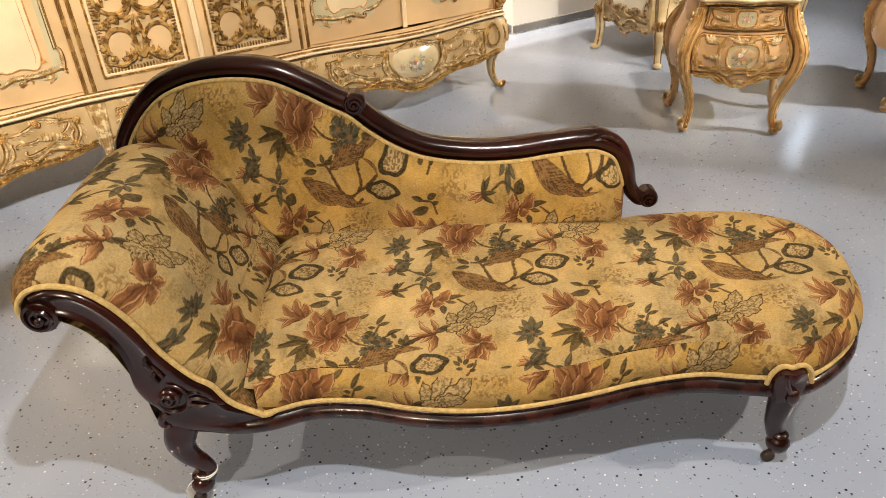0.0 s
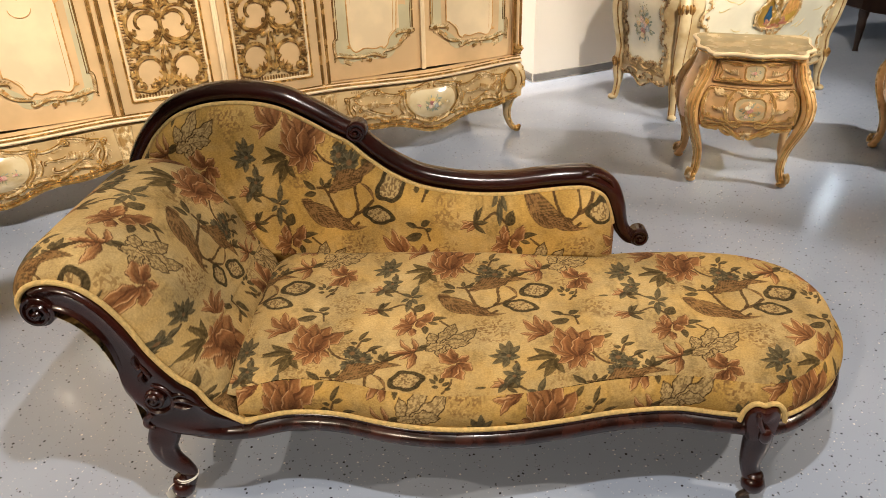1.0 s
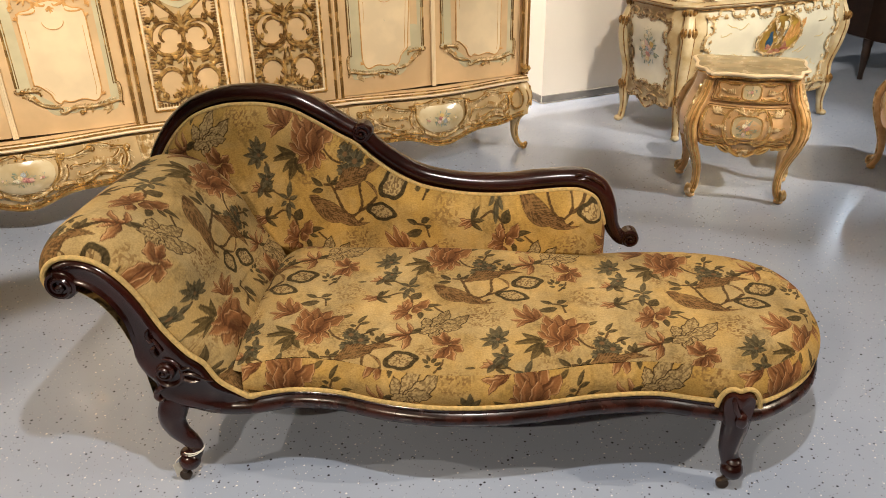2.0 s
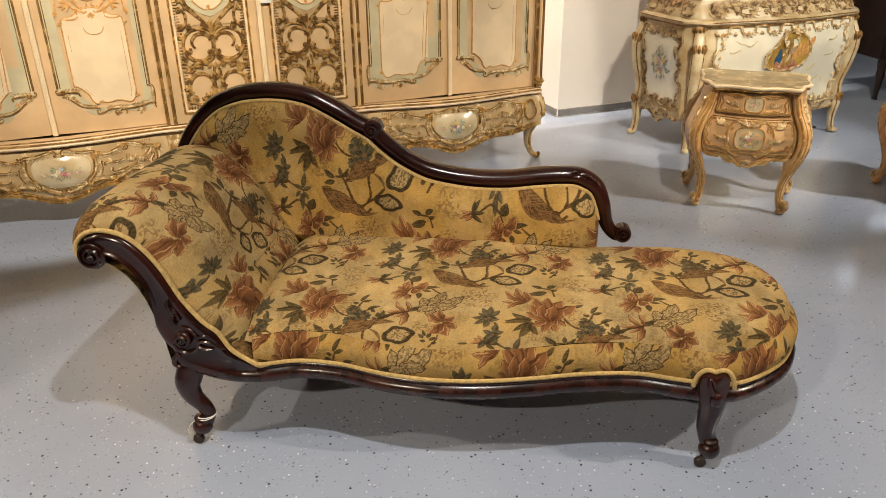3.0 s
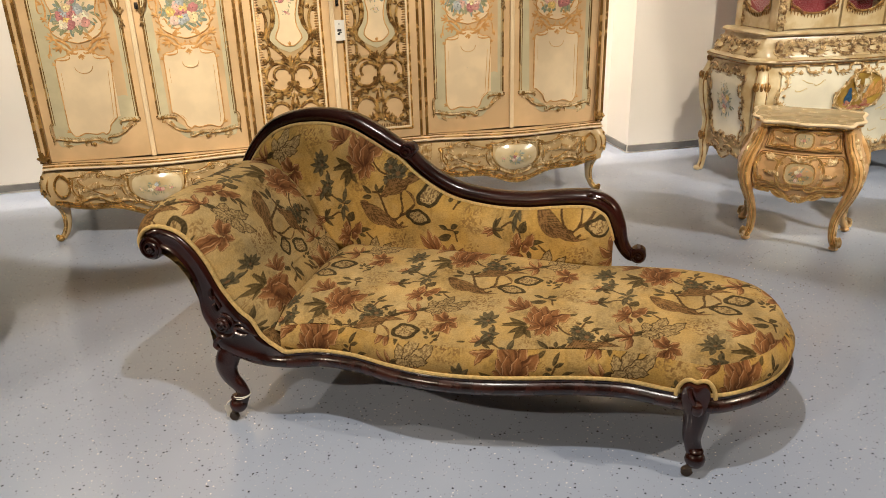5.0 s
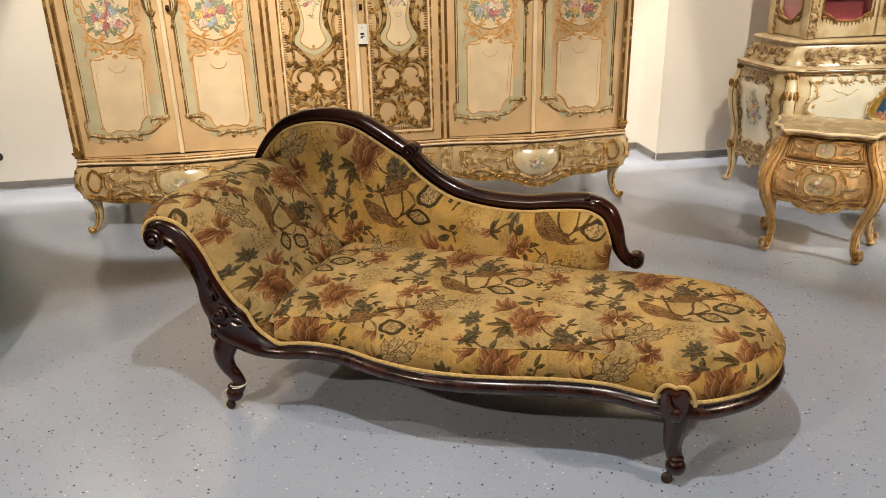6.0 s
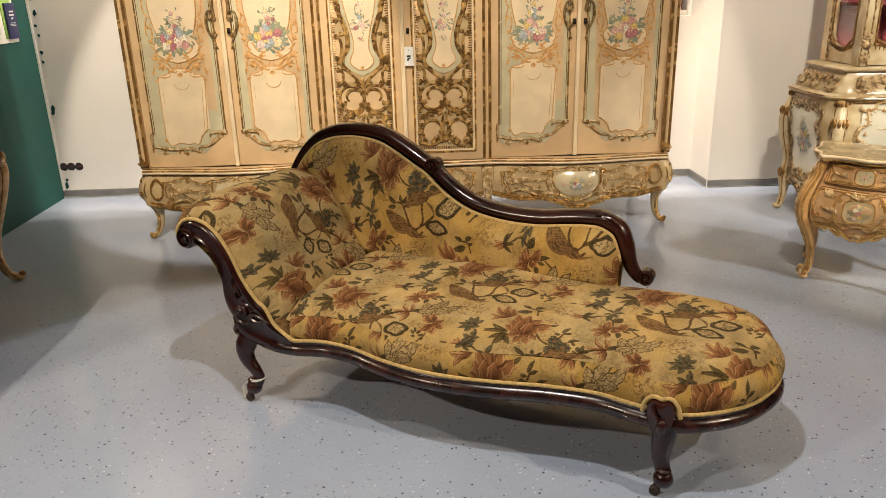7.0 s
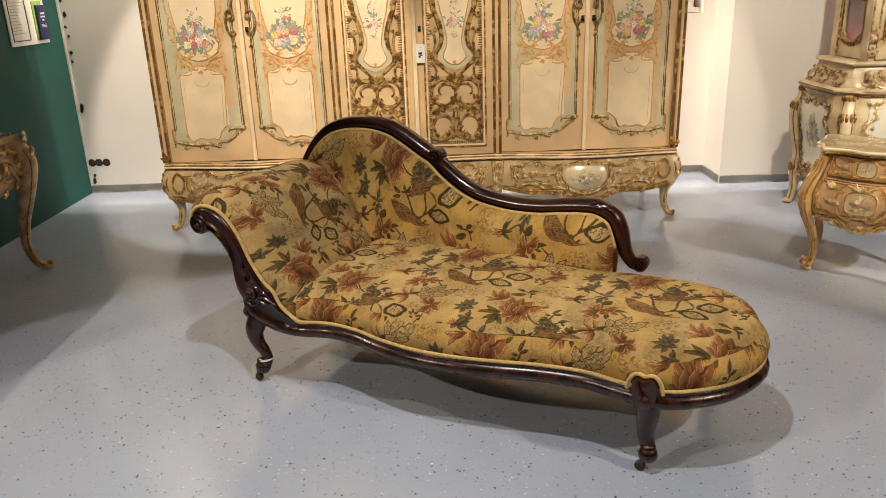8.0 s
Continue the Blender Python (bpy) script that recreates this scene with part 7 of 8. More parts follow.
    for sg in (-1, 1):
        relief(bm, front, scroll((sg * 0.012, 0.232), (sg * 0.070, 0.262), 0.7 * sg, 0.5 * -sg, 0.2 * sg), 0.0078, 0.010)
        relief(bm, front, scroll((sg * 0.062, 0.248), (sg * 0.120, 0.272), 0.6 * sg, 0.5 * -sg, 0.2 * sg), 0.0070, 0.010)
        relief(bm, front, scroll((sg * 0.118, 0.268), (sg * 0.180, 0.282), 0.5 * sg, 0.4 * sg, 0.1 * -sg), 0.0060, 0.009)
    pieces("apron_gilding", bm, GOLD_BRIGHT, t, "gilt carved apron edge")
    bm = bmesh.new()
    leafy(bm, front, 0, 0.258, 0.038, 270, 7, 0.0062, 0.012)
    for u in np.linspace(-0.045, 0.045, 8):
        relief(bm, front, [(u, skirt_z(u) + 0.016), (u * 1.05, skirt_z(u) + 0.034)], 0.0034, 0.008, 0.5)
    pieces("apron_shell", bm, SILVERED, t, "ivory shell on the apron")
    # corner posts and legs: a swelling band with a gilt line inside and an ivory one outside
    zs = [0.574, 0.545, 0.49, 0.44, 0.385, 0.33, 0.27, 0.20, 0.14, 0.08, 0.045, 0.022]
    xs = [0.174, 0.178, 0.192, 0.214, 0.230, 0.230, 0.216, 0.192, 0.177, 0.175, 0.182, 0.194]
    ys = [0.140, 0.144, 0.150, 0.163, 0.177, 0.177, 0.166, 0.150, 0.141, 0.139, 0.144, 0.151]
    for sg, fwd, dx in ((-1, -1, 0), (1, -1, 0), (-1, 1, 0.046), (1, 1, 0.046)):
        bm = bmesh.new()
        low = [1 - k for k in np.interp(zs, [0.0, 0.45, 0.6], [0, 0.35, 1])]
        p = spline([(sg * (x + dx * (k if fwd > 0 else 0)), fwd * y * (0.94 if fwd > 0 else 1), z) for x, y, z, k in zip(xs, ys, zs, low)], 60)
        r = np.interp(p[:, 2], [0, 0.03, 0.08, 0.16, 0.28, 0.40, 0.50, 0.58], [0.017, 0.016, 0.0155, 0.0175, 0.024, 0.027, 0.021, 0.019])
        tube(bm, p, r, 10)
        foot = p[-1]
        ball(bm, (foot[0], foot[1], 0.013), 0.022, 1.0, 1.0, 0.58, 12, 8)
        leg = part("leg", bm, HONEY_PALE, t, "flaring corner post and curved leg")
        # directions along and across the outward corner
        out = Vector((sg * 0.62, fwd * 0.78, 0))
        side = Vector((-sg * 0.78, fwd * 0.62, 0))
        gilt, ivory = bmesh.new(), bmesh.new()
        for bmx, off, lift, rr, stop in ((gilt, 0.80, 0.62, 0.0058, 60), (gilt, 0.25, 0.97, 0.0030, 58), (ivory, -0.72, 0.70, 0.0062, 60)):
            q = np.array([Vector(c) + side * float(off * ra) + out * float(lift * ra) for c, ra in zip(p, r)])
            tube(bmx, q[2:stop], rr, 6)
        c = Vector(foot)
        wire = [tuple(c + side * (0.016 * sgn) + out * (0.008 + (0.013 - 0.0055 * a / math.pi) * math.cos(a)) + Vector((0, 0, 0.008 + (0.013 - 0.0055 * a / math.pi) * math.sin(a)))) for sgn in (1,) for a in np.linspace(0, 2 * math.pi, 18)]
        tube(gilt, wire, 0.0050, 6)
        ball(gilt, tuple(c + side * 0.020 + out * 0.006 + Vector((0, 0, 0.009))), 0.0070, u=8, v=6)
        for k in (-0.6, 0.0, 0.6):
            w = [tuple(c + side * (0.016 * k) + out * (0.010 + 0.016 * math.sin(a)) + Vector((0, 0, 0.008 + 0.024 * math.cos(a) + 0.012))) for a in np.linspace(0.1, 2.4, 10)]
            tube(ivory, w, 0.0062, 6)
        part("leg_gilding", gilt, GOLD_BRIGHT, leg, "gilt lines and scrolled toe")
        part("leg_ivory", ivory, SILVERED, leg, "ivory edge and leafed toe")
        if fwd < 0:
            # ivory garland down the outer face of the knee, a curl above it
            bm = bmesh.new()
            face = lambda u, v, d=0.0: tuple(Vector((sg * float(np.interp(v, zs[::-1], xs[::-1])), -float(np.interp(v, zs[::-1], ys[::-1])), v)) + Vector((sg * 0.9, -0.42, 0)) * (0.026 + d) + Vector((sg * 0.42, 0.9, 0)) * (u + 0.012))
            for j in range(6):
                leafy(bm, face, 0.004 * (-1) ** j, 0.445 - 0.022 * j, 0.026 - 0.0015 * j, 250 + 40 * (j % 2), 3, 0.0056, 0.0)
            relief(bm, face, scroll((-0.014, 0.452), (0.006, 0.505), 0.8, -0.5, 0.2), 0.0075, 0.002)
            leafy(bm, face, 0.004, 0.500, 0.035, 90, 4, 0.0066, -0.004)
            pieces("knee_carving", bm, SILVERED, leg, "ivory carved garland on the knee")
    return t


HONEY_PALE = material("pale_honey_paint", (0.72, 0.46, 0.21), 0.30, second=(0.55, 0.31, 0.115), scale=16, bump=0.06, coat=0.15)
GOLD_BRIGHT = material("bright_gilding", (0.95, 0.62, 0.23), 0.24, metal=0.70, second=(0.62, 0.34, 0.10), scale=45, bump=0.2, spread=(0.36, 0.58))
night = build_nightstand()
# its twin, of which one leg shows
copy_thing(night, pose(2.275, 3.34, 0, 0, 0, -14))

# ---- the painted display cabinet ----
CAB = ROOM @ pose(4.72, -1.30, 0)
CW, CD = 1.15, 0.46


def cab_plan(z):
    """How far the lower body swells at that height."""
    return float(np.interp(z, [0.17, 0.22, 0.34, 0.48, 0.60, 0.70, 0.74], [0.0, 0.012, 0.004, 0.030, 0.050, 0.030, 0.022]))


def cab_front(u, v, d=0.0):
    k = (u - CW / 2) / (CW / 2)
    return (u, -0.055 * math.cos(k * math.pi / 2) ** 2 - cab_plan(v) - d, v)


def cab_side(u, v, d=0.0):
    """u: from the front post (0) backwards."""
    return (-cab_plan(v) - 0.012 * math.sin(math.pi * u / CD) - d, u, v)


def on_top(surf, lift):
    return lambda u, v, d=0.0: surf(u, v, d + lift)


def build_cabinet():
    rnd = random.Random(8)
    t = thing("display_cabinet", CAB, "cream display cabinet with carved silvered frames and a painted lower door", "cabinet")
    zs = np.linspace(0.185, 0.72, 12)

    def plan(z, grow=0.0, n=20):
        f = [cab_front(u, z, grow)[:2] for u in np.linspace(0.05, CW - 0.05, n)]
        s = [cab_side(u, z, grow)[:2] for u in np.linspace(0.05, CD, 8)]
        r = [(CW - x, y) for x, y in s]
        return [(*p, z) for p in f + r + s[::-1]]

    bm = bmesh.new()
    ring_loft(bm, [plan(z) for z in zs])
    body = part("body", bm, BISQUE, t, "swelling cream lower body")
    # top board
    bm = bmesh.new()
    ring_loft(bm, [[(x, y, z) for x, y, _ in plan(0.72, g)] for g, z in ((0.004, 0.716), (0.020, 0.722), (0.030, 0.732), (0.026, 0.742), (0.005, 0.750), (-0.02, 0.752))])
    part("top_board", bm, BISQUE, t, "moulded cream top board")
    bm = bmesh.new()
    tube(bm, [(x, y, 0.715) for x, y, _ in plan(0.72, 0.012)][:], 0.005, 6)
    tube(bm, [(x, y, 0.738) for x, y, _ in plan(0.72, 0.028)][:], 0.0035, 6)
    part("top_gilding", bm, GOLD_DARK, t, "rubbed gilt edge of the top")
    # sloping carved frieze
    bm = bmesh.new()
    ring_loft(bm, [[(x, y, z) for x, y, _ in plan(0.72, g)] for g, z in ((-0.012, 0.752), (-0.02, 0.775), (-0.05, 0.81), (-0.075, 0.845), (-0.078, 0.86))])
    frieze = part("frieze", bm, BISQUE, t, "sloping frieze under the display case")
    slope = lambda u, v, d=0.0: (lambda p: (p[0], p[1] + 0.012 + (v - 0.752) * 0.62 - d, v))(cab_front(u, 0.72))
    sslope = lambda u, v, d=0.0: (lambda p: (p[0] + 0.012 + (v - 0.752) * 0.62 - d, p[1], v))(cab_side(u, 0.72))
    bm = bmesh.new()
    for k, u in enumerate(np.linspace(0.12, CW - 0.12, 11)):
        gilded(bm, bm, bm, slope, scroll((u - 0.045, 0.79), (u + 0.045, 0.80), 0.6 * (-1) ** k, 0.6 * (-1) ** k, 0.3 * (-1) ** k), 0.009, 0.010, (-1) ** k)
        gilded(bm, bm, bm, slope, scroll((u - 0.03, 0.83), (u + 0.05, 0.825), 0.5, -0.5, 0.2), 0.007, 0.010, (-1) ** k)
        leafy(bm, slope, u, 0.80, 0.04, 90 + 40 * (-1) ** k, 5, 0.006, 0.010)
        leafy(bm, slope, u + 0.03, 0.785, 0.03, 200, 4, 0.006, 0.010)
    for k, u in enumerate(np.linspace(0.09, CD - 0.05, 5)):
        gilded(bm, bm, bm, sslope, scroll((u - 0.04, 0.79), (u + 0.04, 0.80), 0.6 * (-1) ** k, 0.6 * (-1) ** k, 0.3 * (-1) ** k), 0.008, 0.010, (-1) ** k)
        gilded(bm, bm, bm, sslope, scroll((u - 0.03, 0.83), (u + 0.04, 0.825), 0.5, -0.5, 0.2), 0.006, 0.010, (-1) ** k)
        leafy(bm, sslope, u, 0.80, 0.035, 90 + 40 * (-1) ** k, 5, 0.005, 0.010)
    pieces("frieze_carving", bm, TARNISHED, frieze, "tarnished silvered scroll carving")
    for u0 in (0.10, CW - 0.10):
        bm = bmesh.new()
        ball(bm, slope(u0, 0.80, 0.01), 0.03, 0.8, 0.8, 1.5)
        part("frieze_bracket", bm, TARNISHED, frieze, "carved corner bracket")
    bm = bmesh.new()
    ring_loft(bm, [[(x, y, z) for x, y, _ in plan(0.72, g)] for g, z in ((-0.074, 0.860), (-0.058, 0.864), (-0.054, 0.873), (-0.066, 0.882), (-0.09, 0.885))])
    part("case_ledge", bm, BISQUE, t, "moulded ledge under the display case")
    # lower front: door field with carved frame
    fields = ((0.10, CW / 2 - 0.015), (CW / 2 + 0.015, CW - 0.10))
    for a, b in fields:
        bm = bmesh.new()
        ring_loft(bm, [[cab_front(u, z, 0.006) for u in np.linspace(a, b, 16)] for z in np.linspace(0.235, 0.700, 12)], closed=False)
        door = part("door", bm, PORCELAIN, t, "glossy white door field with faint gilt scrolls")
        bm = bmesh.new()
        for z in (0.24, 0.690):
            n = 6
            for k, u in enumerate(np.linspace(a + 0.03, b - 0.03, n)):
                gilded(bm, bm, bm, cab_front, scroll((u - 0.035, z), (u + 0.035, z + 0.004), 0.55 * (-1) ** k, 0.55 * (-1) ** k, 0.25 * (-1) ** k), 0.0075, 0.012, (-1) ** k)
                leafy(bm, cab_front, u, z - 0.004, 0.026, 270 if z > 0.5 else 90, 4, 0.005, 0.012)
        for u, sg in ((a + 0.012, 1), (b - 0.012, -1)):
            for k, z in enumerate(np.linspace(0.30, 0.63, 5)):
                gilded(bm, bm, bm, cab_front, scroll((u, z - 0.035), (u, z + 0.035), 0.5 * (-1) ** k * sg, 0.5 * (-1) ** k * sg, 0.25 * (-1) ** k * sg), 0.007, 0.012, (-1) ** k)
                leafy(bm, cab_front, u + sg * 0.004, z, 0.022, 90 - sg * 90, 3, 0.0045, 0.012)
        pieces("frame_carving", bm, SILVERED, door, "silvered carved frame")
        bm = bmesh.new()
        for k in range(9):
            u, z = rnd.uniform(a + 0.08, b - 0.08), rnd.uniform(0.32, 0.64)
            relief(bm, cab_front, scroll((u - 0.03, z), (u + 0.03, z + rnd.uniform(-0.03, 0.03)), rnd.choice((-0.5, 0.5)), rnd.choice((-0.5, 0.5)), 0.2), 0.0028, 0.0065)
        pieces("gilt_scroll", bm, FAINT_GOLD, door, "faint painted gilt scrolls")
    # the painting in its cartouche, its picture replaced by plain colour shapes
    cx, cz = 0.575, 0.555
    lift = on_top(cab_front, 0.012)
    outline = spline([(cx - 0.01, 0.452), (cx - 0.085, 0.456), (cx - 0.138, 0.482), (cx - 0.160, 0.522), (cx - 0.142, 0.566), (cx - 0.104, 0.602), (cx - 0.078, 0.640), (cx - 0.022, 0.664), (cx + 0.052, 0.664), (cx + 0.108, 0.642), (cx + 0.126, 0.604), (cx + 0.156, 0.572), (cx + 0.144, 0.520), (cx + 0.104, 0.474), (cx - 0.01, 0.452)], 60)[:-1]
    bm = bmesh.new()
    inlay(bm, lift, [tuple(p) for p in outline], 0.004, 0.006)
    panel = part("painted_panel", bm, GOLD_FIELD, t, "painted picture in plain shapes on a gold ground")
    bm = bmesh.new()
    vase = [(cx - 0.075 + s * w, z) for s, z, w in [(-1, 0.49, 0.012), (-1, 0.505, 0.022), (-1, 0.525, 0.024), (-1, 0.55, 0.012), (-1, 0.58, 0.007), (1, 0.58, 0.007), (1, 0.55, 0.012), (1, 0.525, 0.024), (1, 0.505, 0.022), (1, 0.49, 0.012)]]
    inlay(bm, lift, vase, 0.0055, 0.001)
    part("painted_blue_shape", bm, BLUE_PAINT, panel, "plain blue painted shape")
    bm = bmesh.new()
    for k in range(16):
        stroke(bm, lift, cx - 0.10 + 0.012 * k, 0.482 + 0.008 * math.sin(k * 2.1), 0.035, 20 + 37 * k, 0.6, 0.005 + 0.0002 * k)
    part("painted_red_strokes", bm, RED_PAINT, panel, "plain red painted strokes")
    bm = bmesh.new()
    for k in range(7):
        stroke(bm, lift, cx + 0.02 + 0.018 * k, 0.50 + 0.006 * k, 0.11, 70 + 6 * math.sin(k * 2), 0.22, 0.0048 + 0.0002 * k)
    part("painted_ochre_strokes", bm, OCHRE_LINE, panel, "plain ochre painted strokes")
    bm = bmesh.new()
    for k in range(0, 60, 5):
        p, q = outline[k], outline[(k + 6) % 60]
        relief(bm, lift, scroll(tuple(p), tuple(q), 0.0, 0.5, -0.15), 0.0042, 0.006)
        leafy(bm, lift, p[0], p[1], 0.019, math.degrees(math.atan2(p[1] - cz, p[0] - cx)), 4, 0.0036, 0.005)
    line(bm, lift, [tuple(q) for q in outline], 0.0048, 0.005, closed=True)
    leafy(bm, lift, cx + 0.01, 0.665, 0.045, 90, 7, 0.007, 0.010)
    pieces("panel_frame", bm, SILVERED, panel, "carved silvered cartouche frame")
    # side field with flowers
    for surf, name in ((cab_side, "side_panel"),):
        bm = bmesh.new()
        ring_loft(bm, [[surf(u, z, 0.006) for u in np.linspace(0.075, CD - 0.075, 10)] for z in np.linspace(0.275, 0.655, 10)], closed=False)
        field = part(name, bm, PORCELAIN, t, "glossy ivory side field with painted roses")
        bm = bmesh.new()
        for z in (0.265, 0.665):
            for k, u in enumerate(np.linspace(0.09, CD - 0.09, 6)):
                gilded(bm, bm, bm, surf, scroll((u - 0.032, z), (u + 0.032, z + 0.003), 0.55 * (-1) ** k, 0.55 * (-1) ** k, 0.25 * (-1) ** k), 0.0055, 0.010, (-1) ** k)
                leafy(bm, surf, u, z, 0.022, 270 if z > 0.5 else 90, 4, 0.0036, 0.010)
        for u, sg in ((0.07, 1), (CD - 0.07, -1)):
            for k, z in enumerate(np.linspace(0.30, 0.63, 6)):
                gilded(bm, bm, bm, surf, scroll((u, z - 0.032), (u, z + 0.032), 0.5 * (-1) ** k * sg, 0.5 * (-1) ** k * sg, 0.25 * (-1) ** k * sg), 0.0052, 0.010, (-1) ** k)
                leafy(bm, surf, u, z, 0.018, 90 - sg * 90, 3, 0.0034, 0.010)
        pieces("frame_carving", bm, TARNISHED, field, "dark silvered carved frame")
        bouquet(field, surf, CD / 2, 0.475, 0.14, 0.15, rnd, 9, 0.008)
        bouquet(field, surf, CD / 2, 0.57, 0.06, 0.07, rnd, 3, 0.008)
        bouquet(field, surf, CD / 2, 0.385, 0.03, 0.05, rnd, 1, 0.008)
    # posts, skirts and legs
    for px, py, ox, oy in ((0.03, 0.02, -0.5, -0.8), (CW - 0.03, 0.02, 0.5, -0.8), (0.0, CD - 0.01, -0.9, 0.2), (CW, CD - 0.01, 0.9, 0.2)):
        bm = bmesh.new()
        p = spline([(px, py, 0.715), (px + ox * 0.015, py + oy * 0.015, 0.66), (px + ox * 0.050, py + oy * 0.050, 0.57), (px + ox * 0.040, py + oy * 0.040, 0.46), (px + ox * 0.008, py + oy * 0.008, 0.33), (px + ox * 0.016, py + oy * 0.016, 0.23),
                    (px + ox * 0.012, py + oy * 0.012, 0.12), (px + ox * 0.022, py + oy * 0.022, 0.04), (px + ox * 0.035, py + oy * 0.035, 0.014)], 50)
        r = np.interp(np.linspace(0, 1, 50), [0, 0.2, 0.5, 0.68, 0.75, 0.9, 1], [0.034, 0.038, 0.034, 0.028, 0.036, 0.020, 0.021])
        tube(bm, p, r, 12)
        ball(bm, (px + ox * 0.045, py + oy * 0.045, 0.017), 0.022, 1.1, 1.1, 0.77)
        leg = part("leg", bm, BISQUE, t, "cream corner post running into a curved leg")
        bm = bmesh.new()
        nx, ny = -oy, ox
        for s in (-1, 1):
            tube(bm, [(a + nx * s * rr * 0.8 + ox * rr * 0.55, b + ny * s * rr * 0.8 + oy * rr * 0.55, c) for (a, b, c), rr in zip(p, r)], 0.005, 6)
        for z, s in ((0.23, 0.05), (0.60, 0.05), (0.70, 0.03)):
            i = int(np.argmin(abs(p[:, 2] - z)))
            for k in range(5):
                an = math.radians(-60 + 30 * k)
                dx, dy = ox * math.cos(an) - oy * math.sin(an), ox * math.sin(an) + oy * math.cos(an)
                tube(bm, spline([(p[i][0] + dx * r[i], p[i][1] + dy * r[i], z + s * 0.5), (p[i][0] + dx * r[i] * 1.25, p[i][1] + dy * r[i] * 1.25, z + s * 0.1), (p[i][0] + dx * r[i] * 1.05, p[i][1] + dy * r[i] * 1.05, z - s * 0.6)], 8), [0.003, 0.007, 0.009, 0.010, 0.009, 0.008, 0.006, 0.003], 6)
        part("leg_carving", bm, GOLD_DARK, leg, "rubbed gilt lines and leaves on the post")
    bm = bmesh.new()
    low = lambda k: 0.185 - 0.035 * math.exp(-((k - 0.5) / 0.16) ** 2) + 0.010 * math.cos(k * 18)
    skin(bm, cab_front, np.linspace(0.06, CW - 0.06, 60), lambda u: low(u / CW), 0.225, 4, 0.008)
    skin(bm, cab_side, np.linspace(0.05, CD - 0.03, 30), lambda u: low(u / CD), 0.225, 4, 0.008)
    apron = part("apron", bm, BISQUE, t, "scalloped apron")
    bm = bmesh.new()
    line(bm, cab_front, [(u, low(u / CW)) for u in np.linspace(0.06, CW - 0.06, 60)], 0.007, 0.010)
    line(bm, cab_side, [(u, low(u / CD)) for u in np.linspace(0.05, CD - 0.03, 30)], 0.007, 0.010)
    for k, u in enumerate(np.linspace(0.12, CW - 0.12, 10)):
        gilded(bm, bm, bm, cab_front, scroll((u - 0.04, 0.205), (u + 0.04, 0.205), 0.5 * (-1) ** k, 0.5 * (-1) ** k, 0.25 * (-1) ** k), 0.007, 0.012, (-1) ** k)
    for k, u in enumerate(np.linspace(0.1, CD - 0.08, 5)):
        relief(bm, cab_side, scroll((u - 0.035, 0.205), (u + 0.035, 0.205), 0.5 * (-1) ** k, 0.5 * (-1) ** k, 0.25 * (-1) ** k), 0.007, 0.012)
        leafy(bm, cab_side, u, 0.20, 0.03, 270, 4, 0.005, 0.012)
    pieces("apron_carving", bm, TARNISHED, apron, "carved apron scrolls")
    # display case
    X0, X1, Y0, Y1, Z0, Z1 = 0.095, CW - 0.095, 0.055, CD - 0.02, 0.885, 2.15
    bm = bmesh.new()
    box(bm, X0 + 0.03, X1 - 0.03, Y1 - 0.03, Y1, Z0, Z1)
    box(bm, X0 + 0.03, X1 - 0.03, Y0 + 0.06, Y1 - 0.03, Z0, Z0 + 0.06)
    box(bm, X0 + 0.03, X1 - 0.03, Y0 + 0.06, Y1 - 0.03, 1.19, 1.205)
    part("case_lining", bm, RED_CLOTH, t, "dark red cloth lining and shelf")
    bm = bmesh.new()
    box(bm, X0 - 0.02, X1 + 0.02, Y0 - 0.02, Y1, Z1, Z1 + 0.12, 0.01)
    part("case_top", bm, BISQUE, t, "cream case top")
    bars = [(X0, X0 + 0.06, Y0, Y0 + 0.06), (X1 - 0.06, X1, Y0, Y0 + 0.06), (X0, X0 + 0.05, Y1 - 0.06, Y1), (X1 - 0.05, X1, Y1 - 0.06, Y1)]
    for x0, x1, y0, y1 in bars:
        bm = bmesh.new()
        box(bm, x0, x1, y0, y1, Z0, Z1, 0.008)
        bar = part("case_post", bm, BISQUE, t, "cream case post")
        bm = bmesh.new()
        f = lambda u, v, d=0.0: ((x0 + x1) / 2 + u, y0 - d, v)
        for z, s in ((0.91, 0.05), (0.98, 0.05), (1.02, 0.04)):
            leafy(bm, f, 0, z, s, 90, 5, 0.010, 0.006)
            leafy(bm, f, 0.005, z + 0.03, s * 0.8, 250, 4, 0.009, 0.010)
        for dx in (-0.02, 0.02):
            tube(bm, [((x0 + x1) / 2 + dx, y0 - 0.002, z) for z in (Z0, 1.5, Z1)], 0.005, 6)
        part("post_carving", bm, TARNISHED, bar, "carved flowers and gilt lines")
    for x0, x1 in ((X0 + 0.062, 0.50), (0.515, 0.79), (0.805, X1 - 0.062)):
        frame_door(t, lambda u, v, d=0.0: (u, Y0 + 0.012 - d, v), x0, x1, Z0 + 0.005, Z1 - 0.01, rnd)
    frame_door(t, lambda u, v, d=0.0: (X0 + 0.012 - d, u, v), Y0 + 0.062, Y1 - 0.062, Z0 + 0.005, Z1 - 0.01, rnd, False)
    bm = bmesh.new()
    box(bm, X1 - 0.03, X1 - 0.012, Y0 + 0.06, Y1 - 0.06, Z0, Z1)
    part("case_side", bm, BISQUE, t, "closed case side")
    return t


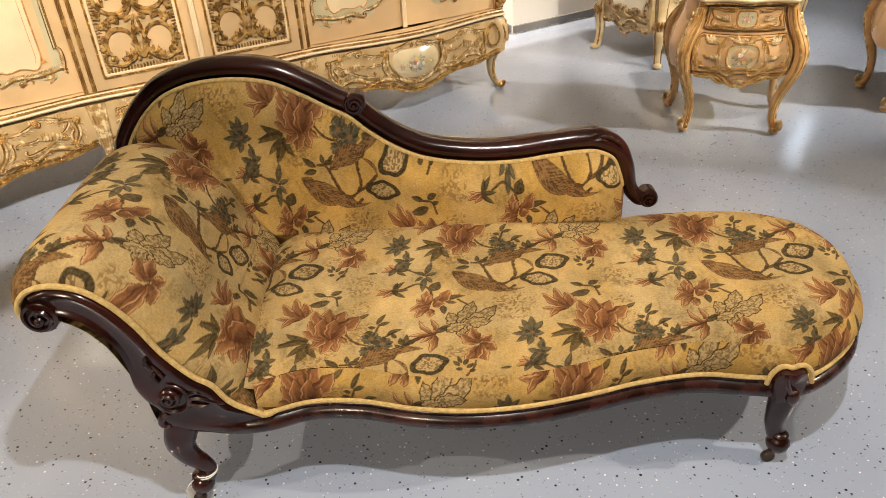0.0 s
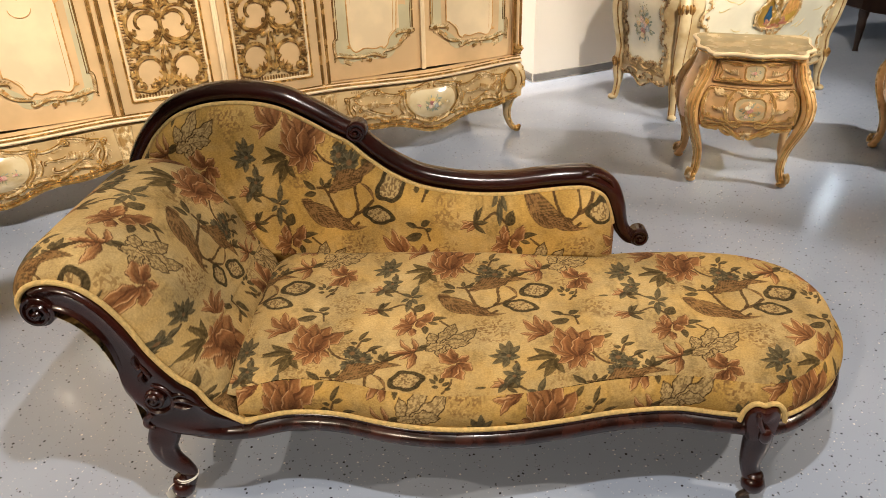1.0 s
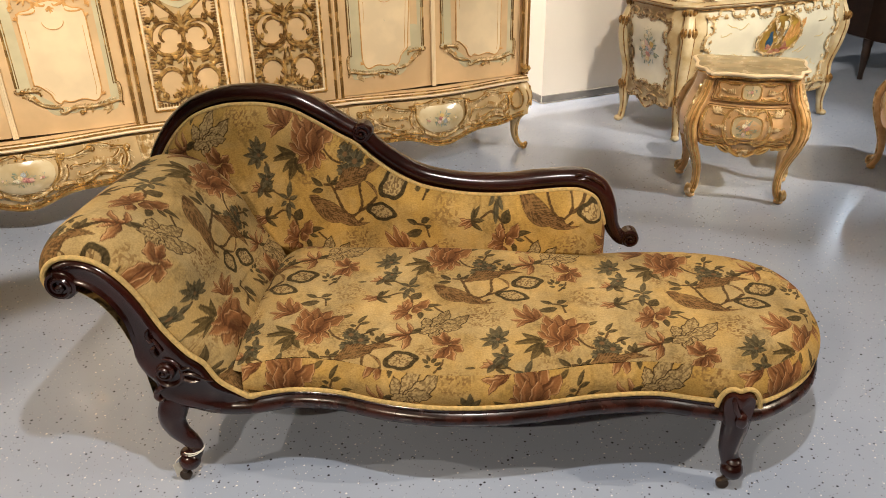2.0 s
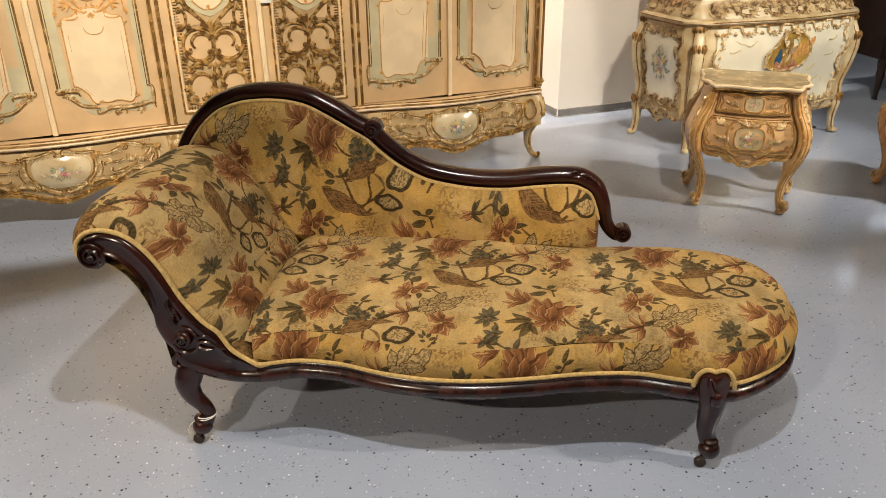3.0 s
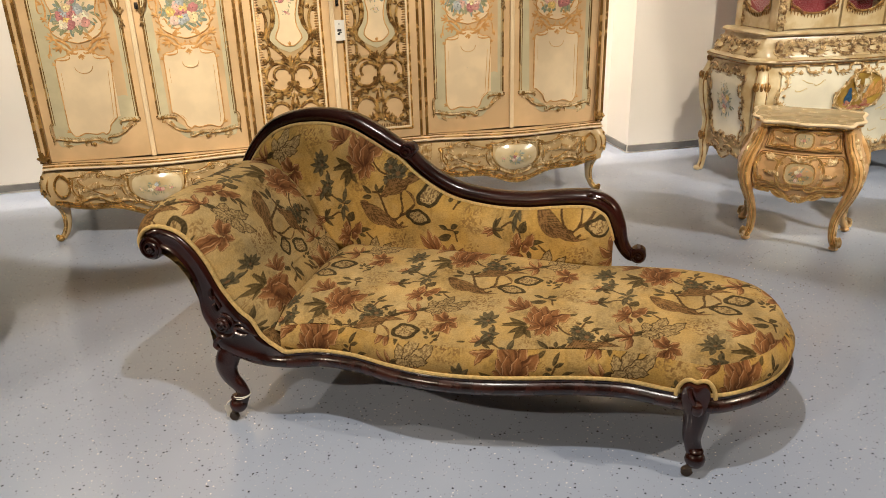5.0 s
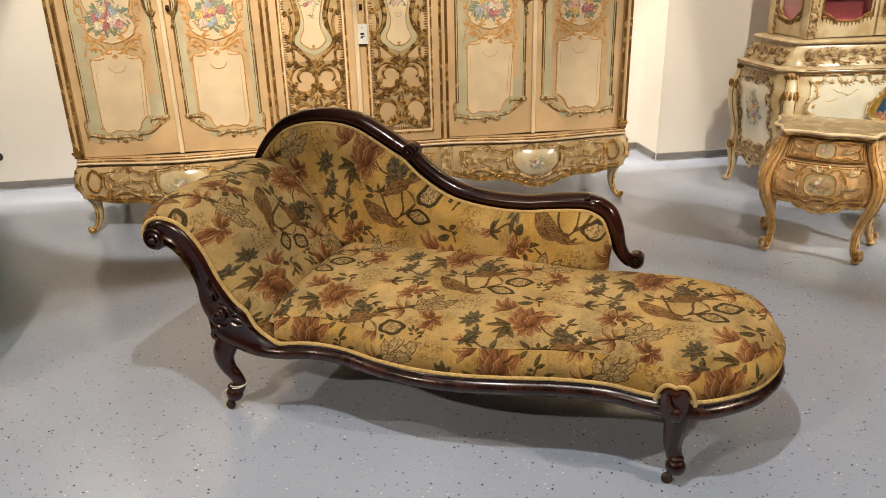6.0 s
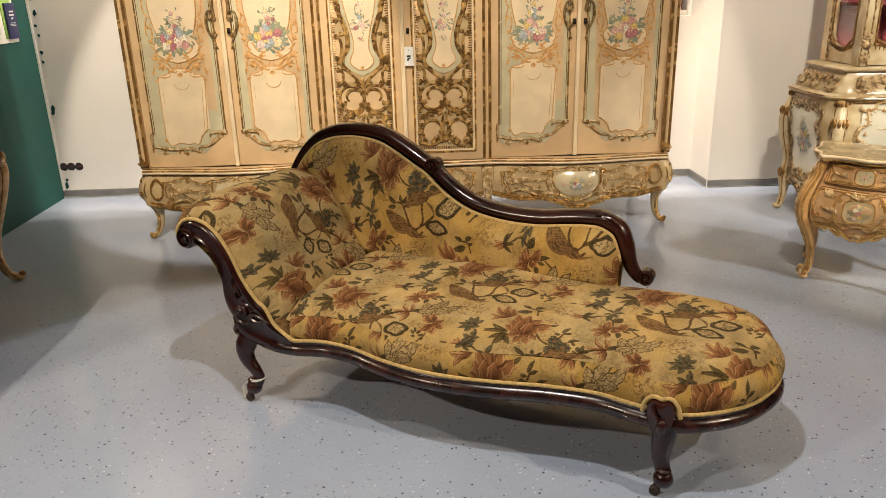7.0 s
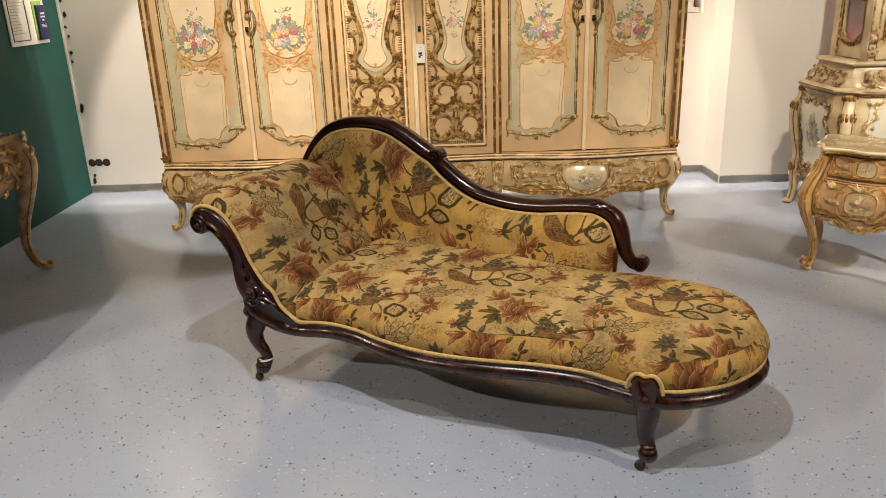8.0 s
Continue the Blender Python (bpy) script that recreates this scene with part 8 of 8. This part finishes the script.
def frame_door(t, surf, a, b, z0, z1, rnd, clear=True):
    """A glazed case door with a shaped lower rail."""
    lowz = lambda u: z0 + 0.095 + 0.014 * math.cos((u - a) / (b - a) * 2 * math.pi)
    bm = bmesh.new()
    us = np.linspace(a, b, 24)
    ring_loft(bm, [[surf(u, z0), surf(u, lowz(u)), surf(u, lowz(u), -0.02), surf(u, z0, -0.02)] for u in us])
    for u0, u1 in ((a, a + 0.022), (b - 0.022, b)):
        ring_loft(bm, [[surf(u, z0 + 0.1), surf(u, z1), surf(u, z1, -0.02), surf(u, z0 + 0.1, -0.02)] for u in (u0, u1)])
    ring_loft(bm, [[surf(u, z1 - 0.05), surf(u, z1), surf(u, z1, -0.02), surf(u, z1 - 0.05, -0.02)] for u in (a, b)])
    door = part("glazed_door", bm, BISQUE, t, "glazed cream case door")
    bm = bmesh.new()
    ring_loft(bm, [[surf(u, z0 + 0.05, -0.009), surf(u, z1 - 0.03, -0.009), surf(u, z1 - 0.03, -0.012), surf(u, z0 + 0.05, -0.012)] for u in (a + 0.01, b - 0.01)])
    pane = part("pane", bm, GLASS, door, "clear glass pane")
    pane.visible_shadow = not clear
    bm = bmesh.new()
    line(bm, surf, [(u, lowz(u)) for u in np.linspace(a + 0.02, b - 0.02, 30)], 0.006, 0.004)
    for u in (a + 0.022, b - 0.022):
        line(bm, surf, [(u, z) for z in (z0 + 0.1, (z0 + z1) / 2, z1 - 0.05)], 0.005, 0.004)
    for u in np.linspace(a + 0.03, b - 0.03, 14):
        relief(bm, surf, [(u, lowz(u) - 0.004), (u, lowz(u) - 0.014), (u, lowz(u) - 0.026)], 0.004, 0.003, 0.4)
    m = (a + b) / 2
    for sg in (-1, 1):
        relief(bm, surf, scroll((m + sg * (b - a) * 0.40, lowz(a) + 0.03), (m + sg * (b - a) * 0.15, lowz(m) + 0.004), 0.7 * -sg, 0.4 * -sg, 0.15 * sg), 0.008, 0.006)
    part("door_gilding", bm, GOLD_DARK, door, "carved gilt edge round the glass")


TARNISHED = material("tarnished_silvering", (0.56, 0.40, 0.20), 0.38, metal=0.15, second=(0.15, 0.08, 0.03), scale=42, bump=0.3, spread=(0.40, 0.62))
FAINT_GOLD = material("faint_gilt_paint", (0.62, 0.47, 0.20), 0.45, vary=0.2, scale=40)
BLUE_PAINT = material("blue_paint", (0.03, 0.10, 0.20), 0.4, vary=0.4, scale=60)
RED_PAINT = material("red_paint", (0.32, 0.07, 0.05), 0.45, second=(0.45, 0.25, 0.15), scale=60)


def glass_material():
    m = bpy.data.materials.new("clear_glass")
    m.use_nodes = True
    b = m.node_tree.nodes["Principled BSDF"]
    b.inputs["Base Color"].default_value = (0.97, 0.98, 0.97, 1)
    b.inputs["Roughness"].default_value, b.inputs["Transmission Weight"].default_value, b.inputs["IOR"].default_value = 0.02, 1.0, 1.45
    return m


GLASS = glass_material()
cabinet = build_cabinet()

# ---- gilt console against the green wall ----
def build_console():
    # x along the wall away from the corner, y out of the wall
    m = ROOM @ pose(0.02, -1.605, 0, 0, 0, -90)
    t = thing("console_table", m, "pale gilt carved console table beside the green wall", "console table")
    L, D = 1.25, 0.40
    face = lambda u, v, d=0.0: (u, D + 0.02 * math.sin(math.pi * u / L) + 0.03 * math.sin(math.pi * (v - 0.45) / 0.25) + d, v)
    end = lambda u, v, d=0.0: (0.0 - 0.02 * math.sin(math.pi * (v - 0.45) / 0.25) - d, u, v)
    low = lambda k: 0.46 - 0.05 * math.exp(-((k - 0.5) / 0.2) ** 2) + 0.012 * math.cos(k * 20)
    bm = bmesh.new()
    skin(bm, face, np.linspace(0.0, L, 40), lambda u: low(u / L), 0.70, 8)
    skin(bm, end, np.linspace(0.02, D, 14), lambda u: low(u / D), 0.70, 8)
    box(bm, 0.02, L - 0.02, 0.03, D - 0.01, 0.50, 0.70)
    body = part("apron", bm, PALE_GILT, t, "carved apron")
    bm = bmesh.new()
    out = [(-0.03, 0.0), (-0.035, D * 0.5), (-0.045, D + 0.02), (0.02, D + 0.05), (0.3, D + 0.045), (L / 2, D + 0.065), (L - 0.3, D + 0.045), (L + 0.03, D + 0.02), (L + 0.03, 0.0)]
    o = spline(out, 60)
    c = o.mean(0)
    ring_loft(bm, [[(c[0] + (x - c[0]) * k, c[1] + (y - c[1]) * k, z) for x, y in o] for k, z in ((0.90, 0.690), (0.94, 0.698), (0.95, 0.708), (0.94, 0.716), (0.92, 0.72))])
    part("top", bm, MARBLE_TOP, t, "mottled shaped top")
    bm = bmesh.new()
    sil = bmesh.new()
    for surf, n, w in ((face, 11, L), (end, 4, D)):
        for k, u in enumerate(np.linspace(0.06, w - 0.06, n)):
            relief(bm, surf, scroll((u - 0.05, 0.55), (u + 0.05, 0.60), 0.6 * (-1) ** k, 0.7 * (-1) ** k, 0.35 * (-1) ** k), 0.013, 0.010)
            relief(bm, surf, scroll((u - 0.04, 0.50), (u + 0.05, 0.52), 0.5 * (-1) ** k, -0.6, 0.2), 0.010, 0.010)
            relief(bm, surf, scroll((u - 0.04, 0.66), (u + 0.04, 0.67), 0.5, 0.5 * (-1) ** k, 0.3), 0.010, 0.010)
            for a in (30, 130, 220, 310):
                leafy(sil, surf, u + 0.02 * math.cos(a), 0.58 + 0.03 * math.sin(a), 0.045, a + 20 * k, 4, 0.009, 0.012)
            leafy(sil, surf, u, low(u / w) + 0.02, 0.04, 270, 5, 0.009, 0.010)
    pieces("carved_scroll", bm, PALE_GILT, body, "pale gilt scroll carving")
    pieces("carved_leaf", sil, SILVERED, body, "silvered leaves and flowers")
    for x, y, ox, oy in ((0.02, D - 0.02, -0.35, 0.9), (L - 0.02, D - 0.02, 0.35, 0.9), (0.03, 0.04, -0.5, 0.2), (L - 0.03, 0.04, 0.5, 0.2)):
        bm = bmesh.new()
        p = spline([(x, y, 0.69), (x + ox * 0.05, y + oy * 0.05, 0.64), (x + ox * 0.075, y + oy * 0.075, 0.56), (x + ox * 0.055, y + oy * 0.055, 0.44), (x + ox * 0.005, y + oy * 0.005, 0.26), (x - ox * 0.006, y - oy * 0.006, 0.14), (x + ox * 0.02, y + oy * 0.02, 0.05), (x + ox * 0.06, y + oy * 0.06, 0.018)], 46)
        r = np.interp(np.linspace(0, 1, 46), [0, 0.2, 0.45, 0.75, 0.9, 1], [0.045, 0.050, 0.038, 0.024, 0.021, 0.018])
        tube(bm, p, r, 12)
        ball(bm, (x + ox * 0.07, y + oy * 0.07, 0.018), 0.023, 1.1, 1.1, 0.78)
        leg = part("leg", bm, PALE_GILT, t, "curved pale gilt leg")
        bm = bmesh.new()
        cor = lambda u, v, d=0.0: (x + ox * (0.062 + d) - oy * u, y + oy * (0.062 + d) + ox * u, v)
        leafy(bm, cor, 0.0, 0.665, 0.065, 90, 5, 0.012, 0.030)
        leafy(bm, cor, 0.0, 0.650, 0.090, 270, 5, 0.011, 0.052)
        relief(bm, cor, scroll((-0.045, 0.70), (0.045, 0.70), 0.6, 0.6, -0.5), 0.012, 0.028)
        part("knee_leaf", bm, SILVERED, leg, "carved acanthus on the knee")
        bm = bmesh.new()
        for s in (-1, 1):
            tube(bm, [(a - oy * s * rr * 0.8 + ox * rr * 0.5, b + ox * s * rr * 0.8 + oy * rr * 0.5, c) for (a, b, c), rr in zip(p, r)], 0.005, 6)
        ball(bm, (x + ox * 0.085, y + oy * 0.085, 0.033), 0.016)
        part("leg_scroll", bm, GOLD_DARK, leg, "gilt line and scrolled toe")


PALE_GILT = material("pale_gilt_wood", (0.72, 0.52, 0.29), 0.36, metal=0.10, second=(0.46, 0.29, 0.125), scale=20, bump=0.2)
build_console()


# ---- dark sideboard in the distance ----
def build_sideboard():
    t = thing("dark_sideboard", pose(2.70, 5.30, 0, 0, 0, 18), "dark brown polished sideboard on short turned legs", "sideboard")
    bm = bmesh.new()
    W, D = 1.6, 0.55
    xs = np.linspace(0, W, 30)
    low = lambda x: 0.20 + 0.10 * (1 - math.sin(math.pi * x / W) ** 0.7)
    ring_loft(bm, [[(x, -0.05 * math.sin(math.pi * x / W), low(x)), (x, -0.07 * math.sin(math.pi * x / W), 0.5), (x, -0.05 * math.sin(math.pi * x / W), 0.92), (x, D, 0.92), (x, D, low(x))] for x in xs])
    part("body", bm, DARK_WOOD, t, "dark polished body")
    bm = bmesh.new()
    ring_loft(bm, [[(x, -0.09 * math.sin(math.pi * x / W) - 0.02, 0.92), (x, -0.09 * math.sin(math.pi * x / W) - 0.025, 0.935), (x, -0.09 * math.sin(math.pi * x / W) - 0.02, 0.95), (x, D + 0.01, 0.95), (x, D + 0.01, 0.92)] for x in np.linspace(-0.03, W + 0.03, 30)])
    part("top", bm, DARK_WOOD, t, "dark moulded top")
    for x, y in ((0.07, 0.04), (W - 0.07, 0.04), (0.07, D - 0.05), (W - 0.07, D - 0.05)):
        bm = bmesh.new()
        tube(bm, [(x, y, z) for z in np.linspace(0.30, 0.0, 12)], [0.035, 0.036, 0.034, 0.028, 0.030, 0.030, 0.026, 0.024, 0.022, 0.019, 0.017, 0.02], 12)
        part("leg", bm, DARK_WOOD, t, "turned dark leg")


build_sideboard()
